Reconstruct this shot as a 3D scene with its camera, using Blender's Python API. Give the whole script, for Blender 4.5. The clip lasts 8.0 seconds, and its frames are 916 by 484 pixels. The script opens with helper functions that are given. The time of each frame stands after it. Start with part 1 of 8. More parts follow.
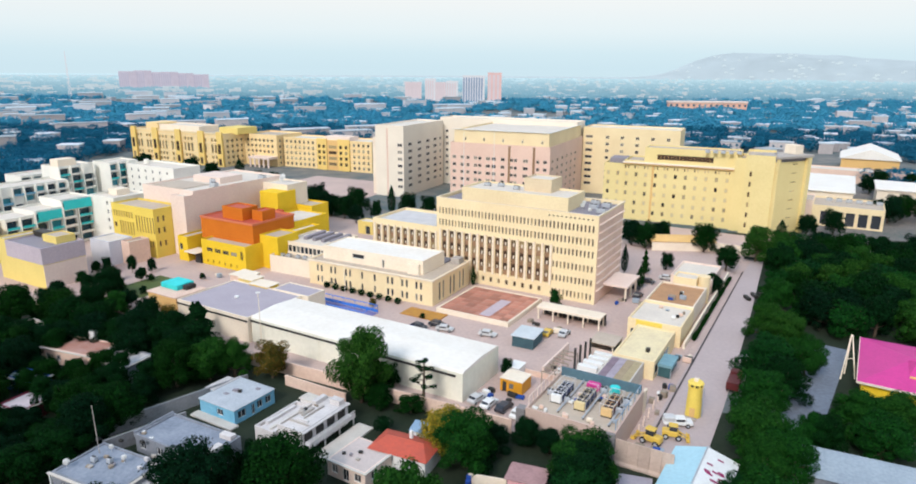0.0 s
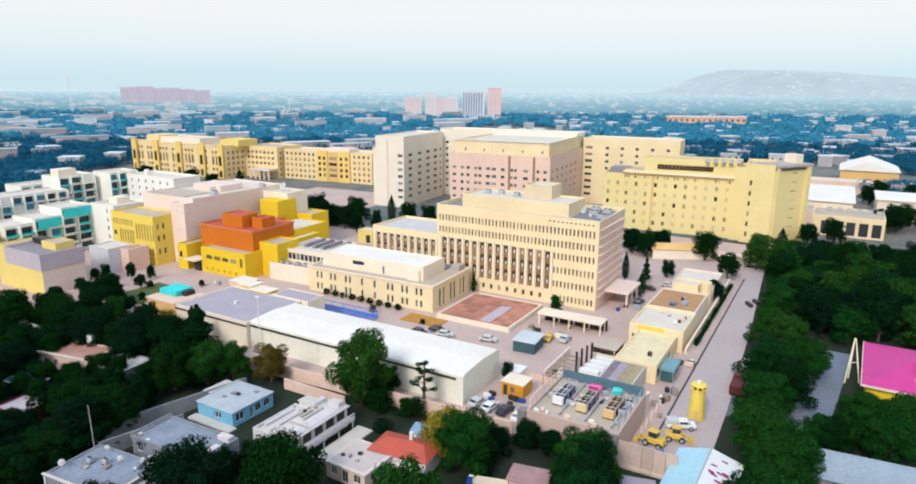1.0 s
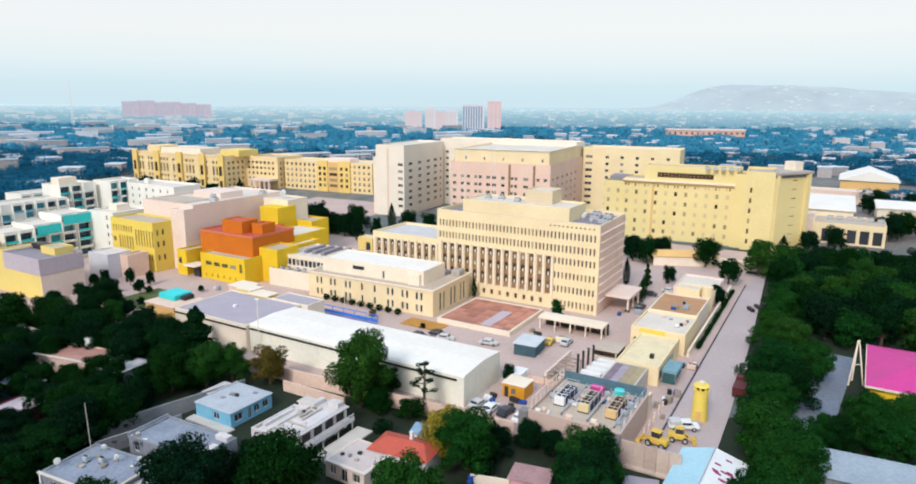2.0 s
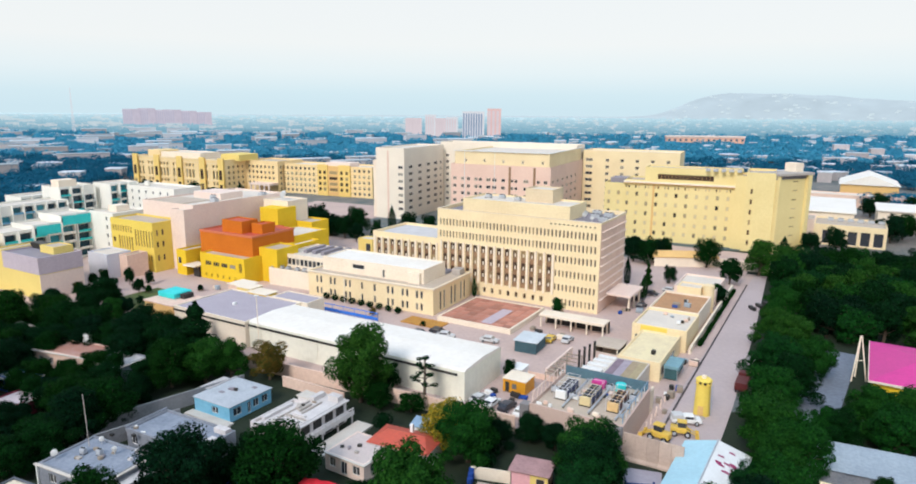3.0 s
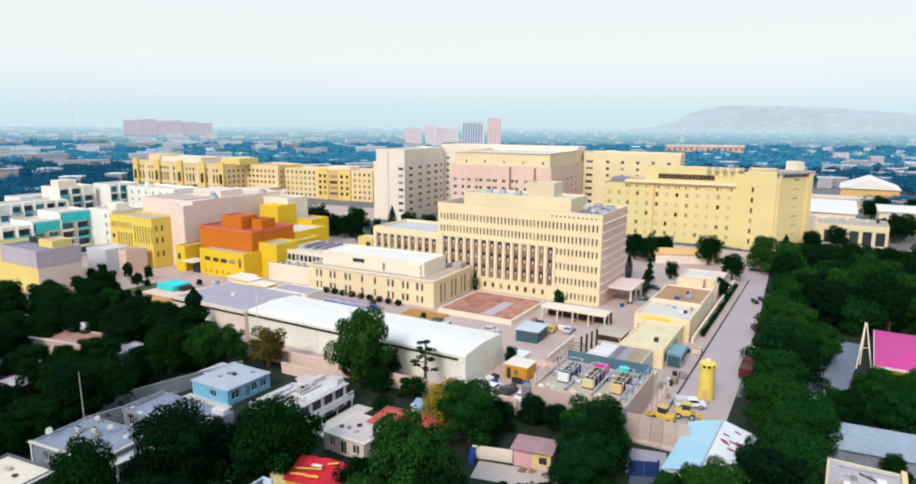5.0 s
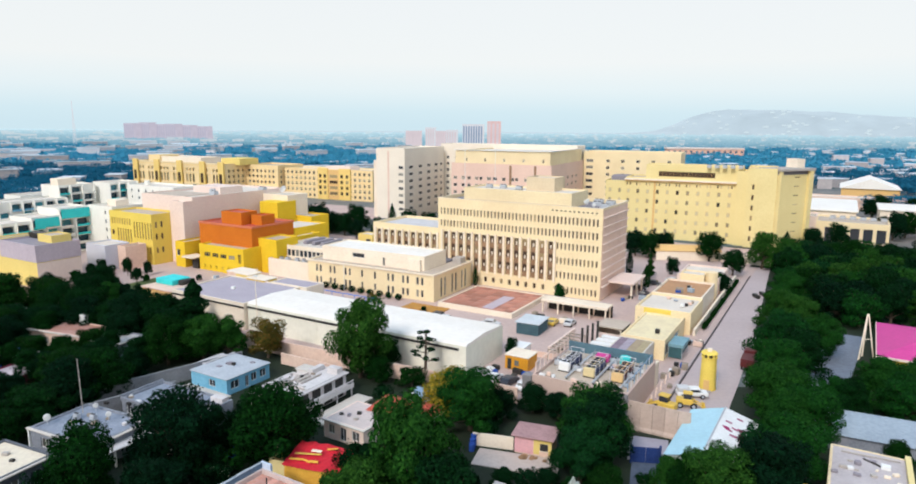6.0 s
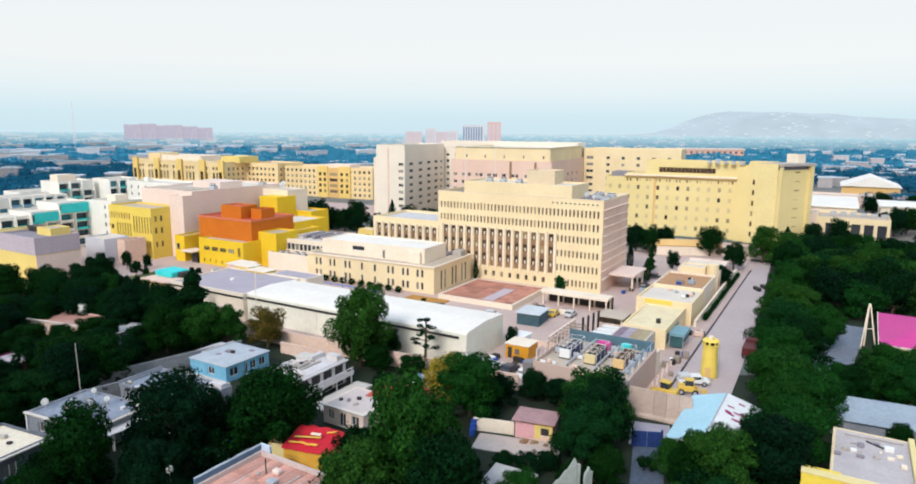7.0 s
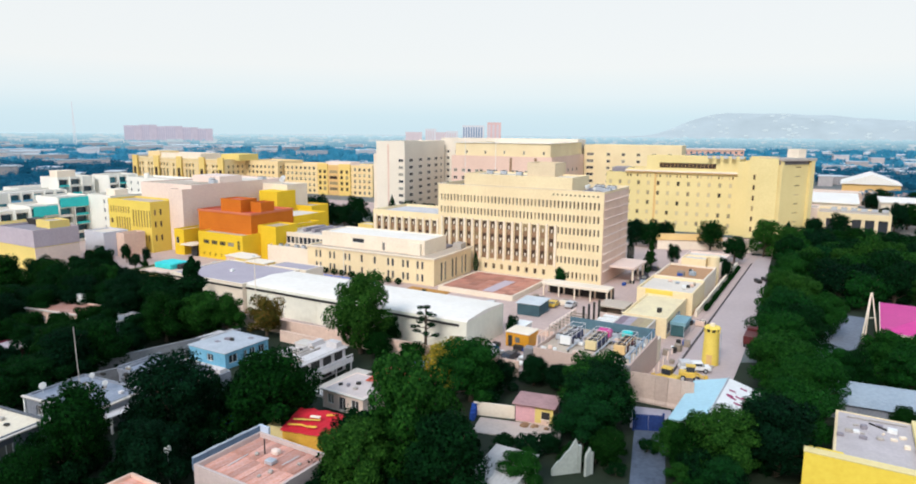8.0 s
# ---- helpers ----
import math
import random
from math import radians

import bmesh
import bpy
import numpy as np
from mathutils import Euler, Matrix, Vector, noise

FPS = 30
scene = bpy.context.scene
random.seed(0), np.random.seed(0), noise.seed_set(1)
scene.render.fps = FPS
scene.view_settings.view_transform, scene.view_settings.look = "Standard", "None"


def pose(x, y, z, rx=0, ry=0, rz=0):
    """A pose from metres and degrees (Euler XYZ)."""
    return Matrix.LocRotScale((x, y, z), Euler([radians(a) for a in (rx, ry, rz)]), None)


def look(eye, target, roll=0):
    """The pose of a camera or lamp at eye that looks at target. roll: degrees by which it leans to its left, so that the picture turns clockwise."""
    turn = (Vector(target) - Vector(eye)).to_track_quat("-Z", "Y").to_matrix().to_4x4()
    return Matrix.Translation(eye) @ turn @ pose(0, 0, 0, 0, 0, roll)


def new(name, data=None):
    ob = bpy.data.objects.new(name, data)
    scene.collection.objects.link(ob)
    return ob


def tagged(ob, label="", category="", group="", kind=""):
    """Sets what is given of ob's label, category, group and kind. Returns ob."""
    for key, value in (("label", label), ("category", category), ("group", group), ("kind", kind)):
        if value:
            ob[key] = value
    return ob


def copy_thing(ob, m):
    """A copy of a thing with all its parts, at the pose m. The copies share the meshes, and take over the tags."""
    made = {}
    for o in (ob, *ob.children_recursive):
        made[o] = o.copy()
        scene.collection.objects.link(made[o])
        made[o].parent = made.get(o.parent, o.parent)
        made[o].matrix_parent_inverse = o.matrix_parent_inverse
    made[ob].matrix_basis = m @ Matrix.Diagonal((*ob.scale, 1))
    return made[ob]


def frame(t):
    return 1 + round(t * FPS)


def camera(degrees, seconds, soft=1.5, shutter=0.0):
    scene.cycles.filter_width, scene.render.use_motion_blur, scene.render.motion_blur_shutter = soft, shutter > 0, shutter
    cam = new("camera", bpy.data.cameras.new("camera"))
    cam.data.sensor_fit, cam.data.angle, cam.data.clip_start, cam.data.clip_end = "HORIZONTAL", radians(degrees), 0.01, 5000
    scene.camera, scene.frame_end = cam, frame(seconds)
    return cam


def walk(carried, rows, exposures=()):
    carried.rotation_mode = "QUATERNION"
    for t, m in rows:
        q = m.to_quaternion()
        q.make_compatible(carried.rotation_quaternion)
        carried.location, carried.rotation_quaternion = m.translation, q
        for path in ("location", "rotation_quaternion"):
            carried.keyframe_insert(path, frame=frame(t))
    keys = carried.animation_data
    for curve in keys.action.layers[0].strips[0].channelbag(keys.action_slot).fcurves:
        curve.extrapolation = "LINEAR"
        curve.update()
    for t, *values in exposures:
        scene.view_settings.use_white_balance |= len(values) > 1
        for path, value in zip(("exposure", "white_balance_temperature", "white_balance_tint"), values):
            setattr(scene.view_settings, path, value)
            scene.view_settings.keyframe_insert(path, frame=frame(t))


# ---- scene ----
cam = camera(69.72, 8.0, soft=1.85)
# seconds, x, y, z, pitch, roll, yaw: a drone sinking almost straight down
ROWS = [
    (0.0, 0.00, 0.00, 60.69, -14.886, -0.360, 0.000),
    (0.5, -0.06, -0.07, 59.32, -14.178, -0.364, -0.005),
    (1.0, -0.11, -0.14, 57.96, -13.488, -0.368, -0.010),
    (1.5, -0.17, -0.20, 56.60, -12.778, -0.372, -0.014),
    (3.0, -0.33, -0.35, 52.54, -11.493, -0.383, -0.024),
    (3.5, -0.38, -0.39, 51.19, -11.174, -0.387, -0.027),
    (4.0, -0.43, -0.42, 49.85, -10.904, -0.391, -0.030),
    (4.5, -0.47, -0.45, 48.51, -10.633, -0.394, -0.032),
    (6.0, -0.57, -0.50, 44.52, -10.025, -0.406, -0.035),
    (6.5, -0.59, -0.51, 43.20, -9.886, -0.410, -0.036),
    (7.0, -0.60, -0.51, 41.88, -9.824, -0.413, -0.036),
    (7.5, -0.61, -0.51, 40.56, -9.744, -0.417, -0.036),
    (8.0, -0.61, -0.50, 39.25, -9.659, -0.421, -0.035),
]
walk(cam, [(t, pose(x, y, z, 90 + p, r, w)) for t, x, y, z, p, r, w in ROWS], exposures=[(0.0, 0.0), (8.0, 0.0)])

# ---- light ----
SUN_AZ, SUN_EL = 208.0, 40.0
world = bpy.data.worlds.new("hazy_sky")
scene.world = world
world.use_nodes = True
wn = world.node_tree.nodes
wl = world.node_tree.links
sky = wn.new("ShaderNodeTexSky")
sky.sky_type = "NISHITA"
sky.sun_disc = False
sky.sun_elevation = radians(SUN_EL)
sky.sun_rotation = radians(SUN_AZ)
sky.air_density, sky.dust_density, sky.ozone_density = 1.0, 2.0, 1.5
wtc = wn.new("ShaderNodeTexCoord")
wsep = wn.new("ShaderNodeSeparateXYZ")
wl.new(wtc.outputs["Generated"], wsep.inputs[0])
wramp = wn.new("ShaderNodeValToRGB")
wl.new(wsep.outputs["Z"], wramp.inputs[0])
cr = wramp.color_ramp
cr.elements[0].position, cr.elements[0].color = 0.0, (6.7, 8.6, 9.5, 1)
cr.elements[1].position, cr.elements[1].color = 1.0, (5.0, 7.1, 10.0, 1)
for p, c in ((0.02, (7.0, 8.8, 9.6, 1)), (0.05, (8.3, 9.35, 9.75, 1)), (0.09, (9.3, 9.6, 9.6, 1)), (0.28, (9.0, 9.4, 9.6, 1)), (0.34, (9.5, 10.0, 10.5, 1)), (0.55, (7.4, 9.2, 11.6, 1))):
    el = cr.elements.new(p)
    el.color = c
wmix = wn.new("ShaderNodeMix")
wmix.data_type = "RGBA"
wmix.inputs["Factor"].default_value = 0.92
wl.new(sky.outputs[0], wmix.inputs["A"])
wl.new(wramp.outputs[0], wmix.inputs["B"])
wl.new(wmix.outputs["Result"], wn["Background"].inputs["Color"])
wn["Background"].inputs["Strength"].default_value = 0.10

sun = new("sun", bpy.data.lights.new("sun", "SUN"))
sun.data.energy, sun.data.angle, sun.data.color = 2.55, radians(16.0), (1.0, 0.95, 0.915)
ce = math.cos(radians(SUN_EL))
sdir = Vector((math.sin(radians(SUN_AZ)) * ce, math.cos(radians(SUN_AZ)) * ce, math.sin(radians(SUN_EL))))
sun.matrix_world = look(sdir * 300, (0, 0, 0))


# ---- materials ----
def surface(name, c, c2=None, big=0.25, fine=3.0, rough=0.85, metal=0.0, bump=0.25, vary=0.0, island=0.0, contrast=0.5, gloss=0.3):
    """A matte or metal surface whose colour wanders from c to c2 at two scales."""
    m = bpy.data.materials.new(name)
    m.use_nodes = True
    n, l = m.node_tree.nodes, m.node_tree.links
    b = n["Principled BSDF"]
    b.inputs["Roughness"].default_value = rough
    b.inputs["Metallic"].default_value = metal
    b.inputs["Specular IOR Level"].default_value = gloss
    c2 = c2 or tuple(v * 0.72 for v in c)
    tc = n.new("ShaderNodeTexCoord")
    n1, n2 = n.new("ShaderNodeTexNoise"), n.new("ShaderNodeTexNoise")
    n1.inputs["Scale"].default_value, n2.inputs["Scale"].default_value = big, fine
    n1.inputs["Detail"].default_value, n2.inputs["Detail"].default_value = 5, 4
    for x in (n1, n2):
        l.new(tc.outputs["Object"], x.inputs["Vector"])
    add = n.new("ShaderNodeMath")
    add.operation = "ADD"
    l.new(n1.outputs[0], add.inputs[0])
    l.new(n2.outputs[0], add.inputs[1])
    rmp = n.new("ShaderNodeMapRange")
    rmp.inputs["From Min"].default_value, rmp.inputs["From Max"].default_value = 1.0 - contrast * 0.5, 1.0 + contrast * 0.5
    l.new(add.outputs[0], rmp.inputs["Value"])
    mx = n.new("ShaderNodeMix")
    mx.data_type = "RGBA"
    mx.inputs["A"].default_value, mx.inputs["B"].default_value = (*c, 1), (*c2, 1)
    l.new(rmp.outputs[0], mx.inputs["Factor"])
    out = mx.outputs["Result"]
    for amount, kind in ((vary, "ShaderNodeObjectInfo"), (island, "ShaderNodeNewGeometry")):
        if amount:
            src = n.new(kind)
            rr = n.new("ShaderNodeMapRange")
            rr.inputs["To Min"].default_value, rr.inputs["To Max"].default_value = 1 - amount, 1 + amount
            l.new(src.outputs["Random" if kind.endswith("ObjectInfo") else "Random Per Island"], rr.inputs["Value"])
            hs = n.new("ShaderNodeHueSaturation")
            l.new(rr.outputs[0], hs.inputs["Value"])
            l.new(out, hs.inputs["Color"])
            out = hs.outputs[0]
    l.new(out, b.inputs["Base Color"])
    if bump:
        bp = n.new("ShaderNodeBump")
        bp.inputs["Strength"].default_value, bp.inputs["Distance"].default_value = bump, 0.05
        l.new(n2.outputs[0], bp.inputs["Height"])
        l.new(bp.outputs[0], b.inputs["Normal"])
    return m


def glassy(name, dark, pale, share=0.35, soft=1.0):
    """Window glass before a dim room: mostly dark, some panes with pale blinds behind."""
    m = bpy.data.materials.new(name)
    m.use_nodes = True
    n, l = m.node_tree.nodes, m.node_tree.links
    b = n["Principled BSDF"]
    b.inputs["Roughness"].default_value = 0.12
    oi = n.new("ShaderNodeObjectInfo")
    rr = n.new("ShaderNodeMapRange")
    rr.inputs["From Min"].default_value, rr.inputs["From Max"].default_value = 1 - share, 1 - share + share * soft
    l.new(oi.outputs["Random"], rr.inputs["Value"])
    mx = n.new("ShaderNodeMix")
    mx.data_type = "RGBA"
    mx.inputs["A"].default_value, mx.inputs["B"].default_value = (*dark, 1), (*pale, 1)
    l.new(rr.outputs[0], mx.inputs["Factor"])
    l.new(mx.outputs["Result"], b.inputs["Base Color"])
    return m


def leafy(name, c, c2, light=0.35, hue=0.02, through_light=0.25):
    """Foliage: each leaf clump its own shade, each tree its own tint, a little light let through."""
    m = bpy.data.materials.new(name)
    m.use_nodes = True
    n, l = m.node_tree.nodes, m.node_tree.links
    b = n["Principled BSDF"]
    b.inputs["Roughness"].default_value = 0.75
    b.inputs["Specular IOR Level"].default_value = 0.04
    g, oi = n.new("ShaderNodeNewGeometry"), n.new("ShaderNodeObjectInfo")
    mx = n.new("ShaderNodeMix")
    mx.data_type = "RGBA"
    mx.inputs["A"].default_value, mx.inputs["B"].default_value = (*c, 1), (*c2, 1)
    l.new(g.outputs["Random Per Island"], mx.inputs["Factor"])
    hs = n.new("ShaderNodeHueSaturation")
    r1 = n.new("ShaderNodeMapRange")
    r1.inputs["To Min"].default_value, r1.inputs["To Max"].default_value = 0.5 - hue, 0.5 + hue
    l.new(oi.outputs["Random"], r1.inputs["Value"])
    l.new(r1.outputs[0], hs.inputs["Hue"])
    r2 = n.new("ShaderNodeMapRange")
    r2.inputs["To Min"].default_value, r2.inputs["To Max"].default_value = 1 + light, 1 - light
    l.new(oi.outputs["Random"], r2.inputs["Value"])
    l.new(r2.outputs[0], hs.inputs["Value"])
    l.new(mx.outputs["Result"], hs.inputs["Color"])
    l.new(hs.outputs[0], b.inputs["Base Color"])
    tr, ms = n.new("ShaderNodeBsdfTranslucent"), n.new("ShaderNodeMixShader")
    ms.inputs[0].default_value = through_light
    l.new(hs.outputs[0], tr.inputs["Color"])
    l.new(b.outputs[0], ms.inputs[1])
    l.new(tr.outputs[0], ms.inputs[2])
    l.new(ms.outputs[0], n["Material Output"].inputs["Surface"])
    return m


CREAM = surface("cream_render", (0.86, 0.71, 0.44), (0.77, 0.61, 0.365), 0.12, 2.0)
CREAM_PALE = surface("pale_cream_render", (0.86, 0.75, 0.60), (0.76, 0.64, 0.50), 0.15, 2.0)
PINK_STONE = surface("pinkish_cladding", (0.80, 0.59, 0.47), (0.69, 0.48, 0.38), 0.15, 1.5)
PINK_WALL = surface("salmon_render", (0.80, 0.57, 0.46), (0.72, 0.50, 0.40), 0.1, 1.5)
PINKISH_WHITE = surface("pinkish_white_render", (0.82, 0.66, 0.56), (0.74, 0.58, 0.50), 0.1, 1.5)
LILAC = surface("lilac_grey_render", (0.52, 0.44, 0.48), (0.45, 0.38, 0.42), 0.2, 2.0)
YELLOW = surface("strong_yellow_render", (0.82, 0.56, 0.03), (0.72, 0.47, 0.02), 0.15, 2.0)
YELLOW_SOFT = surface("soft_yellow_render", (0.80, 0.62, 0.20), (0.72, 0.55, 0.17), 0.12, 2.0)
YELLOW_PALE = surface("pale_yellow_render", (0.80, 0.66, 0.32), (0.73, 0.59, 0.27), 0.1, 2.0)
OCHRE = surface("ochre_render", (0.76, 0.48, 0.19), (0.68, 0.42, 0.16), 0.12, 2.0)
ORANGE = surface("burnt_orange_render", (0.62, 0.17, 0.012), (0.54, 0.14, 0.01), 0.15, 2.0)
WHITE = surface("white_paint", (0.82, 0.82, 0.80), (0.72, 0.71, 0.68), 0.3, 3.0)
WHITE_CLEAN = surface("white_membrane", (0.84, 0.79, 0.72), (0.77, 0.71, 0.63), 0.1, 1.0, rough=0.6)
TEAL = surface("turquoise_paint", (0.05, 0.64, 0.62), (0.04, 0.54, 0.54), 0.3, 2.0)
HALL_WHITE = surface("greenish_white_sheeting", (0.84, 0.81, 0.68), (0.75, 0.72, 0.60), 0.1, 1.0)
HOUSE_WHITE = surface("grey_white_plaster", (0.33, 0.34, 0.37), (0.15, 0.17, 0.21), 0.35, 3.0, contrast=0.9)
ROOF_HOUSE = surface("dusty_white_roof", (0.66, 0.63, 0.62), (0.48, 0.46, 0.46), 0.35, 2.5, contrast=0.8)
HOUSE_BRIGHT = surface("bright_white_plaster", (0.74, 0.70, 0.68), (0.52, 0.48, 0.47), 0.35, 3.0, contrast=0.8)
ROOF_CEMENT = surface("grey_cement_roof", (0.33, 0.36, 0.42), (0.15, 0.18, 0.23), 0.3, 2.0, contrast=1.0)
OCHRE_PALE = surface("pale_ochre_render", (0.86, 0.66, 0.36), (0.79, 0.58, 0.29), 0.1, 1.5)
BLUE_PAINT = surface("light_blue_paint", (0.24, 0.53, 0.69), (0.13, 0.36, 0.52), 0.4, 2.5, contrast=0.8)
BLUE_DEEP = surface("deep_blue_paint", (0.02, 0.08, 0.34), (0.015, 0.05, 0.25), 0.4, 3.0)
CONCRETE = surface("weathered_concrete", (0.50, 0.45, 0.40), (0.36, 0.32, 0.29), 0.3, 3.0, contrast=0.8)
CONCRETE_PALE = surface("pale_concrete", (0.66, 0.61, 0.54), (0.52, 0.47, 0.42), 0.3, 3.0, contrast=0.8)
ROOF_GREY = surface("grey_roof_felt", (0.30, 0.27, 0.30), (0.23, 0.21, 0.23), 0.2, 2.0, contrast=0.8)
ROOF_TAN = surface("dusty_flat_roof", (0.56, 0.46, 0.36), (0.44, 0.36, 0.29), 0.2, 1.5, contrast=0.9)
ROOF_PALE = surface("pale_flat_roof", (0.74, 0.66, 0.56), (0.60, 0.53, 0.46), 0.2, 1.5, contrast=0.9)
ROOF_RUST = surface("rusty_tin_roof", (0.53, 0.17, 0.08), (0.68, 0.45, 0.40), 0.5, 3.0, rough=0.7, contrast=0.9, vary=0.3)
TERRACOTTA = surface("terracotta_paving", (0.42, 0.14, 0.085), (0.46, 0.25, 0.19), 0.4, 2.5, contrast=0.9, vary=0.25)
RED_ROOF = surface("red_tin_roof", (0.55, 0.10, 0.06), (0.44, 0.09, 0.06), 0.4, 2.0, rough=0.6)
BRIGHT_RED = surface("bright_red_cloth", (0.62, 0.02, 0.04), (0.50, 0.02, 0.03), 0.5, 3.0)
MAGENTA = surface("magenta_tin_roof", (0.62, 0.045, 0.26), (0.54, 0.04, 0.23), 0.25, 2.0, rough=0.55)
SKY_TIN = surface("pale_blue_tin_roof", (0.42, 0.66, 0.74), (0.36, 0.58, 0.66), 0.25, 2.0, rough=0.5)
GREY_TIN = surface("grey_tin_roof", (0.36, 0.42, 0.47), (0.28, 0.33, 0.38), 0.25, 2.0, rough=0.5)
BLACK = surface("black_steel", (0.02, 0.02, 0.02), (0.04, 0.035, 0.03), 1, 5, rough=0.5)
STEEL = surface("galvanised_steel", (0.55, 0.57, 0.60), (0.42, 0.44, 0.47), 1, 6, rough=0.45, metal=0.3)
# for dark fittings, and for sheets that paint the shade of openings
DARK = surface("dark_parts_and_shade", (0.05, 0.045, 0.04), (0.03, 0.03, 0.03), 1, 4)
WOOD = surface("grey_timber", (0.34, 0.28, 0.22), (0.26, 0.21, 0.16), 1, 6)
BARK = surface("bark", (0.10, 0.07, 0.05), (0.06, 0.045, 0.03), 1.5, 8)
ASPHALT = surface("dusty_asphalt", (0.53, 0.43, 0.41), (0.43, 0.35, 0.34), 0.08, 1.2, contrast=0.9)
PAVING = surface("dusty_paving", (0.60, 0.45, 0.39), (0.44, 0.33, 0.30), 0.08, 1.2, contrast=0.9)
# greys darkened to take in the shadow that lies on the lane
LANE = surface("grey_lane", (0.13, 0.16, 0.22), (0.045, 0.06, 0.085), 0.25, 1.6, contrast=1.0)
RUBBER = surface("tyre_rubber", (0.02, 0.02, 0.02), (0.03, 0.03, 0.03), 2, 8)
YELLOW_PAINT = surface("machine_yellow_paint", (0.80, 0.54, 0.09), (0.62, 0.40, 0.08), 0.6, 4, rough=0.5)
ORANGE_BOX = surface("orange_container_paint", (0.70, 0.32, 0.02), (0.58, 0.26, 0.02), 0.5, 4, rough=0.5)
GRASS = surface("dry_grass", (0.07, 0.12, 0.03), (0.12, 0.13, 0.05), 0.2, 2.0, contrast=0.8)
GLASS = glassy("dark_window_glass", (0.035, 0.04, 0.05), (0.30, 0.28, 0.24))
GLASS_CURTAIN = glassy("curtained_window_glass", (0.03, 0.03, 0.03), (0.62, 0.52, 0.32), 0.88, 0.5)
YELLOW_DEEP = surface("deep_yellow_render", (0.82, 0.62, 0.12), (0.74, 0.55, 0.10), 0.12, 2.0)
GLASS_WARM = glassy("brownish_window_glass", (0.07, 0.045, 0.03), (0.40, 0.30, 0.16), 0.3)
GLASS_BLUE = glassy("bluish_window_glass", (0.04, 0.12, 0.18), (0.20, 0.38, 0.46))
BROWN_PANEL = surface("brown_spandrel", (0.30, 0.18, 0.10), (0.24, 0.14, 0.08), 0.5, 3, vary=0.2)
CREAM_PANEL = surface("cream_spandrel", (0.76, 0.68, 0.55), (0.66, 0.58, 0.46), 0.5, 3)
LEAF = leafy("green_foliage", (0.003, 0.024, 0.006), (0.016, 0.098, 0.012), 0.36, 0.03)
LEAF_DARK = leafy("dark_green_foliage", (0.001, 0.009, 0.0032), (0.0055, 0.043, 0.009), 0.3, 0.03)
LEAF_YELLOW = leafy("yellow_flowering_foliage", (0.05, 0.11, 0.02), (0.50, 0.33, 0.03), 0.2, 0.01)
LEAF_RUST = leafy("russet_foliage", (0.03, 0.07, 0.012), (0.22, 0.11, 0.025), 0.2, 0.01)
# the blue base colours paint in the haze before these woods
LEAF_FAR = leafy("haze_blue_woods", (0.014, 0.125, 0.215), (0.022, 0.160, 0.265), 0.2, 0.01, 0.45)
LEAF_FARTHER = leafy("far_haze_blue_woods", (0.055, 0.31, 0.46), (0.08, 0.37, 0.52), 0.2, 0.01, 0.45)


# ---- mesh helpers ----
RZ = -30.3   # the compound's grid is turned by this against the camera's heading
CE, SE = math.cos(radians(RZ)), math.sin(radians(RZ))


def spot(e, v, z=0.0, turn=0.0):
    """A pose on the compound's grid: e along the long facades, v away from the camera."""
    return pose(e * CE - v * SE, e * SE + v * CE, z, 0, 0, RZ + turn)


def mesh_of(name, bm, *mats):
    me = bpy.data.meshes.new(name)
    bm.normal_update()
    bm.to_mesh(me)
    bm.free()
    for m in mats:
        me.materials.append(m)
    return me


def thing(name, m, label, category, group="", kind=""):
    ob = new(name)
    ob.empty_display_size = 0.5
    ob.matrix_basis = m
    return tagged(ob, label, category, group, kind)


def part(name, bm, material, parent, label="", m=None):
    """Links a bmesh, or a ready mesh, as one object under a thing or part."""
    me = bm if isinstance(bm, bpy.types.Mesh) else mesh_of(name, bm, material)
    ob = new(name, me)
    ob.parent = parent
    if m is not None:
        ob.matrix_basis = m
    if label:
        ob["label"] = label
    return ob


def single(name, bm, material, m, label, category, group="", kind=""):
    ob = new(name, mesh_of(name, bm, material))
    ob.matrix_basis = m
    return tagged(ob, label, category, group, kind)


def quad(bm, *ps, mi=0):
    f = bm.faces.new([bm.verts.new(p) for p in ps])
    f.material_index = mi
    return f


def box(bm, x0, x1, y0, y1, z0, z1, mi=0):
    vs = [bm.verts.new(p) for p in ((x0, y0, z0), (x1, y0, z0), (x1, y1, z0), (x0, y1, z0), (x0, y0, z1), (x1, y0, z1), (x1, y1, z1), (x0, y1, z1))]
    for q in ((3, 2, 1, 0), (4, 5, 6, 7), (0, 1, 5, 4), (1, 2, 6, 5), (2, 3, 7, 6), (3, 0, 4, 7)):
        bm.faces.new([vs[i] for i in q]).material_index = mi
    return bm


def boxes(*rows):
    bm = bmesh.new()
    for r in rows:
        box(bm, *r)
    return bm


def bevelled(w=0.03, *rows):
    bm = boxes(*rows)
    bmesh.ops.bevel(bm, geom=bm.edges[:], offset=w, segments=1, affect="EDGES")
    return bm


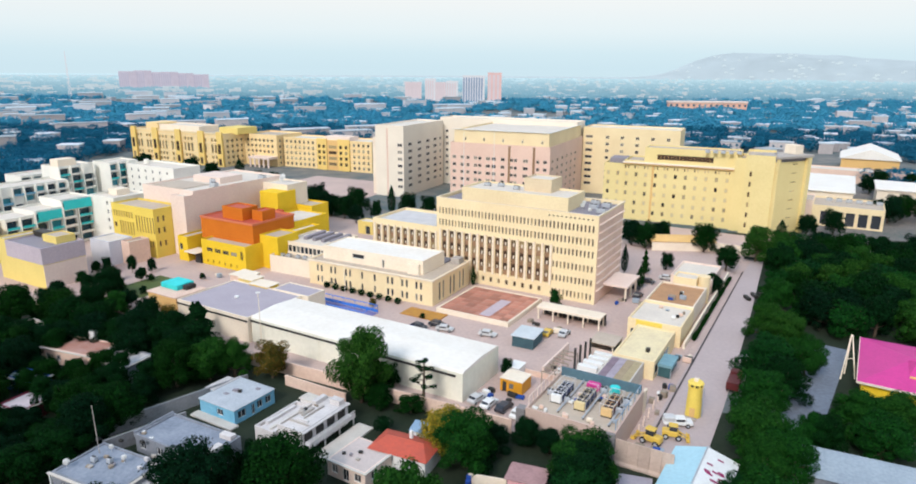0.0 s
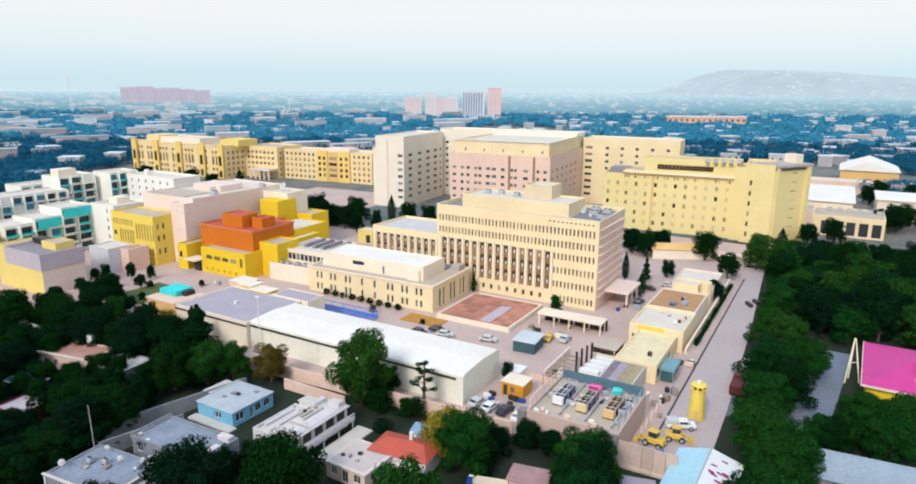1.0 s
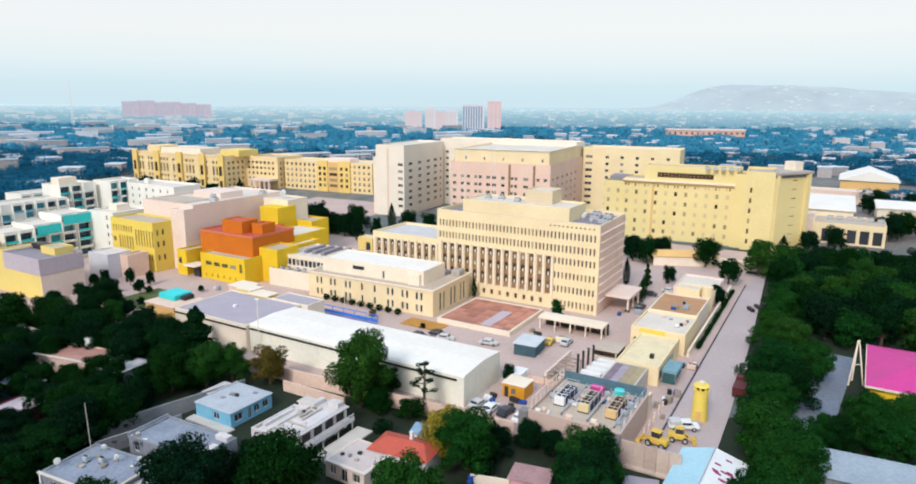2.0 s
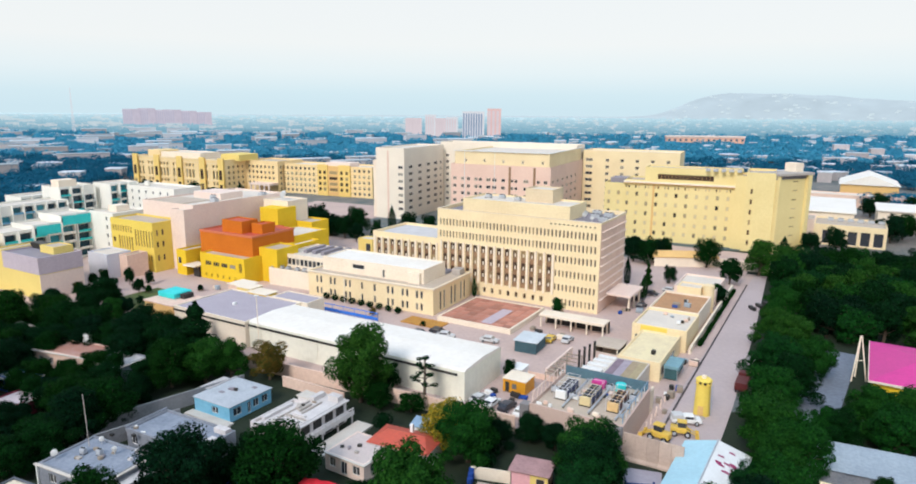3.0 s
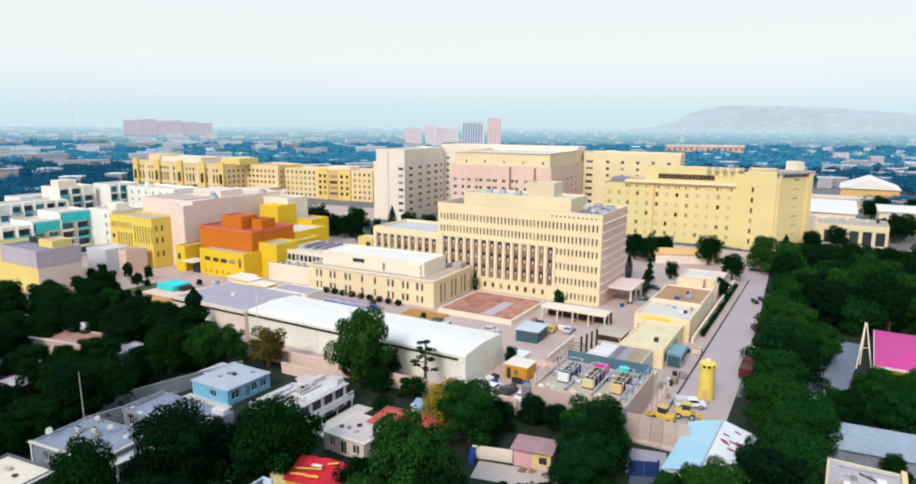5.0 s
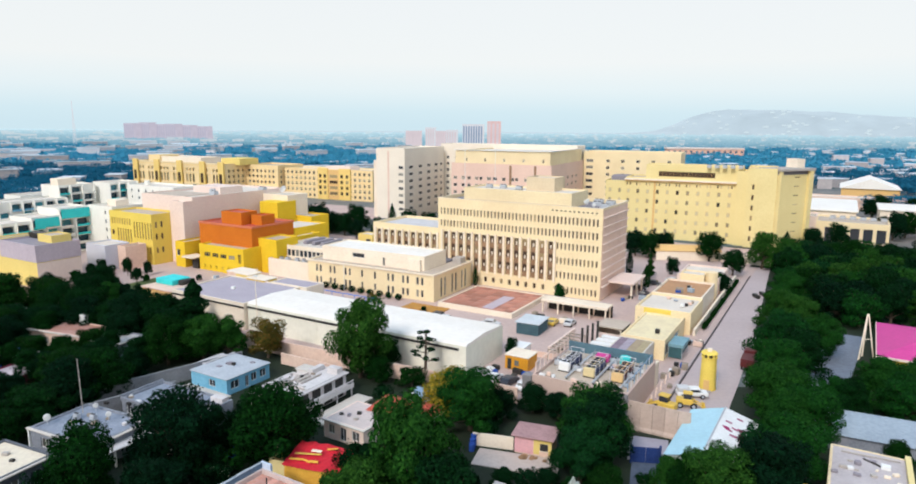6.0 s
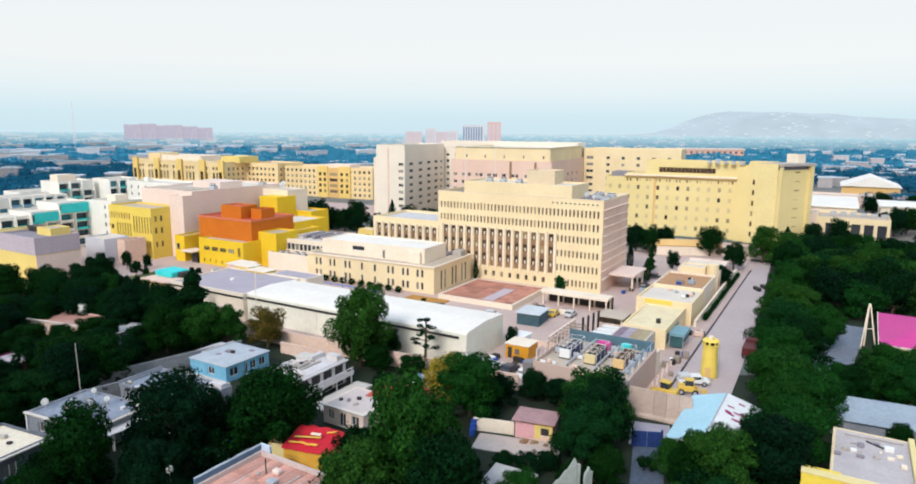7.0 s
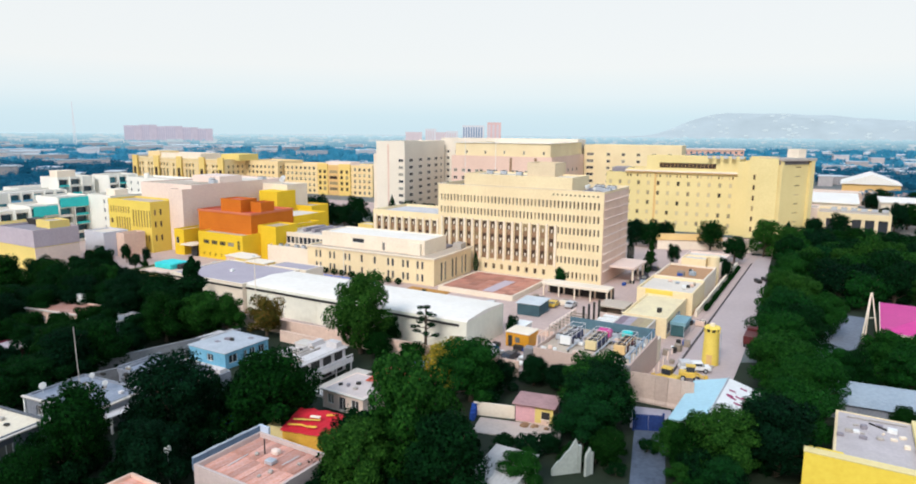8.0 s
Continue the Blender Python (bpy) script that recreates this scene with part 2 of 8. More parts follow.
def tube(bm, p, q, r0, r1=None, n=8):
    """A tapered round bar from p to q."""
    p, q = Vector(p), Vector(q)
    r1 = r0 if r1 is None else r1
    d = (q - p).normalized()
    a = d.orthogonal().normalized()
    b = d.cross(a)
    rings = [[bm.verts.new(o + (a * math.cos(k * math.tau / n) + b * math.sin(k * math.tau / n)) * r) for k in range(n)] for o, r in ((p, r0), (q, r1))]
    for k in range(n):
        bm.faces.new((rings[0][k], rings[0][(k + 1) % n], rings[1][(k + 1) % n], rings[1][k]))
    bm.faces.new(rings[0][::-1])
    bm.faces.new(rings[1])
    return bm


def panel(bm, p0, p1, z0, z1, holes, depth):
    """An upright wall sheet from p0 to p1 (outside to the right of the way), with real openings and their reveals."""
    p0, p1 = Vector((*p0, 0)), Vector((*p1, 0))
    d = (p1 - p0).normalized()
    length = (p1 - p0).length
    inn = Vector((-d.y, d.x, 0))

    def P(s, z, t=0.0):
        return p0 + d * s + inn * t + Vector((0, 0, z))
    zs = sorted({z0, z1, *(h[2] for h in holes), *(h[3] for h in holes)})
    for za, zb in zip(zs, zs[1:]):
        mid = (za + zb) / 2
        cuts = sorted((h[0], h[1]) for h in holes if h[2] < mid < h[3])
        s = 0.0
        for a, b in cuts + [(length, length)]:
            if a > s + 1e-4:
                quad(bm, P(s, za), P(a, za), P(a, zb), P(s, zb))
            s = b
    for a, b, c, e in holes:
        quad(bm, P(a, c), P(b, c), P(b, c, depth), P(a, c, depth))
        quad(bm, P(a, e, depth), P(b, e, depth), P(b, e), P(a, e))
        quad(bm, P(a, c), P(a, c, depth), P(a, e, depth), P(a, e))
        quad(bm, P(b, c, depth), P(b, c), P(b, e), P(b, e, depth))


WINDOW_MESHES = {}


def window_meshes(w, h, frame_m, glass_m, bars, depth):
    key = (round(w, 2), round(h, 2), frame_m.name, glass_m.name, bars, depth)
    if key not in WINDOW_MESHES:
        t = 0.06
        bm = boxes((-w / 2, -w / 2 + t, depth - 0.12, depth, 0, h), (w / 2 - t, w / 2, depth - 0.12, depth, 0, h),
                   (-w / 2 + t, w / 2 - t, depth - 0.12, depth, h - t, h), (-w / 2 + t, w / 2 - t, depth - 0.14, depth, 0, t))
        for k in range(bars):
            x = -w / 2 + w * (k + 1) / (bars + 1)
            box(bm, x - 0.03, x + 0.03, depth - 0.10, depth, t, h - t)
        pm = boxes((-w / 2 + t, w / 2 - t, depth - 0.05, depth - 0.02, t, h - t))
        WINDOW_MESHES[key] = (mesh_of("window", bm, frame_m), mesh_of("pane", pm, glass_m))
    return WINDOW_MESHES[key]


SIDES = {"F": (0, lambda a0, a1, b0, b1, s: (a0 + s, b0)), "R": (90, lambda a0, a1, b0, b1, s: (a1, b0 + s)),
         "B": (180, lambda a0, a1, b0, b1, s: (a1 - s, b1)), "L": (270, lambda a0, a1, b0, b1, s: (a0, b1 - s))}


def windows(parent, ext, side, holes, frame_m=None, glass_m=None, bars=0, depth=0.25):
    turn, at = SIDES[side]
    for s0, s1, z0, z1 in holes:
        fm, pm = window_meshes(s1 - s0, z1 - z0, frame_m or WHITE, glass_m or GLASS, bars, depth)
        x, y = at(*ext, (s0 + s1) / 2)
        w = part("window", fm, None, parent, m=pose(x, y, z0, 0, 0, turn))
        part("pane", pm, None, w)


def block(parent, a0, a1, b0, b1, z0, z1, wall_m, roof_m, holes=None, parapet=0.6, depth=0.25, thick=0.3, wall_label="", roof_label="", **win):
    """One storeyed volume: walls with openings, parapet, roof and each window."""
    holes = holes or {}
    ext = (a0, a1, b0, b1)
    bm = bmesh.new()
    zt = z1 + parapet
    for side, (_, at) in SIDES.items():
        length = a1 - a0 if side in "FB" else b1 - b0
        panel(bm, at(*ext, 0), at(*ext, length), z0, zt, holes.get(side, []), depth)
    t = thick
    inner = ((a0 + t, b0 + t), (a1 - t, b0 + t), (a1 - t, b1 - t), (a0 + t, b1 - t))
    outer = ((a0, b0), (a1, b0), (a1, b1), (a0, b1))
    for k in range(4):
        i0, i1, o0, o1 = inner[k], inner[(k + 1) % 4], outer[k], outer[(k + 1) % 4]
        quad(bm, (*o0, zt), (*o1, zt), (*i1, zt), (*i0, zt))
        quad(bm, (*i1, z1 - 0.3), (*i0, z1 - 0.3), (*i0, zt), (*i1, zt))
    part("wall", bm, wall_m, parent, wall_label)
    part("roof", boxes((a0 + t, a1 - t, b0 + t, b1 - t, z1 - 0.25, z1)), roof_m, parent, roof_label)
    for side, hs in holes.items():
        windows(parent, ext, side, hs, depth=depth, **win)


def grid(start, pitch, n, w, *rows):
    return [(start + k * pitch - w / 2, start + k * pitch + w / 2, a, b) for a, b in rows for k in range(n)]


# ---- ground ----
bm = bmesh.new()
R = 4900
rim = [bm.verts.new((R * math.cos(k * math.tau / 96), R * math.sin(k * math.tau / 96), 0)) for k in range(96)]
bm.faces.new(rim)
EARTH = surface("dusty_earth_and_scrub", (0.22, 0.20, 0.18), (0.05, 0.10, 0.11), 0.012, 0.12, bump=0.0, contrast=0.5)
single("ground", bm, EARTH, pose(0, 0, 0), "dusty earth with scrub and gardens between the houses", "ground", kind="structure")


def slab(name, e0, e1, v0, v1, z0, z1, m, label, category="paving", kind="structure"):
    return single(name, boxes((0, e1 - e0, 0, v1 - v0, z0, z1)), m, spot(e0, v0), label, category, kind=kind)


# near-black ground colour carries the deep shade under the trees
GARDEN = surface("shade_toned_garden_ground", (0.008, 0.020, 0.008), (0.024, 0.032, 0.018), 0.12, 1.2, contrast=0.9)
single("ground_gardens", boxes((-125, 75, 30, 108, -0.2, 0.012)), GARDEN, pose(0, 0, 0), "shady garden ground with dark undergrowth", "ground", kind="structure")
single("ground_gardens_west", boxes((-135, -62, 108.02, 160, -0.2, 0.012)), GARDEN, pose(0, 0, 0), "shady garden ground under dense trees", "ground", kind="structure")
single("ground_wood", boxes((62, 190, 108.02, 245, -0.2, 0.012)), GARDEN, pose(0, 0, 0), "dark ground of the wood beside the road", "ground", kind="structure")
bm = bmesh.new()
edge = [(-61.98, 108.02), (-5.6, 108.02), (-55.6, 133.1), (-61.98, 137.0)]
lo, hi = [bm.verts.new((x, y, -0.2)) for x, y in edge], [bm.verts.new((x, y, 0.014)) for x, y in edge]
bm.faces.new(hi)
for k in range(4):
    bm.faces.new((lo[k], lo[(k + 1) % 4], hi[(k + 1) % 4], hi[k]))
single("ground_gardens_north", bm, GARDEN, pose(0, 0, 0), "shady garden ground below the perimeter wall", "ground", kind="structure")
slab("pavement_footpath", -23.48, -20.0, 93, 228, -0.2, 0.03, PAVING, "dusty footpath between the compound and the road", "pavement")
slab("pavement_yard", -112, -23.5, 92.4, 156, -0.2, 0.06, PAVING, "dusty beige paved service yard of the compound", "pavement")
slab("pavement_east", -62, -23.5, 156.02, 232, -0.2, 0.06, PAVING, "dusty paved parking ground behind the offices", "pavement")
slab("pavement_west", -175, -112.02, 92, 205, -0.2, 0.05, PAVING, "dusty paved court between the colourful buildings", "pavement")
slab("pavement_north", -112, -62.02, 156.02, 232, -0.2, 0.05, PAVING, "dusty paved court behind the low hall", "pavement")


# ---- roads ----
ROAD_M = spot(-22.6, 60)
bm = bmesh.new()
top = [(0.0, 33.0), (10.3, 33.0), (10.0, 60.0), (8.2, 110.0), (5.2, 168.0), (1.6, 168.0), (0.9, 110.0)]
lo, hi = [bm.verts.new((x, y, -0.2)) for x, y in top], [bm.verts.new((x, y, 0.04)) for x, y in top]
bm.faces.new(hi)
for k in range(len(top)):
    bm.faces.new((lo[k], lo[(k + 1) % len(top)], hi[(k + 1) % len(top)], hi[k]))
single("road", bm, ASPHALT, ROAD_M, "dusty lilac-grey asphalt road along the compound wall", "road", kind="structure")
single("road_side", boxes((0, 7.0, 0, 48, -0.2, 0.035)), surface("pale_grey_lane", (0.20, 0.23, 0.28), (0.14, 0.16, 0.20), 0.1, 1.2), pose(54.2, 101.0, 0, 0, 0, -35.7), "grey side lane between the trees", "lane", kind="structure")
single("road_lane", boxes((0.3, 4.2, 0, 40, -0.2, 0.035)), LANE, pose(12.6, 48, 0, 0, 0, -17), "grey lane leading up to a blue gate", "lane", kind="structure")
slab("trim_kerb", -21.66, -21.4, 106, 212, -0.1, 0.32, surface("dark_kerb_concrete", (0.045, 0.04, 0.045), (0.13, 0.11, 0.11), 0.6, 4), "low dark concrete kerb between footpath and road", "kerb")


# ---- main office building ----
A = thing("office_building", spot(-51.4, 159.9), "cream six-storey office block with rows of narrow windows", "office building")
front = grid(49 - 1.3 - 43 * 1.085, 1.085, 44, 0.52, (15.9, 17.8), (19.4, 21.3))
front += grid(49 - 12.0, 1.085, 11, 0.52, (12.6, 14.4), (8.7, 10.5), (4.9, 6.7), (1.0, 2.8))
slots_a = [(49 - u - 0.72, 49 - u + 0.72, 4.0, 14.5) for u in (13.9 + 2.5 * k for k in range(14))]
ground_row = [(49 - u - 0.45, 49 - u + 0.45, 1.1, 2.6) for u in (15.8 + 2.5 * k for k in range(9))]


def slot_window(parent, x, y, z0, z1, turn, w):
    """A tall recessed bay of three storeys: dark panes between brown and cream panels."""
    s = part("window_bay", boxes((-w / 2, -w / 2 + 0.08, 0.2, 0.4, 0, z1 - z0), (w / 2 - 0.08, w / 2, 0.2, 0.4, 0, z1 - z0)), BROWN_PANEL, parent, "brown window bay three storeys tall", m=pose(x, y, z0, 0, 0, turn))
    hgt = (z1 - z0) / 3
    for k in range(3):
        part("pane", boxes((-w / 2 + 0.08, w / 2 - 0.08, 0.34, 0.38, k * hgt + hgt * 0.42, (k + 1) * hgt)), GLASS_WARM, s)
        part("spandrel_panel", boxes((-w / 2 + 0.08, w / 2 - 0.08, 0.30, 0.38, k * hgt, k * hgt + hgt * 0.42)), BROWN_PANEL, s)
        part("spandrel_panel", bevelled(0.03, (-0.22, 0.22, 0.24, 0.30, k * hgt + hgt * 0.45, k * hgt + hgt * 0.72)), CREAM_PANEL, s, "small cream panel")


def office_walls(parent, a0, a1, b1, z1, parapet, holes, bays, roof_m):
    bm = bmesh.new()
    zt = z1 + parapet
    ext = (a0, a1, 0, b1)
    for side, (_, at) in SIDES.items():
        length = a1 - a0 if side in "FB" else b1
        panel(bm, at(*ext, 0), at(*ext, length), 0, zt, (holes + bays) if side == "F" else [], 0.4)
    t = 0.35
    outer = ((a0, 0), (a1, 0), (a1, b1), (a0, b1))
    inner = ((a0 + t, t), (a1 - t, t), (a1 - t, b1 - t), (a0 + t, b1 - t))
    for k in range(4):
        i0, i1, o0, o1 = inner[k], inner[(k + 1) % 4], outer[k], outer[(k + 1) % 4]
        quad(bm, (*o0, zt), (*o1, zt), (*i1, zt), (*i0, zt))
        quad(bm, (*i1, z1 - 0.3), (*i0, z1 - 0.3), (*i0, zt), (*i1, zt))
    part("wall", bm, CREAM, parent)
    part("roof", boxes((a0 + t, a1 - t, t, b1 - t, z1 - 0.25, z1)), roof_m, parent)
    windows(parent, ext, "F", holes, frame_m=CREAM_PANEL, glass_m=GLASS_WARM, depth=0.4)
    for s0, s1, z0, z1b in bays:
        slot_window(parent, a0 + (s0 + s1) / 2, 0, z0, z1b, 0, s1 - s0)


office_walls(A, -49, 0, 22, 23.2, 0.9, front + ground_row, slots_a, ROOF_GREY)
for k in range(11):
    part("vent", boxes((-0.22, 0.22, -0.04, 0.02, 0, 0.36)), DARK, A, "small dark vent under the parapet", pose(-1.6 - 1.2 * k, 0, 22.7))
for k in range(9):
    part("ledge", boxes((0.0, 0.55, 0.6, 21.4, 0, 0.18)), PINKISH_WHITE, A, "projecting ledge on the end wall", pose(0.003, 0, 3.6 + 2.25 * k))
part("end_cladding", boxes((0.0, 0.06, 0.3, 21.7, 0.2, 23.6)), PINK_STONE, A, "pinkish end wall cladding")
part("parapet_cap", boxes((-49.1, 0.1, -0.1, 0.25, 24.1, 24.22), (-0.25, 0.1, 0.25, 22.1, 24.1, 24.22), (-49.1, -48.75, 0.25, 22.1, 24.1, 24.22), (-48.75, -0.25, 21.75, 22.1, 24.1, 24.22)), CREAM_PALE, A)
block(A, -42.7, -10, 4, 17, 23.2, 26.6, CREAM, ROOF_PALE, parapet=0.5, wall_label="cream roof storey")
block(A, -26, -17.6, 10.5, 18.5, 26.6, 30.0, surface("beige_penthouse_render", (0.70, 0.57, 0.38), (0.62, 0.49, 0.33), 0.2, 2.0), ROOF_PALE, parapet=0.4, wall_label="cream roof penthouse")
# entrance canopy on the end wall
part("canopy", bevelled(0.08, (0.1, 7.0, 6.0, 18.0, 3.9, 4.5)), PINKISH_WHITE, A, "flat entrance canopy")
for y in (7.0, 12.0, 17.0):
    part("column", tube(bmesh.new(), (6.3, y, 0), (6.3, y, 3.9), 0.28, n=10), CREAM_PALE, A)
# low wing
wing_holes = [(23.6 - (u - 49) - 0.72, 23.6 - (u - 49) + 0.72, 4.0, 13.2) for u in (50.4 + 2.5 * k for k in range(9))]
WNG = thing("office_wing", spot(-51.4 - 49.02, 159.9), "lower cream wing with tall dark window bays", "office building")
office_walls(WNG, -23.6, 0, 18, 14.4, 0.8, [], wing_holes, ROOF_HOUSE)
for k in range(10):
    part("fin", boxes((-0.28, 0.28, -0.35, -0.003, 3.6, 13.8)), CREAM_PALE, WNG, "upright cream fin between the bays", pose(-0.15 - 2.5 * k, 0, 0))
for k in range(15):
    part("fin", boxes((-0.28, 0.28, -0.35, -0.003, 3.6, 14.9)), CREAM_PALE, A, "upright cream fin between the bays", pose(-12.65 - 2.5 * k, 0, 0))


def rooftop_unit(m, w=2.0, d=1.4, h=1.2, label="grey rooftop air-conditioning unit with round fans"):
    u = thing("rooftop_unit", m, label, "ventilation unit", "rooftop units")
    part("body", bevelled(0.05, (-w / 2, w / 2, -d / 2, d / 2, 0.12, h)), STEEL, u)
    for x in (-w / 4, w / 4):
        part("fan", tube(bmesh.new(), (x, 0, h), (x, 0, h + 0.12), min(w / 5, d / 3), n=12), BLACK, u, "dark round fan")
    for x in (-w / 2 + 0.1, w / 2 - 0.1):
        part("foot", boxes((x - 0.08, x + 0.08, -d / 2, d / 2, 0, 0.12)), BLACK, u)
    return u


def dish(m, r=0.9, label="white satellite dish on a short mast"):
    d = thing("satellite_dish", m, label, "satellite dish", "satellite dishes")
    bm = bmesh.new()
    rings = []
    for k in range(5):
        a = k / 4
        rings.append([bm.verts.new((r * a * math.cos(j * math.tau / 14), -0.35 * r * (1 - a * a), r * a * math.sin(j * math.tau / 14))) for j in range(14)])
    for q0, q1 in zip(rings[1:], rings[2:]):
        for j in range(14):
            bm.faces.new((q0[j], q0[(j + 1) % 14], q1[(j + 1) % 14], q1[j]))
    bm.faces.new(rings[1])
    bmesh.ops.solidify(bm, geom=bm.faces[:], thickness=0.04)
    part("bowl", bm, WHITE, d, m=pose(0, 0, r + 0.55, -28, 0, 0))
    part("mast", tube(bmesh.new(), (0, 0, 0), (0, 0, r + 0.4), 0.06), STEEL, d)
    return d


for e, v in ((-53.5, 168), (-57, 172), (-54.5, 176), (-58.5, 178)):
    rooftop_unit(spot(e, v, 23.2), 2.4, 1.6, 1.3)
for e, v, r in ((-59.5, 170, 0.65), (-60.5, 174, 0.6), (-56, 166, 0.5)):
    dish(spot(e, v, 23.2, 20), r, "white satellite dish on the office roof")
for e, v in ((-90, 172), (-86, 173), (-80, 171), (-73, 173)):
    rooftop_unit(spot(e, v, 26.6), 1.8, 1.2, 1.0)

# ---- low hall with raised roof ----
F = thing("low_hall", spot(-87.2, 136.7, 0, 2.3), "cream two-storey hall with a raised roof box", "hall")
fh = []
for u, two in ((4.2, 1), (8.6, 1), (13.2, 1), (18.2, 0), (22.4, 0), (27.2, 1), (32.4, 1), (37.2, 1)):
    for x in ((-0.7, 0.7) if two else (0,)):
        fh += [(41 - u + x - 0.36, 41 - u + x + 0.36, 0.9, 2.8), (41 - u + x - 0.36, 41 - u + x + 0.36, 4.1, 6.1)]
side_h = [(s - 0.5, s + 0.5, 0.6, 5.6) for s in (4, 6, 10, 12, 15.5, 17.5)]
block(F, -41, 0, 0, 21, 0, 7.0, CREAM, ROOF_TAN, {"F": fh, "R": side_h}, parapet=0.25, frame_m=CREAM_PANEL)
part("cornice", boxes((-41.4, 0.4, -0.4, 0, 6.9, 7.3), (0, 0.4, 0, 21.4, 6.9, 7.3), (-41.4, -41, 0, 21.4, 6.9, 7.3)), CREAM_PALE, F)
block(F, -38.5, -4.8, 3.4, 15, 7.0, 10.6, CREAM_PALE, WHITE_CLEAN, {"F": [(10.5, 14.5, 8.6, 9.8), (20.5, 21.3, 7.2, 9.4)]}, parapet=0.3, wall_label="pale cream raised roof box", roof_label="white roof membrane")
part("roof_box", bevelled(0.05, (-9.2, -5.6, 2.4, 3.38, 7.0, 10.0)), CREAM_PALE, F)
part("roof_box", bevelled(0.05, (-3.6, -1.0, 16.5, 19.5, 7.0, 8.6)), CONCRETE, F)
part("roof_deck", boxes((-10.0, -4.9, 15.6, 20.4, 7.0, 7.4)), ROOF_GREY, F)
part("mast", tube(bmesh.new(), (-26.5, -2.5, 0), (-26.5, -2.5, 7.5), 0.06), WHITE, F, "white flagpole before the hall")
# terrace wing beside the hall
G = thing("terrace_wing", spot(-87.2 - 42.0, 138.0, 0, 2.3), "low cream wing with a glazed terrace", "hall")
block(G, -17, 0, 0, 6, 0, 4.4, CREAM_PALE, ROOF_TAN, parapet=0.9)
gl = grid(1.2, 1.6, 10, 1.3, (5.2, 7.2))
block(G, -17, 0, 6.02, 22, 0, 8.0, CREAM_PALE, ROOF_PALE, {"F": gl}, parapet=0.5, frame_m=STEEL, glass_m=GLASS)
for k in range(4):
    part("roof_rib", bevelled(0.1, (-13 + 3.4 * k, -11.6 + 3.4 * k, 11, 20.5, 8.0, 9.1)), ROOF_GREY, G, "long grey skylight rib")
for k, x in enumerate((-15, -12.5, -9, -6.5, -4)):
    rooftop_unit(spot(-129.2 + x, 140.6 + 0.3 * k, 4.4, 2), 1.3, 1.0, 0.9, "small grey air-conditioning unit on the terrace")

# ---- hangar and grey-roofed store ----
HG = thing("warehouse", spot(-55.0, 96.5), "long white warehouse with a flat pale roof", "warehouse")
bm = bmesh.new()
L, D = 55.0, 14.6
prof = [(0, 5.9), (0.5, 6.25), (D / 2, 6.7), (D - 0.5, 6.25), (D, 5.9)]
box(bm, -L, 0, 0, D, 0, 5.9)
part("wall", bm, HALL_WHITE, HG)
bm = bmesh.new()
r0 = [bm.verts.new((-L - 0.05, y, z)) for y, z in prof]
r1 = [bm.verts.new((0.05, y, z)) for y, z in prof]
for k in range(4):
    bm.faces.new((r0[k], r1[k], r1[k + 1], r0[k + 1]))
bm.faces.new(r0)
bm.faces.new(r1[::-1])
part("roof", bm, WHITE_CLEAN, HG, "white roof membrane")
part("gutter", boxes((-L, -1.5, -0.22, -0.003, 4.95, 5.35)), DARK, HG, "dark gutter under the eaves")
for k in range(4):
    part("downpipe", tube(bmesh.new(), (-3 - 16 * k, -0.12, 0), (-3 - 16 * k, -0.12, 4.85), 0.05, n=6), HALL_WHITE, HG)
ST = thing("store_building", spot(-110.1, 95.5), "cream store with a wide grey flat roof", "warehouse")
ROOF_MAUVE = surface("mauve_grey_roof_felt", (0.44, 0.39, 0.43), (0.36, 0.32, 0.36), 0.2, 2.0, contrast=0.8)
block(ST, -24, 0, 0, 17.5, 0, 5.9, CREAM_PALE, ROOF_MAUVE, parapet=0.25)
part("gutter", boxes((-24, 0, -0.22, -0.003, 5.05, 5.4)), DARK, ST)
block(ST, -10, 2.0, 17.52, 23.5, 0, 6.0, CREAM_PALE, ROOF_MAUVE, parapet=0.2)
part("cowl", bevelled(0.05, (-13.2, -12.4, 8, 8.8, 5.9, 6.5)), WHITE, ST)

# sports court, planting bed and flower bed before the hall
COURT_BLUE = surface("court_blue_paint", (0.06, 0.22, 0.70), (0.05, 0.18, 0.58), 0.5, 4)
CT = thing("ball_court", spot(-115, 119.5), "fenced court with bluish ground and a blue frame", "court")
part("surface", boxes((0, 18.5, 0, 6.0, 0.06, 0.14)), surface("lilac_blue_court", (0.22, 0.21, 0.40), (0.17, 0.16, 0.32), 0.3, 2), CT)
bm = bmesh.new()
for p, q in (((0, 0, 2.2), (18.5, 0, 2.2)), ((18.5, 0, 2.2), (18.5, 6, 2.2)), ((18.5, 6, 2.2), (0, 6, 2.2)), ((0, 6, 2.2), (0, 0, 2.2))):
    tube(bm, p, q, 0.12, n=6)
part("rail", bm, COURT_BLUE, CT, "blue top rail")
for y in (-0.02, 6.0):
    part("fence_board", boxes((0.1, 18.4, y - 0.02, y + 0.02, 0.3, 1.1)), COURT_BLUE, CT, "blue fence board")
for k in range(6):
    for y in (0, 6):
        part("post", tube(bmesh.new(), (18.5 * k / 5, y, 0.06), (18.5 * k / 5, y, 2.2), 0.07, n=6), COURT_BLUE, CT)
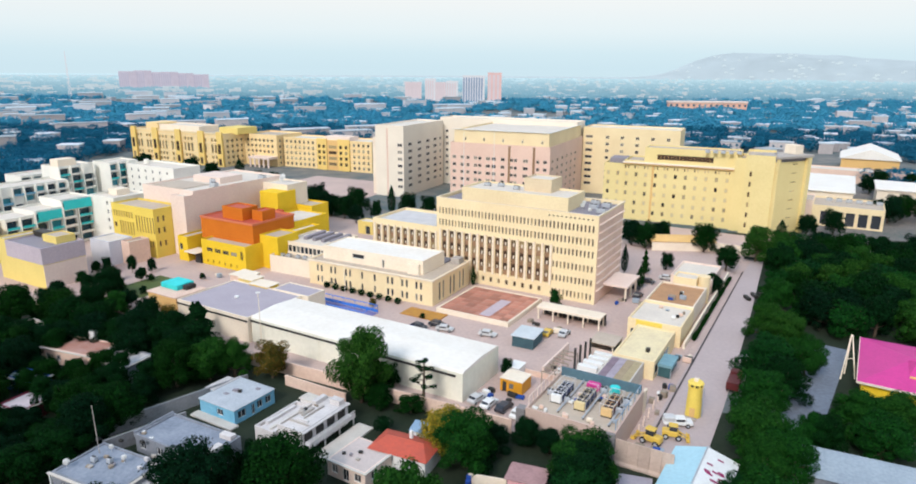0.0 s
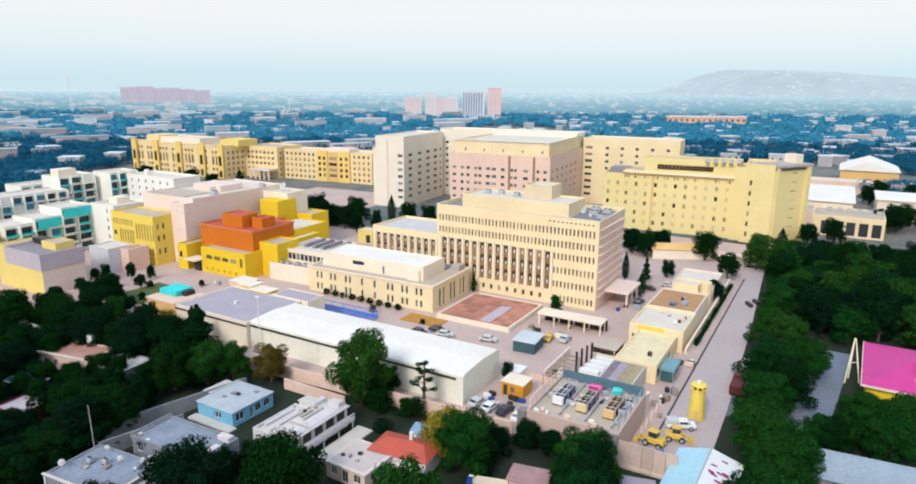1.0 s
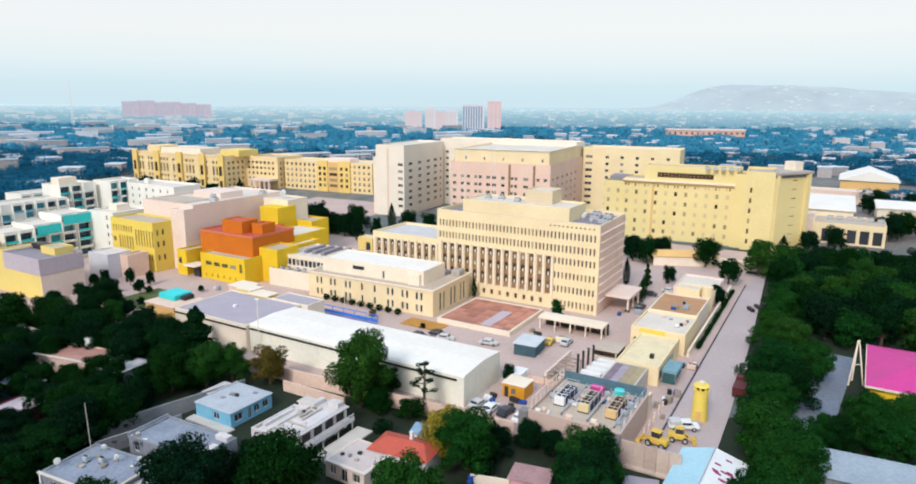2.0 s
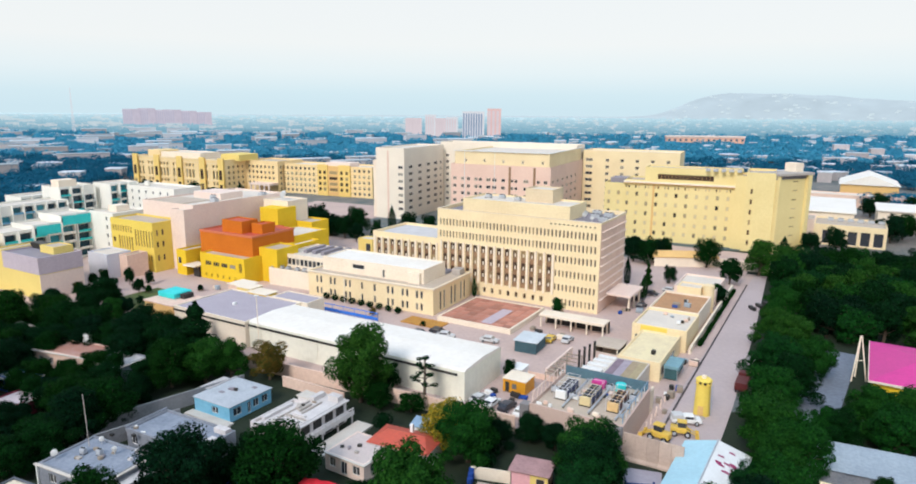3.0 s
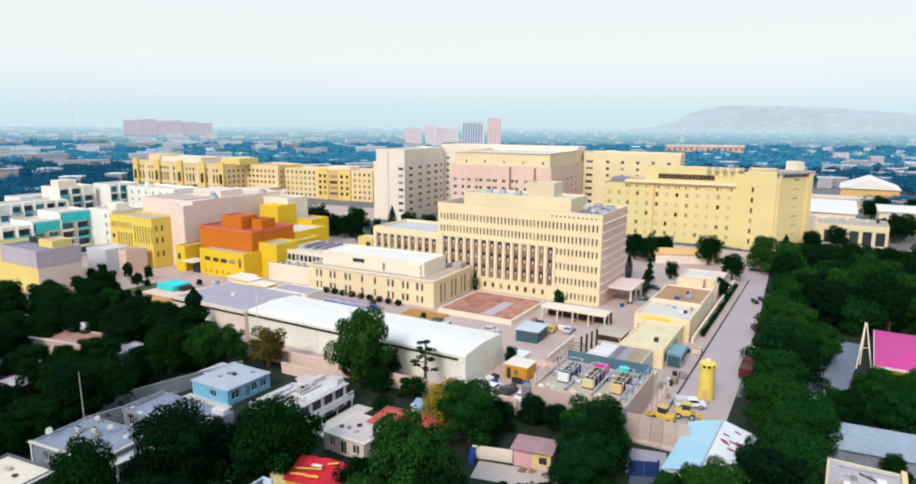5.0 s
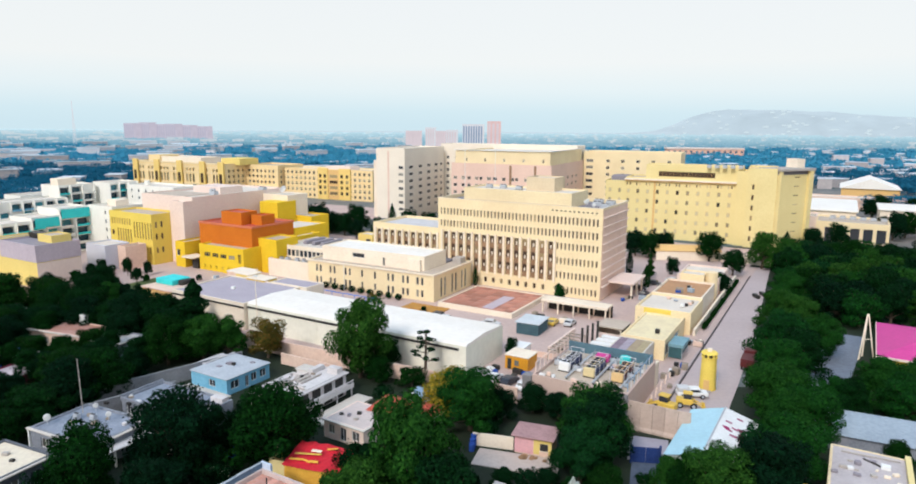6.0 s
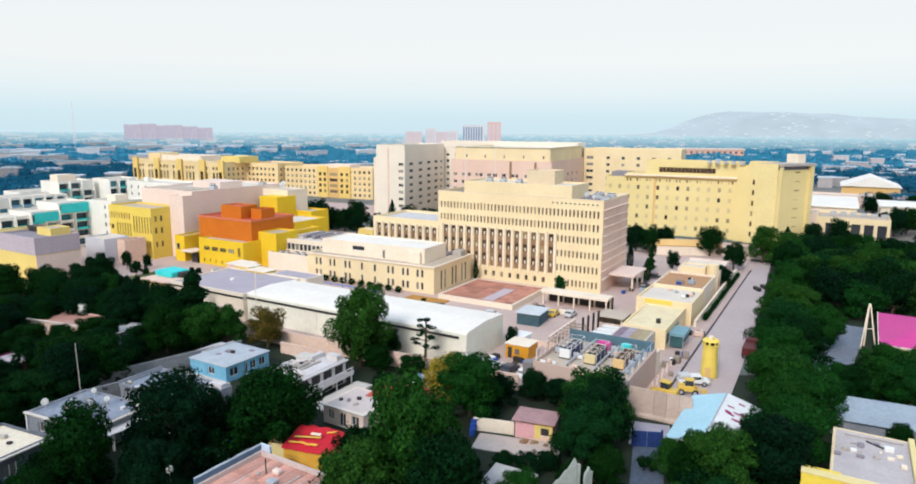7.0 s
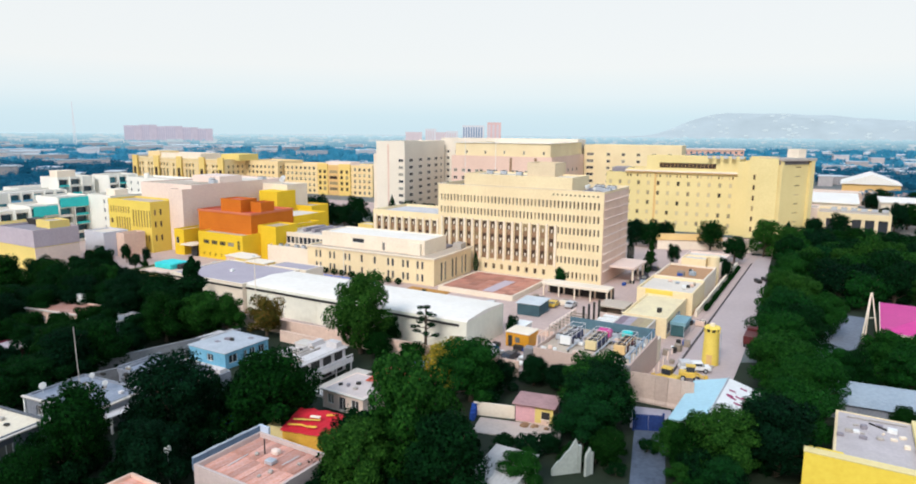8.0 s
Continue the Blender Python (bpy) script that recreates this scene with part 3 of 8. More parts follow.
slab("trim_bed", -91.5, -80.5, 128.2, 133.4, -0.1, 0.3, surface("orange_gravel", (0.52, 0.26, 0.05), (0.40, 0.19, 0.05), 0.5, 4), "raised orange gravel bed beside the hall", "bed")

# terracotta terrace before the offices: each large paving panel lies singly
PZ = thing("terrace", spot(-84.3, 134.0), "raised terracotta terrace with a cream edge wall", "terrace", kind="structure")
part("edge_wall", boxes((0, 20.4, 0, 0.5, 0, 1.3), (19.9, 20.4, 0.5, 20.5, 0, 1.3), (0, 0.5, 0.5, 20.5, 0, 1.3), (0.5, 19.9, 20.0, 20.5, 0, 1.3)), CREAM_PALE, PZ)
part("core", boxes((0.5, 19.9, 0.5, 20.0, 0, 1.05)), CONCRETE, PZ)
tile_m = mesh_of("tile", bevelled(0.03, (0.03, 2.40, 0.03, 2.40, 1.05, 1.2)), TERRACOTTA)
for i in range(8):
    for j in range(8):
        part("tile", tile_m, None, PZ, m=pose(0.5 + 2.425 * i, 0.5 + 2.43 * j, 0))
part("mat", boxes((11.5, 14.5, 1.5, 14, 1.2, 1.24)), LILAC, PZ, "bluish worn path across the terrace")
# canopy walk and gate shelter
CW = thing("covered_walkway", spot(-60.5, 143.2), "cream covered walkway with posts", "walkway")
part("roof", bevelled(0.06, (0, 16.5, 0, 4.0, 3.0, 3.4)), CREAM_PALE, CW)
for k in range(5):
    for y in (0.3, 3.7):
        part("post", boxes((0.2 + 3.9 * k, 0.5 + 3.9 * k, y - 0.15, y + 0.15, 0.05, 3.0)), CREAM_PALE, CW)
# dark sheet added to stand for the shade under the walkway
part("back_wall", boxes((0, 16.5, 4.02, 4.2, 0.05, 2.95)), DARK, CW, "dark sheet painted as the shade behind the posts")
part("edge_beam", bevelled(0.03, (0, 16.5, -0.12, -0.003, 2.75, 3.35)), CREAM_PALE, CW)
SH = thing("guard_shelter", spot(-58.4, 124.8, 0, 4), "small dark shelter with a pale grey tin roof", "shelter")
part("roof", bevelled(0.04, (-0.3, 5.3, -0.3, 6.6, 2.6, 2.8)), surface("pale_grey_tin", (0.60, 0.64, 0.66), (0.50, 0.54, 0.56), 0.4, 3, rough=0.6), SH, "pale grey tin roof")
part("wall", boxes((0, 5, 0.0, 0.15, 0.05, 2.6), (4.85, 5, 0.15, 6.3, 0.05, 2.6), (0, 0.15, 0.15, 2.5, 0.05, 2.6)), surface("teal_grey_boards", (0.06, 0.12, 0.14), (0.04, 0.08, 0.10), 0.5, 4), SH)
for x, y in ((0.1, 6.2), (4.8, 6.2)):
    part("post", tube(bmesh.new(), (x, y, 0.05), (x, y, 2.6), 0.07), STEEL, SH)


# ---- colourful complex to the west ----
RB = thing("orange_yellow_building", spot(-150.9, 132.1), "burnt orange and yellow stepped building", "building")
yh = [(2.2 + 3.6 * k, 4.9 + 3.6 * k, 4.4, 5.7) for k in range(4)] + [(2.0 + 2.6 * k, 2.7 + 2.6 * k, 0.8, 1.9) for k in range(6)] + [(17.2, 18.4, 3.6, 6.4)]
block(RB, -19.5, 0, 0, 9, 0, 7.6, YELLOW, ROOF_TAN, {"F": yh}, parapet=0.5, wall_label="strong yellow lower storeys", frame_m=YELLOW, bars=2)
part("wall", boxes((-24.5, -1.0, 4.5, 22, 7.0, 13.6)), ORANGE, RB, "burnt orange upper storeys")
part("parapet", boxes((-24.7, -0.8, 4.3, 4.6, 13.6, 14.2), (-24.7, -24.4, 4.6, 22.2, 13.6, 14.2), (-1.1, -0.8, 4.6, 22.2, 13.6, 14.2), (-24.4, -1.1, 21.9, 22.2, 13.6, 14.2)), surface("red_orange_coping", (0.66, 0.20, 0.10), (0.58, 0.17, 0.09), 0.4, 3), RB)
part("roof", boxes((-24.3, -1.2, 4.7, 21.8, 13.6, 13.66)), RED_ROOF, RB, "red roof coating")
block(RB, -17.5, -8.5, 7.5, 14, 13.66, 17.2, ORANGE, RED_ROOF, parapet=0.4, wall_label="orange roof box")
block(RB, -7.5, -3.0, 10.5, 16, 13.66, 16.4, ORANGE, RED_ROOF, parapet=0.4, wall_label="orange roof box")
block(RB, -29.5, -25.0, -1, 9, 0, 7.6, YELLOW, ROOF_TAN, {"F": [(0.6, 2.2, 3.6, 5.6)]}, parapet=0.5)
# solid dark box in place of the shade inside the gateway
part("door", boxes((-22.6, -20.0, -0.4, 0.2, 0, 3.4)), DARK, RB, "dark box painted as the shade in the gateway")
part("gate_roof", bevelled(0.05, (-25, -19.6, -2.5, 3.0, 3.5, 3.9)), CREAM_PALE, RB)
block(RB, -0.98, 6.5, 7.0, 16, 0, 10.0, YELLOW, ROOF_TAN, parapet=0.5, wall_label="yellow side volume")
block(RB, -0.78, 3.2, 16.02, 30, 0, 9.0, YELLOW, ROOF_PALE, parapet=0.6)
block(RB, -14, -0.8, 22.3, 37.8, 0, 11.0, YELLOW, ROOF_PALE, parapet=0.5)
part("roof_wall", boxes((-16.9, -14.02, 22.3, 30.9, 0, 12.4)), surface("brick_red_render", (0.58, 0.10, 0.04), (0.48, 0.08, 0.035), 0.3, 3), RB, "brick red rear wall")
part("tower", bevelled(0.06, (-25.6, -17.0, 31.0, 40.0, 0, 17.9)), YELLOW, RB, "tall yellow stair tower")
block(RB, -20.7, -9.9, 40.1, 49, 0, 12.0, YELLOW, ROOF_TAN, parapet=0.6, wall_label="yellow rear volume")

YB = thing("yellow_window_building", spot(-187.4, 132.2), "yellow building with scattered narrow windows", "building")
yh = grid(1.3, 1.35, 8, 0.62, (11.9, 14.0)) + grid(13.0, 1.4, 7, 0.62, (7.9, 13.3)) + grid(4.2, 1.35, 6, 0.62, (6.2, 10.6)) + grid(5.9, 1.45, 11, 0.62, (3.4, 5.4)) + [(0.8, 2.2, 8.2, 9.8)]
ys = [(x, x + 0.8, z, z + 1.9) for x in (1.2, 3.2) for z in (3.6, 8.0, 11.8)]
block(YB, -22, 0, -4.0, 6, 0, 15.6, YELLOW_DEEP, ROOF_TAN, {"F": yh, "R": ys}, parapet=0.6, frame_m=OCHRE, glass_m=GLASS_WARM)
PB = thing("pink_block_building", spot(-180.6, 134.8), "large pinkish-white block with plain walls", "building")
block(PB, -26, 0, 3.8, 44, 0, 20.6, PINKISH_WHITE, ROOF_PALE, parapet=0.6)
block(PB, -6.7, 0, 0.2, 3.78, 0, 19.6, PINKISH_WHITE, ROOF_PALE, parapet=0.4)
part("roof_box", bevelled(0.05, (-20, -6, 20, 30, 20.6, 22.8)), PINKISH_WHITE, PB)
part("roof_deck", boxes((-24, -8, 6, 17, 20.6, 20.9)), ROOF_TAN, PB)
block(PB, 0.02, 12, 34, 44, 0, 19.4, CREAM_PALE, ROOF_PALE, {"F": grid(1.5, 1.7, 6, 0.8, (15.5, 17.5))}, parapet=0.5)
for e, v in ((-190, 155), (-184, 150), (-182, 170)):
    rooftop_unit(spot(e, v, 20.6), 2.6, 1.8, 1.5)
dish(spot(-176, 174, 19.4), 1.4, "large white satellite dish on a roof edge")

GB = thing("grey_yellow_building", spot(-186.0, 92.3), "yellow building with a lilac-grey upper storey", "building")
block(GB, -23, 0, 0, 12, 0, 7.2, YELLOW_SOFT, ROOF_GREY, parapet=0.0, wall_label="yellow lower storeys")
part("side_cladding", boxes((0.003, 0.12, 0, 12, 0, 7.0)), PINKISH_WHITE, GB, "pinkish side wall")
block(GB, -18.5, 0.14, -0.14, 12.1, 7.2, 11.4, LILAC, ROOF_GREY, parapet=0.5, wall_label="lilac-grey upper storey")
block(GB, -23.1, -18.52, -0.1, 12.1, 7.2, 11.8, YELLOW_SOFT, ROOF_TAN, parapet=0.4)
part("roof_box", bevelled(0.05, (-19, -12, 8, 11, 11.4, 13.0)), BLACK, GB, "dark roof plant box")
block(GB, -10, -3, 6, 11.5, 11.4, 13.2, YELLOW_SOFT, ROOF_TAN, parapet=0.3)
GB2 = thing("lilac_annexe", spot(-192.0, 115.2), "pale bluish annexe beside a pink wing", "building")
block(GB2, -10, 0, 0, 8, 0, 7.4, surface("pale_bluish_render", (0.62, 0.62, 0.68), (0.54, 0.54, 0.60), 0.2, 2.0), ROOF_PALE, parapet=0.4)
block(GB2, 0.02, 4.0, 4, 11, 0, 6.8, PINK_STONE, ROOF_TAN, parapet=0.5)


HOUSING_WHITE = surface("creamy_white_render", (0.86, 0.83, 0.74), (0.78, 0.75, 0.67), 0.2, 2.0)
GLASS_TEAL = glassy("teal_balcony_glazing", (0.012, 0.045, 0.07), (0.05, 0.34, 0.42), 0.45)


def balcony_block(name, m, L, D, H, floors, cols, label, accents):
    """White housing block with recessed balconies between upright walls."""
    b = thing(name, m, label, "apartment building", "housing blocks with balconies")
    fh = H / floors
    cw = L / cols
    hs = []
    for k in range(cols):
        for f in range(floors):
            if (k + f) % 7 == 6:
                continue
            hs.append((cw * k + cw * 0.11, cw * k + cw * 0.89, fh * f + 0.35, fh * f + fh - 0.2))
    ext = (-L, 0, 0, D)
    bm = bmesh.new()
    for side, (_, at) in SIDES.items():
        panel(bm, at(*ext, 0), at(*ext, L if side in "FB" else D), 0, H + 0.9, hs if side == "F" else [(3, 3.9, fh * f + 1.1, fh * f + 2.5) for f in range(floors)] if side == "R" else [], 1.4 if side == "F" else 0.3)
    quad(bm, (-L, 0, H + 0.9), (0, 0, H + 0.9), (0, 0.3, H + 0.9), (-L, 0.3, H + 0.9))
    part("wall", bm, HOUSING_WHITE, b)
    part("roof", boxes((-L + 0.3, -0.3, 0.3, D - 0.3, H - 0.2, H + 0.15)), ROOF_PALE, b)
    fin = mesh_of("fin", bevelled(0.04, (-0.16, 0.16, -1.0, -0.003, 0, H + 0.6)), HOUSING_WHITE)
    for k in range(cols + 1):
        part("fin", fin, None, b, m=pose(-L + min(max(cw * k, 0.17), L - 0.17), 0, 0))
    for k in range(floors):
        windows(b, ext, "R", [(3, 3.9, fh * k + 1.1, fh * k + 2.5)], depth=0.3)
    for s0, s1, z0, z1 in hs:
        x = -L + (s0 + s1) / 2
        w = s1 - s0
        bal = part("balcony", boxes((-w / 2, w / 2, -0.7, -0.58, z0 - 0.2, z0 + 0.55), (-w / 2, w / 2, -0.58, 1.3, z0 - 0.2, z0 - 0.02)), accents[hash_pick(s0, z0, len(accents))], b, m=pose(x, 0, 0))
        part("pane", boxes((-w / 2 + 0.05, w / 2 - 0.05, 1.25, 1.32, z0, z1 - 0.1)), GLASS_TEAL, bal)
    return b


def hash_pick(s, z, n):
    return int(s * 7.3 + z * 3.1) % n


T1 = thing("housing_block_end", spot(-215.5, 133), "white end block of the housing row with small windows", "apartment building", "housing blocks with balconies")
block(T1, -14, 0, 0, 14, 0, 15.4, HOUSING_WHITE, ROOF_PALE, {"F": [(9.6, 10.5, 3 * k + 1.4, 3 * k + 2.8) for k in range(5)] + [(12.0, 12.8, 3 * k + 1.4, 3 * k + 2.8) for k in range(5)]}, parapet=0.8)
part("stair_head", bevelled(0.05, (-12, -7, 6, 11, 15.4, 17.6)), CREAM_PALE, T1)
T2 = balcony_block("housing_block", spot(-229.0, 133.2, 0, 90), 11, 13, 15.0, 5, 2, "white housing block with turquoise balconies", [HOUSING_WHITE, TEAL, HOUSING_WHITE])
part("side_panel", boxes((-10.4, -0.6, -1.08, -1.02, 12.3, 15.5)), TEAL, T2, "turquoise painted panel")
T3 = balcony_block("housing_block", spot(-227.6, 122, 0, 90), 9.5, 13, 13.0, 4, 2, "white housing block with turquoise glazed balconies", [HOUSING_WHITE, HOUSING_WHITE, TEAL])
part("side_panel", boxes((-8.6, -0.8, -1.08, -1.02, 10.4, 13.5)), TEAL, T3, "turquoise painted panel")
balcony_block("housing_block", spot(-226.4, 112.2, 0, 90), 9.5, 13, 12.2, 4, 2, "cream housing block with turquoise balconies", [CREAM_PALE, TEAL])
T8 = thing("cream_housing_block", spot(-228, 88), "cream and yellow housing block with plain walls", "apartment building", "housing blocks with balconies")
block(T8, -16, 0, 0, 13.5, 0, 13.0, CREAM_PALE, ROOF_PALE, {"R": [(2, 3, 3 * k + 1.4, 3 * k + 2.6) for k in range(4)]}, parapet=0.8)
block(T8, 0.02, 3.5, 2, 12, 0, 11.5, YELLOW_SOFT, ROOF_PALE, parapet=0.6)
T4 = balcony_block("housing_block", spot(-292, 173, 0, 90), 16, 13, 17.0, 5, 3, "white tower-like housing block with a stair head", [HOUSING_WHITE, TEAL])
part("stair_head", bevelled(0.06, (-14, -6, 3, 9, 17.15, 20.5)), CREAM_PALE, T4, "cream stair head on the roof")
T5 = thing("housing_block_end", spot(-250, 183), "long pale housing block with a plain white front", "apartment building", "housing blocks with balconies")
block(T5, -33, 0, 0, 14, 0, 16.4, HOUSING_WHITE, ROOF_PALE, {"F": [(3 + 5 * k, 4 + 5 * k, 3.2 * f + 1.2, 3.2 * f + 2.6) for k in range(6) for f in range(5)]}, parapet=0.8)
part("roof_tank", tube(bmesh.new(), (-28, 7, 16.5), (-28, 7, 18.6), 1.2, n=14), HOUSING_WHITE, T5, "white roof tank")
balcony_block("housing_block", spot(-284, 189, 0, 90), 14, 12, 17.4, 5, 3, "pale housing block with glazed balconies", [HOUSING_WHITE, TEAL, HOUSING_WHITE])
balcony_block("housing_block", spot(-284, 156, 0, 90), 40, 13, 12.6, 4, 9, "pale housing block with dark blue windows", [HOUSING_WHITE, BLUE_PAINT, HOUSING_WHITE])
balcony_block("housing_block", spot(-316, 205, 0, 90), 52, 13, 11.5, 4, 10, "pale housing block with a reddish stair bay", [HOUSING_WHITE, PINK_WALL, HOUSING_WHITE])


# ---- large background buildings ----
def wide_block(name, m, label, category, vols, wall_m, roof_m, group=""):
    b = thing(name, m, label, category, group)
    for (a0, a1, b0, b1, z0, z1, hs, wm) in vols:
        block(b, a0, a1, b0, b1, z0, z1, wm or wall_m, roof_m, hs, parapet=0.7, frame_m=CREAM_PALE, bars=1)
    return b


fl = [(3.3 * k + 1.0, 3.3 * k + 2.4) for k in range(1, 9)]
APT_PALE = surface("pale_apartment_render", (0.84, 0.75, 0.62), (0.76, 0.67, 0.55), 0.1, 1.5)
AW = wide_block("apartment_building", pose(-25.5, 311.6, 0, 0, 0, -25), "pale cream ten-storey apartment wing", "apartment building", [
    (-15.5, 0, 0, 42, 0, 33.2, {"F": grid(13.4, 1, 1, 2.6, *fl[:7]), "R": [h for s0 in (6.5, 16.0, 25.0, 33.0, 39.0) for h in grid(s0, 1, 1, 2.0 if s0 > 38 else 3.6, *fl[:7])]}, None),
    (-19, -15.52, 3, 30, 0, 27, {}, CREAM_PALE)], APT_PALE, ROOF_PALE, "apartment complex wings")
PC = wide_block("apartment_building", pose(39.4, 279.6, 0, 0, 0, -25), "salmon ten-storey apartment front with a cream top storey", "apartment building", [
    (-47, 0, 0, 54, 0, 27.4, {"F": [h for s0, w0 in ((1.9, 1.7), (5.8, 1.5), (8.7, 1.5), (12.4, 1.5), (14.5, 1.5), (18.4, 2.0), (21.2, 2.0), (25.4, 1.7), (29.6, 1.3), (31.4, 1.3), (36.0, 2.2), (41.6, 1.4), (44.8, 1.6)) for h in grid(s0, 1, 1, w0, *fl[:6])], "R": grid(4.0, 7.4, 6, 2.2, *fl[:6])}, PINK_WALL),
    (-45.5, -1.0, 1.0, 53, 27.4, 33.0, {"F": grid(5.5, 9.0, 5, 0.8, (29, 30.4))}, CREAM)], PINK_WALL, ROOF_PALE, "apartment complex wings")
for x in (-18.5, -7.2):
    part("recess", boxes((x - 0.5, x + 0.5, -0.12, -0.003, 2, 27.6)), BROWN_PANEL, PC, "dark upright joint in the facade")
part("roof_coping", boxes((-46, -0.5, 0.4, 0.95, 33.75, 34.0), (-1.0, -0.4, 0.95, 53.5, 33.75, 34.0)), WHITE, PC)
wide_block("apartment_building", pose(104, 309, 0, 0, 0, -25), "cream rear wing of the apartment complex", "apartment building", [
    (-46, 0, 0, 18, 0, 32.0, {"F": grid(3.0, 1, 1, 3.4, *fl) + grid(12, 7.2, 5, 1.6, *fl)}, CREAM)], CREAM, ROOF_PALE, "apartment complex wings")
wide_block("apartment_building", pose(-2, 350, 0, 0, 0, -25), "pale link building behind the apartment fronts", "apartment building", [
    (-8, 66, 0, 15, 0, 34.5, {"F": grid(4, 5, 14, 1.6, *fl)}, None)], APT_PALE, ROOF_PALE, "apartment complex wings")
for x, y in ((2.5, 262), (14.5, 262)):
    fp = thing("flagpole", pose(x, y, 0), "tall white pole before the apartment front", "pole", "tall poles")
    part("pole", tube(bmesh.new(), (0, 0, 0), (0, 0, 36), 0.14, 0.08), WHITE, fp)

part("upright_joint", boxes((-9.3, -8.5, -0.1, -0.003, 0, 32.5)), PINK_STONE, AW, "brownish upright joint in the facade")
# yellow building beyond the trees
YR = -25.6
frows = [(z - 0.85, z + 0.85) for z in (3.4, 7.2, 11.1, 15.0, 18.9)]
YBG = thing("yellow_apartment_building", pose(116.5, 240.0, 0, 0, 0, YR), "tall yellow building with small windows and a projecting cornice", "apartment building")
block(YBG, -10.0, -0.05, 0.3, 21, 0, 29.0, YELLOW_PALE, ROOF_TAN, {"F": [(1.7, 2.5, 3.9 * k + 2.4, 3.9 * k + 4.3) for k in range(6)]}, parapet=0.9, frame_m=OCHRE, glass_m=GLASS_WARM)
YTW = thing("stair_tower", pose(117.0, 240.1, 0, 0, 0, 24), "yellow stair tower with slit windows and a dark roof edge", "tower")
block(YTW, 0.05, 16.8, 0, 9, 0, 27.4, YELLOW_PALE, ROOF_TAN, {"F": [(8.2, 11.0, 3.4 * k + 2.6, 3.4 * k + 3.0) for k in range(8)]}, parapet=0.2, frame_m=OCHRE, glass_m=GLASS_CURTAIN)
part("overhang", bevelled(0.08, (-0.4, 17.6, -1.3, 9.2, 28.9, 29.9)), CONCRETE, YTW, "projecting roof edge over a dark recess")
# set-back block coloured grey for the shade under the roof edge
part("recess", boxes((0.3, 16.4, 0.3, 8.6, 27.6, 28.9)), ROOF_GREY, YTW)
part("corner_pier", boxes((14.9, 16.8, -1.2, -0.003, 0, 28.9)), YELLOW_PALE, YTW)
part("corner_pier", boxes((0.05, 1.0, -1.0, -0.003, 0, 28.9)), YELLOW_PALE, YTW)
part("stair_head", bevelled(0.06, (11.5, 15.5, 2, 7, 29.903, 33.2)), CREAM_PALE, YTW, "cream stair head")
block(YBG, -13.8, -10.02, 3.0, 19, 0, 27.5, YELLOW_PALE, ROOF_TAN, parapet=0.8)
fw = grid(1.1, 3.85, 11, 1.15, *frows) + grid(0.55, 3.85, 11, 0.6, (21.3, 22.4)) + grid(1.75, 3.85, 11, 0.6, (21.3, 22.4))
block(YBG, -55.7, -13.82, 5.0, 21, 0, 24.0, YELLOW_PALE, ROOF_TAN, {"F": fw}, parapet=0.6, frame_m=OCHRE, glass_m=GLASS_CURTAIN)
part("cornice", boxes((-56.1, -13.9, 3.9, 4.99, 23.5, 24.1)), CREAM_PALE, YBG, "projecting cream cornice")
part("cornice_soffit", boxes((-56.0, -14.0, 4.3, 4.99, 23.0, 23.49)), OCHRE, YBG, "shaded ochre moulding under the cornice")
# one wide brown-glazed opening put in place of a shaded terrace recess
block(YBG, -48.5, -12.0, 9.0, 20, 24.0, 29.2, YELLOW_PALE, ROOF_TAN, {"F": [(5.0, 26.5, 24.9, 27.0)]}, parapet=0.5, frame_m=OCHRE, glass_m=GLASS_WARM, bars=14)
part("downpipe", boxes((-44.5, -43.8, 4.8, 4.997, 0, 23.0)), OCHRE, YBG, "broad ochre downpipe casing")
block(YBG, -64.0, -55.72, 5.6, 20, 0, 22.4, YELLOW_PALE, ROOF_TAN, {"F": grid(1.8, 3.9, 2, 1.15, *frows)}, parapet=0.6, frame_m=OCHRE, glass_m=GLASS_CURTAIN)
part("recess", boxes((-62.5, -56.0, 9.0, 18, 22.65, 24.6)), ROOF_GREY, YBG, "low dark roof recess")
for k in range(5):
    rooftop_unit(pose(108 - 2.6 * k, 252 + 1.2 * k, 29.0, 0, 0, YR), 1.6, 1.2, 1.2)

# civic buildings in the distance
OR_ = -28.6
orow = [(3.4 * k + 1.3, 3.4 * k + 3.0) for k in range(5)]
YELLOW_CIVIC = surface("golden_yellow_render", (0.84, 0.60, 0.20), (0.77, 0.53, 0.16), 0.12, 2.0)
OB = thing("ochre_civic_building", pose(-124, 395, 0, 0, 0, OR_), "large ochre civic building with arcaded facade", "civic building")
tall = [(1.0, 3.0), (4.4, 6.2), (8.0, 13.2), (15.0, 16.8)]
block(OB, -108, -22, 0, 26, 0, 19.4, OCHRE_PALE, ROOF_TAN, {"F": [h for h in grid(2.4, 3.05, 28, 1.75, *tall) if int(h[0] / 3.05) % 4 != 3], "R": grid(3, 3.8, 6, 1.7, *orow)}, parapet=1.0, depth=0.9, frame_m=CREAM)
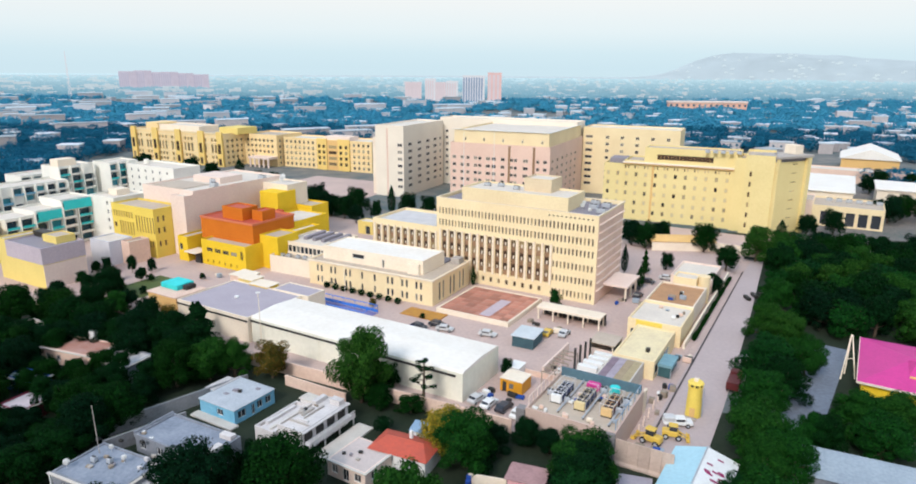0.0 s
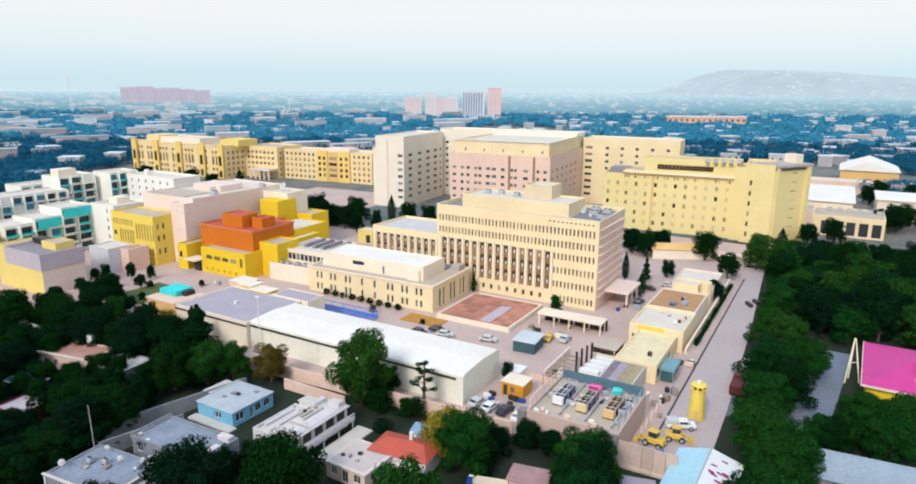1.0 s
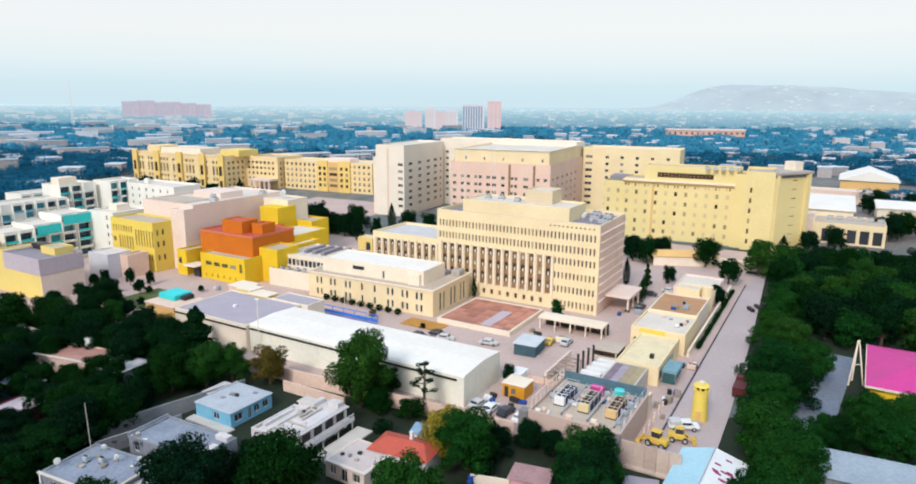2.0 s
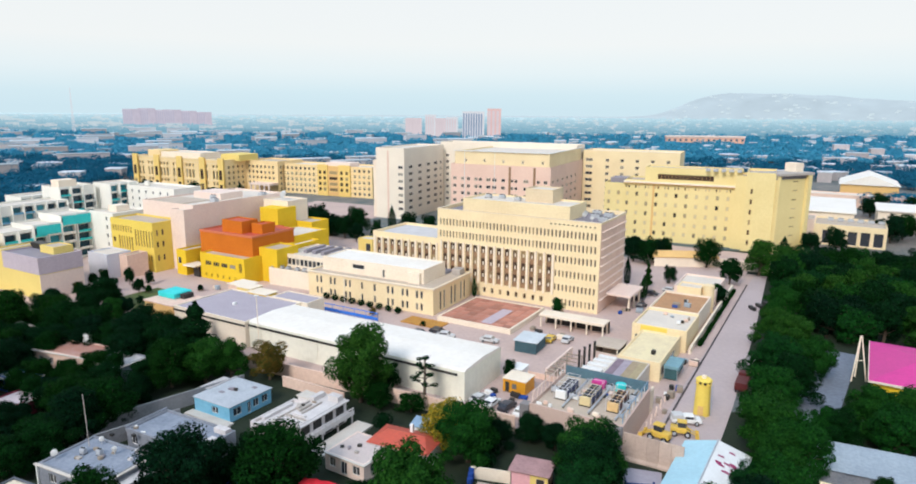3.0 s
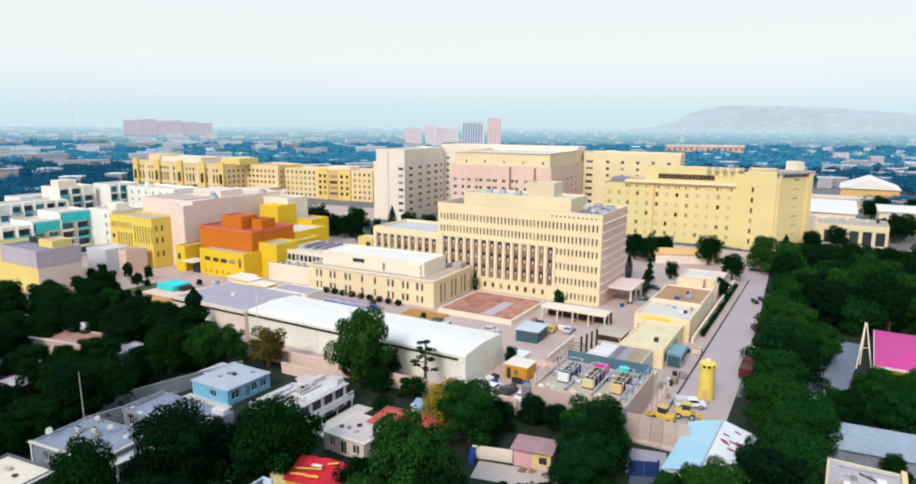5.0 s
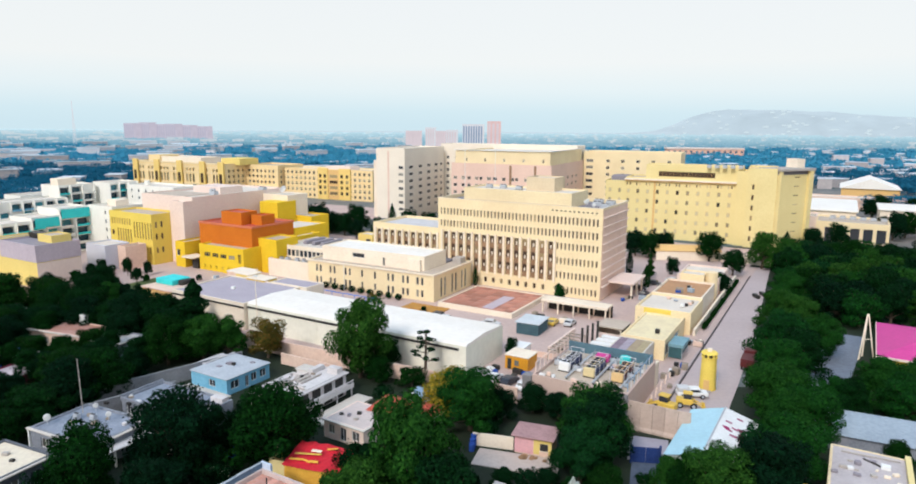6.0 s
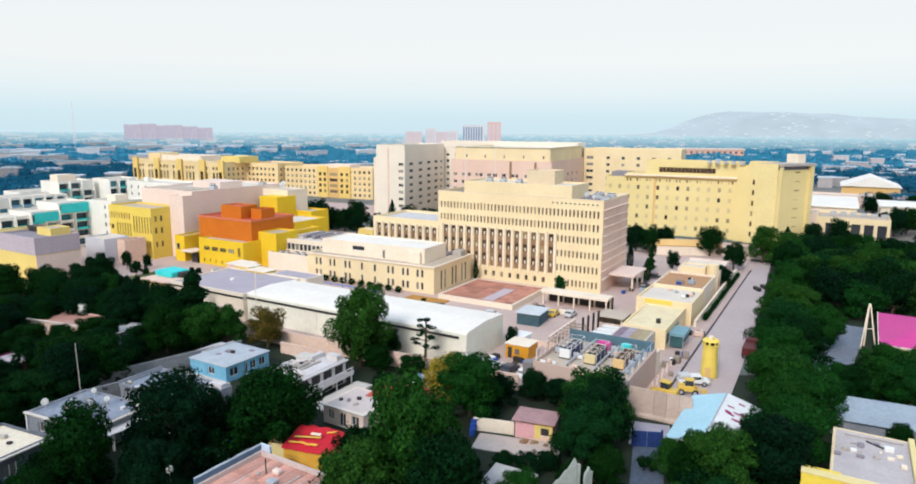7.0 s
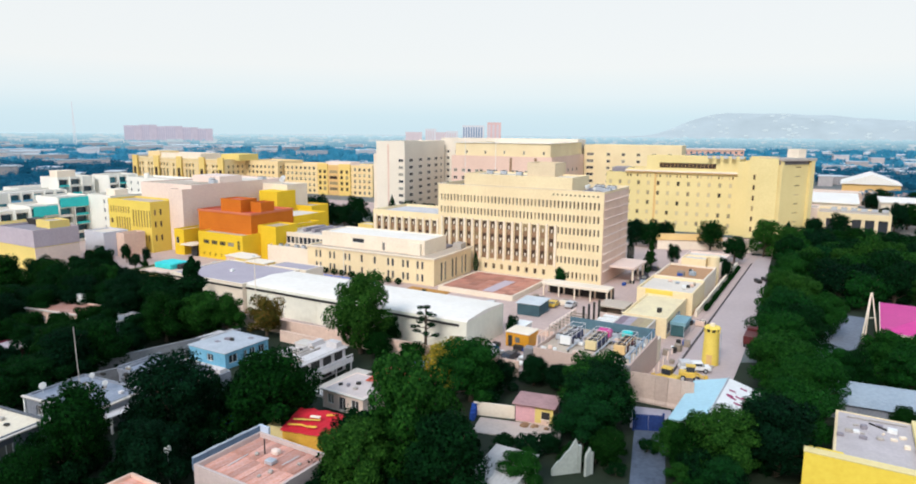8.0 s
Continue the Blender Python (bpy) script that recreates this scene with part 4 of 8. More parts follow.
block(OB, -21.98, 5, 17, 40, 0, 18.6, OCHRE_PALE, ROOF_TAN, {"F": grid(2.6, 3.4, 7, 1.8, *orow[1:]), "R": grid(3, 3.6, 6, 1.7, *orow)}, parapet=1.0, depth=0.6, frame_m=CREAM)
for z in (7.0, 14.2, 17.6):
    part("string_course", boxes((-108.1, -22, -0.35, -0.003, z, z + 0.35)), CREAM, OB, "pale projecting band")
for x in (-105.5, -84, -62, -41, -24.5):
    bay = part("bay", bevelled(0.1, (x - 2.4, x + 2.4, -1.6, -0.36, 0, 21.4)), YELLOW_CIVIC, OB, "projecting yellow bay")
    part("pane", boxes((x - 1.2, x + 1.2, -1.68, -1.603, 8, 14)), GLASS_WARM, bay)
    part("pane", boxes((x - 1.2, x + 1.2, -1.68, -1.603, 1, 5)), GLASS_WARM, bay)
part("cornice", boxes((-108.6, -22, -0.34, -0.003, 19.6, 20.4)), CREAM, OB)
part("roof_hall", bevelled(0.1, (-100, -88, 5, 20, 19.4, 24.0)), OCHRE_PALE, OB, "raised ochre roof hall")
part("roof_hall", bevelled(0.1, (-34, -18, 8, 24, 19.4, 23.4)), YELLOW_SOFT, OB, "raised yellow roof hall")
block(OB, -90, -50, 6, 22, 19.4, 22.6, CREAM_PALE, ROOF_PALE, parapet=0.6)
part("portico", boxes((-12, 5, 9, 16.99, 5.2, 6.4)), PINKISH_WHITE, OB, "flat entrance portico")
for k in range(5):
    part("column", tube(bmesh.new(), (-11 + 3.75 * k, 9.8, 0), (-11 + 3.75 * k, 9.8, 5.2), 0.6, n=10), PINKISH_WHITE, OB)
O2 = thing("ochre_civic_annexe", pose(-50, 384, 0, 0, 0, -25), "yellow-ochre civic annexe with regular windows", "civic building")
block(O2, -64, 0, 0, 18, 0, 17.4, OCHRE_PALE, ROOF_PALE, {"F": grid(2.2, 3.3, 19, 1.5, *orow)}, parapet=0.9, frame_m=CREAM)
for x0, x1, m in ((-38.5, -31.2, YELLOW_CIVIC), (-23.2, -15.0, YELLOW_CIVIC)):
    part("bay", bevelled(0.1, (x0, x1, -1.0, -0.003, 0, 18.8)), m, O2, "projecting golden bay")
    for f in range(4):
        for k in range(2):
            x = x0 + (x1 - x0) * (0.27 + 0.46 * k)
            part("pane", boxes((x - 0.85, x + 0.85, -1.05, -1.003, 3.4 * f + 3, 3.4 * f + 4.9)), GLASS_WARM, O2)
part("centre_wall", boxes((-31.1, -23.3, -0.5, -0.003, 0, 17.9)), OCHRE, O2, "deep ochre centre between the golden bays")
for f in range(4):
    part("pane", boxes((-30.0, -24.4, -0.55, -0.503, 3.4 * f + 3, 3.4 * f + 4.7)), GLASS_WARM, O2)
for z in (5.6, 9.0, 12.4):
    for x0, x1 in ((-64.1, -38.6), (-14.9, 0.1)):
        part("string_course", boxes((x0, x1, -0.3, -0.003, z, z + 0.3)), CREAM, O2, "pale projecting band")
part("roof_box", bevelled(0.1, (-36, -18, 4, 14, 17.4, 19.8)), PINKISH_WHITE, O2, "low pale roof storey")

# grounds round the civic buildings and the western court
single("pavement_civic", boxes((0, 62, 0, 70, -0.2, 0.03)), PAVING, pose(-112, 312, 0, 0, 0, -27), "dusty pinkish parking ground before the civic annexe", "pavement", kind="structure")
slab("pavement_far_west", -262, -175.02, 84, 205, -0.2, 0.04, PAVING, "dusty ground round the yellow and lilac buildings", "pavement")
slab("pavement_rear_east", -20, 62, 262, 400, -0.2, 0.03, surface("dusty_yard_ground", (0.24, 0.20, 0.18), (0.10, 0.12, 0.11), 0.05, 0.8), "dusty grey ground round the white-roofed sheds", "pavement")

# sheds beyond the wood
W1 = thing("white_roof_shed", spot(-13.5, 326), "shed with a broad white roof", "warehouse")
part("wall", boxes((0, 20, 0, 52, 0, 9.0)), CREAM_PALE, W1)
part("roof", bevelled(0.2, (-0.8, 20.8, -0.8, 53, 9.003, 9.8)), WHITE_CLEAN, W1, "broad white roof")
W2 = thing("portico_hall", spot(-7.5, 296.5), "low cream hall with deep bays", "hall")
block(W2, 0, 25, 0, 22, 0, 7.6, CREAM, ROOF_TAN, {"F": [(3.2 + 4.4 * k, 6.4 + 4.4 * k, 0.6, 6.0) for k in range(5)]}, parapet=0.7, depth=0.8, frame_m=LILAC, glass_m=GLASS, bars=0)
block(W2, -4.5, -0.02, 3, 18, 0, 9.0, PINKISH_WHITE, ROOF_TAN, parapet=0.5)
for k in range(6):
    rooftop_unit(spot(-2 + 3.6 * k, 312, 7.6), 2.2, 1.6, 1.3)
W3 = thing("white_roof_shed", spot(16, 348), "long shed with a white tin roof", "warehouse")
part("wall", boxes((0, 46, 0, 26, 0, 8.4)), CREAM_PALE, W3)
part("roof", bevelled(0.2, (-0.8, 47, -0.8, 27, 8.403, 9.3)), WHITE_CLEAN, W3, "white tin roof")
W4 = thing("gabled_hall", spot(0, 462), "hall with a white gabled roof and ochre walls", "hall")
part("wall", boxes((0, 30, 0, 40, 0, 9.0)), OCHRE, W4)
bm = bmesh.new()
g0 = [bm.verts.new(p) for p in ((-1, -1, 9), (31, -1, 9), (15, -1, 15))]
g1 = [bm.verts.new(p) for p in ((-1, 41, 9), (31, 41, 9), (15, 41, 15))]
for q in ((g0[0], g0[1], g0[2]), (g1[0], g1[2], g1[1]), (g0[0], g0[2], g1[2], g1[0]), (g0[2], g0[1], g1[1], g1[2]), (g0[1], g0[0], g1[0], g1[1])):
    bm.faces.new(q)
part("roof", bm, WHITE_CLEAN, W4, "white gabled roof")
W5 = thing("long_low_building", spot(-4, 420), "long low pinkish building", "building")
block(W5, -20, 46, 0, 14, 0, 6.5, PINK_STONE, ROOF_PALE, parapet=0.5)

# small hut in the yard behind the terrace wing
YH = thing("yard_hut", spot(-153.5, 189.0), "small cream hut with a dark doorway in the rear yard", "hut")
block(YH, 0, 6.5, 0, 5, 0, 4.6, YELLOW_SOFT, ROOF_PALE, {"F": [(3.4, 5.6, 0.1, 3.2)]}, parapet=0.3, glass_m=GLASS, frame_m=CREAM_PALE)
# wall and ochre canopy behind the offices
slab("pavement_rear", -62, 18, 232.52, 262, -0.2, 0.04, PAVING, "dusty paved forecourt of the yellow building", "pavement")
slab("wall_rear", -49, 8, 232, 232.5, -0.1, 3.2, CREAM_PALE, "pale cream compound wall behind the parking ground", "wall")
RC = thing("ochre_roof_shelter", spot(-52.5, 222.0, 0, 26), "low shelter with a curved ochre roof", "shelter")
bm = bmesh.new()
n = 10
pr = [(8.0 * k / n, 3.4 + 1.5 * math.sin(math.pi * k / n)) for k in range(n + 1)]
for (y0, z0), (y1, z1) in zip(pr, pr[1:]):
    quad(bm, (0, y0, z0), (22, y0, z0), (22, y1, z1), (0, y1, z1))
bmesh.ops.remove_doubles(bm, verts=bm.verts[:], dist=0.001)
bmesh.ops.solidify(bm, geom=bm.faces[:], thickness=0.2)
part("roof", bm, OCHRE, RC, "curved ochre roof")
part("wall", boxes((0.5, 21.5, 0.4, 0.8, 0, 3.3), (0.5, 21.5, 7.2, 7.6, 0, 3.3)), CREAM_PALE, RC)


# ---- east gatehouses ----
EG = thing("gatehouse", spot(-37.6, 143.0), "cream and yellow gatehouse with a flat roof", "gatehouse")
block(EG, 0, 12, 0, 14, 0, 4.6, CREAM, ROOF_PALE, {"F": [(0.7, 1.7, 0.1, 2.6)]}, parapet=0.5, frame_m=CREAM_PANEL)
part("yellow_panel", boxes((1.9, 7.8, -0.06, -0.003, 2.2, 4.95)), YELLOW_DEEP, EG, "bright yellow painted panel")
block(EG, 0.2, 11.8, 14.02, 31, 0, 4.8, CREAM_PALE, surface("brown_roof_sheeting", (0.50, 0.28, 0.14), (0.40, 0.22, 0.12), 0.3, 2), parapet=0.5, roof_label="brown sheet roof")
block(EG, 3.0, 9.0, 31.5, 37, 0, 6.5, CREAM, ROOF_PALE, {"F": [(1, 2, 3, 4.6), (3.5, 4.5, 3, 4.6)]}, parapet=0.4)
part("roof_tank", tube(bmesh.new(), (10.5, 34, 0), (10.5, 34, 7.5), 1.5, n=16), CREAM, EG, "round cream water tank")
block(EG, 0.5, 11.5, 40, 56, 0, 4.2, PINKISH_WHITE, ROOF_PALE, parapet=0.5)
EG2 = thing("guard_building", spot(-35.2, 124.0), "cream flat-roofed guard building", "gatehouse")
block(EG2, 0, 8.5, 0, 18.5, 0, 3.8, CREAM, surface("cream_roof_coat", (0.80, 0.68, 0.42), (0.68, 0.56, 0.36), 0.3, 2), {"R": [(1.0, 4.5, 0.5, 3.0), (8, 13, 0.4, 3.0)]}, parapet=0.3, glass_m=GLASS_BLUE)
part("roof_box", bevelled(0.05, (5.5, 6.3, 4.6, 5.4, 3.8, 4.7)), BLACK, EG2)
TS = thing("teal_shelter", spot(-26.5, 126.2), "dark teal mesh shelter against the guard building", "shelter")
TEAL_DARK = surface("dark_teal_sheet", (0.05, 0.13, 0.14), (0.03, 0.08, 0.09), 0.6, 4, rough=0.6)
TEAL_PALE = surface("pale_teal_sheet", (0.20, 0.36, 0.40), (0.15, 0.28, 0.33), 0.6, 4, rough=0.6)
part("roof", bevelled(0.04, (0.05, 2.9, -0.2, 5.6, 2.9, 3.1)), TEAL_PALE, TS, "pale teal sheet roof")
part("fascia", boxes((0.05, 2.9, -0.26, -0.203, 2.5, 3.1), (2.903, 2.96, -0.26, 5.6, 2.4, 3.1)), TEAL_PALE, TS)
part("mesh_wall", boxes((0.1, 2.7, 0.0, 0.06, 0.3, 2.5), (2.64, 2.7, 0.06, 5.4, 1.2, 2.5)), TEAL_DARK, TS, "dark teal mesh wall")
for x, y in ((0.15, 0.03), (2.67, 0.03), (2.67, 5.4)):
    part("post", tube(bmesh.new(), (x, y, 0), (x, y, 2.9), 0.06), STEEL, TS)
TN = thing("tan_roof_shelter", spot(-41.9, 128.4), "low shelter with a tan flat roof and dark sheet painted as the shade of the open side", "shelter")
part("roof", bevelled(0.05, (0, 5.8, 0, 6.2, 3.4, 3.65)), ROOF_TAN, TN, "tan flat roof")
part("wall", boxes((0.2, 5.6, 5.8, 6.0, 0, 3.4), (0.2, 0.4, 0.2, 5.8, 0, 3.4)), CREAM_PALE, TN)
# dark sheet added where the open side shows only shade inside
part("side_screen", boxes((5.45, 5.6, 0.2, 5.7, 0, 3.3)), DARK, TN, "dark sheet painted as the shade of the open side")
part("front_wall", boxes((0.45, 5.4, 0.2, 0.4, 0, 2.2)), PINKISH_WHITE, TN)
for x in (0.5, 5.3):
    part("post", boxes((x - 0.1, x + 0.1, 0.15, 0.35, 2.2, 3.4)), CREAM_PALE, TN)
EG3 = thing("generator_shed", spot(-35.2, 111.6), "generator shed with a striped grey and tan roof", "shed")
block(EG3, 0, 6.6, 0, 12, 0, 3.6, CONCRETE_PALE, ROOF_TAN, parapet=0.15)
for k, (c, lab) in enumerate((((0.27, 0.20, 0.24), "dark mauve roof sheet"), ((0.42, 0.36, 0.41), "lilac-grey roof sheet"), ((0.40, 0.31, 0.20), "tan roof sheet"), ((0.46, 0.37, 0.22), "light tan roof sheet"))):
    part("roof_sheet", boxes((0.3 + 1.52 * k, 1.78 + 1.52 * k, 0.4, 11.6, 3.6, 3.72 + 0.02 * k)), surface("shed_sheet_" + lab.split()[0], c, None, 0.6, 4), EG3, lab)
slab("wall_east", -25.4, -24.9, 101.3, 112, -0.1, 4.2, CREAM_PALE, "tall plain cream wall along the footpath", "wall")
slab("wall_east_far", -25.0, -24.5, 143, 205, -0.1, 1.5, CREAM_PALE, "cream compound wall along the road", "wall")


PINK_CONCRETE = surface("pinkish_concrete", (0.60, 0.46, 0.37), (0.44, 0.33, 0.27), 0.5, 3, contrast=0.9, vary=0.12)


def blast_wall(m, n, w, h, label):
    """A run of upright concrete barrier units with wide feet."""
    b = thing("barrier_wall", m, label, "barrier wall", "concrete barriers")
    bm = bmesh.new()
    prof = [(-0.45, 0), (0.45, 0), (0.45, 0.3), (0.16, 0.7), (0.10, h), (-0.10, h), (-0.16, 0.7), (-0.45, 0.3)]
    v0, v1 = [bm.verts.new((0.02, y, z)) for y, z in prof], [bm.verts.new((w - 0.02, y, z)) for y, z in prof]
    bm.faces.new(v0[::-1])
    bm.faces.new(v1)
    for k in range(len(prof)):
        bm.faces.new((v0[k], v0[(k + 1) % 8], v1[(k + 1) % 8], v1[k]))
    me = mesh_of("unit", bm, PINK_CONCRETE)
    for k in range(n):
        part("unit", me, None, b, m=pose(w * k, 0, 0))
    return b


blast_wall(spot(-24.6, 92.2), 5, 1.8, 4.4, "row of tall pinkish concrete blast walls")


# ---- plant yard ----
FRAME_WHITE = surface("white_steel_tube", (0.72, 0.70, 0.70), (0.58, 0.56, 0.56), 1, 6, rough=0.5)
BLUE_GREY = surface("blue_grey_sheet", (0.26, 0.38, 0.50), (0.20, 0.30, 0.42), 0.5, 4, rough=0.6)
GREY_BUTTRESS = surface("grey_block_concrete", (0.27, 0.25, 0.25), (0.20, 0.19, 0.19), 0.5, 3, contrast=0.8)
UB = thing("plant_building", spot(-40.4, 92.4), "pinkish plant building with chillers on its roof", "plant building")
block(UB, 0, 15.6, 0, 16.5, 0, 4.6, surface("dusty_pink_plant_wall", (0.64, 0.47, 0.39), (0.52, 0.38, 0.32), 0.2, 2.5, contrast=0.8), ROOF_TAN, parapet=0.6)
part("buttress", bevelled(0.06, (13.3, 15.6, -0.5, -0.003, 0, 5.1)), GREY_BUTTRESS, UB, "grey concrete buttress")
part("buttress", bevelled(0.06, (-1.6, -0.003, -0.4, 1.2, 0, 5.0)), GREY_BUTTRESS, UB, "grey concrete buttress")
part("screen_wall", boxes((0.3, 15.3, 15.6, 15.9, 4.6, 6.4)), surface("teal_slate_screen", (0.10, 0.19, 0.23), (0.08, 0.14, 0.18), 0.5, 3), UB, "dark slate screen wall")
for k in range(9):
    part("rail_post", boxes((0.15, 0.3, 0.8 + 1.8 * k, 0.95 + 1.8 * k, 5.2, 6.9)), PINKISH_WHITE, UB)
    part("rail_post", boxes((15.2, 15.32, 0.8 + 1.8 * k, 0.92 + 1.8 * k, 5.2, 6.6)), FRAME_WHITE if k % 2 else BLUE_GREY, UB)
part("rail", boxes((0.16, 0.28, 0.8, 15.4, 6.9, 7.0)), PINKISH_WHITE, UB)
part("rail", boxes((15.2, 15.3, 0.8, 15.4, 6.6, 6.7)), BLUE_GREY, UB, "blue-grey side rail")


CHILLER_CREAM = surface("cream_machine_paint", (0.74, 0.60, 0.32), (0.62, 0.50, 0.28), 0.8, 5, rough=0.5)
CHILLER_TAN = surface("tan_machine_paint", (0.76, 0.52, 0.24), (0.64, 0.42, 0.20), 0.8, 5, rough=0.5)
CELL_BLUE = surface("dark_blue_fan_cells", (0.015, 0.04, 0.16), (0.01, 0.02, 0.08), 2, 8, rough=0.5)
CELL_RED = surface("dark_red_fan_cells", (0.16, 0.02, 0.025), (0.05, 0.01, 0.02), 2, 8, rough=0.5)


def chiller(m, paint, cells, label):
    """A long air-cooled chiller: finned body, two rows of fan cells on top, an open tube frame round it."""
    c = thing("chiller", m @ Matrix.Diagonal((0.82, 0.80, 0.9, 1)), label, "chiller", "chillers")
    part("skid", boxes((-1.15, 1.15, 0, 8.2, 0, 0.2)), BLACK, c)
    part("cabinet", bevelled(0.05, (-1.1, 1.1, 0, 0.75, 0.2, 1.75)), paint, c, "painted end cabinet")
    part("coil", bevelled(0.04, (-1.02, 1.02, 0.8, 8.1, 0.22, 1.55)), cells, c, "dark finned coil body")
    top = part("top_grid", boxes((-1.1, -1.02, 0.76, 8.15, 1.56, 1.61), (1.02, 1.1, 0.76, 8.15, 1.56, 1.61), (-0.05, 0.05, 0.76, 8.15, 1.56, 1.61)), paint, c, "painted grid round the fans")
    for k in range(6):
        y = 0.82 + 1.44 * k
        for x in (-0.52, 0.52):
            part("cross_bar", boxes((x - 0.47, x + 0.47, y, y + 0.07, 1.56, 1.61)), paint, top)
    for k in range(5):
        for x in (-0.52, 0.52):
            part("fan", tube(bmesh.new(), (x, 1.6 + 1.44 * k, 1.56), (x, 1.6 + 1.44 * k, 1.7), 0.42, n=12), BLACK, c, "round black fan")
    for x in (-1.4, 1.4):
        part("rail", tube(bmesh.new(), (x, 0.1, 2.5), (x, 8.2, 2.5), 0.05, n=6), FRAME_WHITE, c)
        for y in (0.1, 2.8, 5.5, 8.2):
            part("post", tube(bmesh.new(), (x, y, 0), (x, y, 2.5), 0.05, n=6), FRAME_WHITE, c)
    for y in (0.1, 2.8, 5.5, 8.2):
        part("crossbar", tube(bmesh.new(), (-1.4, y, 2.5), (1.4, y, 2.5), 0.05, n=6), FRAME_WHITE, c)
    return c


chiller(spot(-37.0, 97.4, 4.6), WHITE, CELL_BLUE, "white-framed roof chiller with blue fan cells")
chiller(spot(-32.6, 97.0, 4.6), CHILLER_CREAM, CELL_BLUE, "cream-fronted roof chiller with open frame")
chiller(spot(-28.0, 97.2, 4.6), CHILLER_TAN, CELL_RED, "tan-fronted roof chiller with open frame")
MT = thing("magenta_tank", spot(-33.0, 105.6, 4.6), "small magenta tank cover on the plant roof", "tank")
part("cover", bevelled(0.2, (-1.2, 1.2, -0.6, 0.9, 0, 1.3)), MAGENTA, MT)
TT = thing("teal_tank", spot(-29.2, 106.0, 4.6), "small turquoise water tank on the plant roof", "tank")
part("tank", tube(bmesh.new(), (0, 0, 0), (0, 0, 1.4), 0.9, n=14), TEAL, TT)
for e, v in ((-31, 105.5), (-26.5, 100), (-26.3, 103.5), (-38.9, 100), (-35.3, 99)):
    rooftop_unit(spot(e, v, 4.6), 1.2, 0.9, 1.0, "small grey pump set on the plant roof")
for k in range(4):
    st = thing("exhaust_stack", spot(-41.6 + 0.35 * k, 119.4 + 2.1 * k, 0.05), "tall black exhaust stack of a generator", "chimney", "exhaust stacks")
    part("pipe", tube(bmesh.new(), (0, 0, 0), (0, 0, 5.2), 0.24, n=10), BLACK, st)
    part("cap", tube(bmesh.new(), (0, 0, 5.3), (0, 0, 5.45), 0.34, 0.1, n=10), BLACK, st)
    part("bracket", boxes((-0.02, 0.02, -0.2, 0.2, 5.15, 5.35)), BLACK, st)
    gn = thing("generator", spot(-39.0 + 0.3 * k, 119.6 + 2.5 * k, 0.05), "white generator container with a pale roof", "generator", "generators")
    part("body", bevelled(0.05, (-1.9, 2.2, -0.62, 0.62, 0.2, 2.1)), WHITE, gn)
    part("louvre", boxes((-1.95, -1.903, -0.5, 0.5, 0.6, 1.8)), BLACK, gn, "dark louvre")
    part("skid", boxes((-1.8, 2.1, -0.6, 0.6, 0, 0.2)), BLACK, gn)
PR = thing("pipe_rack", spot(-45.0, 110.5), "open steel frame over the yard", "frame")
for k in range(7):
    part("rafter", boxes((-0.2, 3.2, 1.9 * k, 1.9 * k + 0.18, 3.0, 3.2)), WOOD, PR)
for k in (0, 3, 6):
    for x in (-0.1, 3.1):
        part("post", boxes((x - 0.08, x + 0.08, 1.9 * k, 1.9 * k + 0.16, 0, 3.0)), WOOD, PR)


def container(m, paint, roof_m, label, w=3.4, d=4.0, h=2.7):
    c = thing("container_office", m, label, "container", "containers")
    bm = boxes((0, w, 0, d, 0.15, h))
    part("body", bm, paint, c)
    part("roof", bevelled(0.05, (-0.15, w + 0.15, -0.15, d + 0.15, h, h + 0.2)), roof_m, c)
    part("door", boxes((0.5, 1.3, -0.05, -0.003, 0.2, 2.2)), DARK, c)
    part("window", boxes((1.9, 2.8, -0.05, -0.003, 1.0, 2.0)), GLASS, c)
    part("foot", boxes((0.1, w - 0.1, 0.1, d - 0.1, 0, 0.15)), BLACK, c)
    return c


container(spot(-51.2, 104.6), ORANGE_BOX, CREAM_PALE, "orange container office with a cream roof", 4.6, 4.2, 2.7)
container(spot(-52.4, 110.2), WHITE, WHITE, "small white container office in the yard", 2.4, 3.4, 2.4)
slab("wall_yard_north", -55, -41, 113.5, 113.8, -0.1, 1.2, PINK_STONE, "low pinkish yard wall", "wall")
slab("wall_yard_mid", -46.5, -46.1, 113.9, 128, -0.1, 2.4, PINKISH_WHITE, "pale wall beside the generators", "wall")


# ---- watchtower ----
TOWER_YELLOW = surface("sunned_yellow_paint", (0.86, 0.65, 0.13), (0.76, 0.55, 0.10), 0.6, 4, rough=0.6)
WT = thing("watchtower", spot(-17.0, 114.2), "round yellow watchtower with a dark window band", "watchtower")
part("shaft", tube(bmesh.new(), (0, 0, 0), (0, 0, 5.7), 1.38, 1.22, n=24), TOWER_YELLOW, WT)
part("ring", tube(bmesh.new(), (0, 0, 5.7), (0, 0, 5.86), 1.36, n=24), TOWER_YELLOW, WT, "projecting yellow ring")
part("window_band", tube(bmesh.new(), (0, 0, 5.86), (0, 0, 6.45), 1.12, n=24), BLACK, WT, "dark window band")
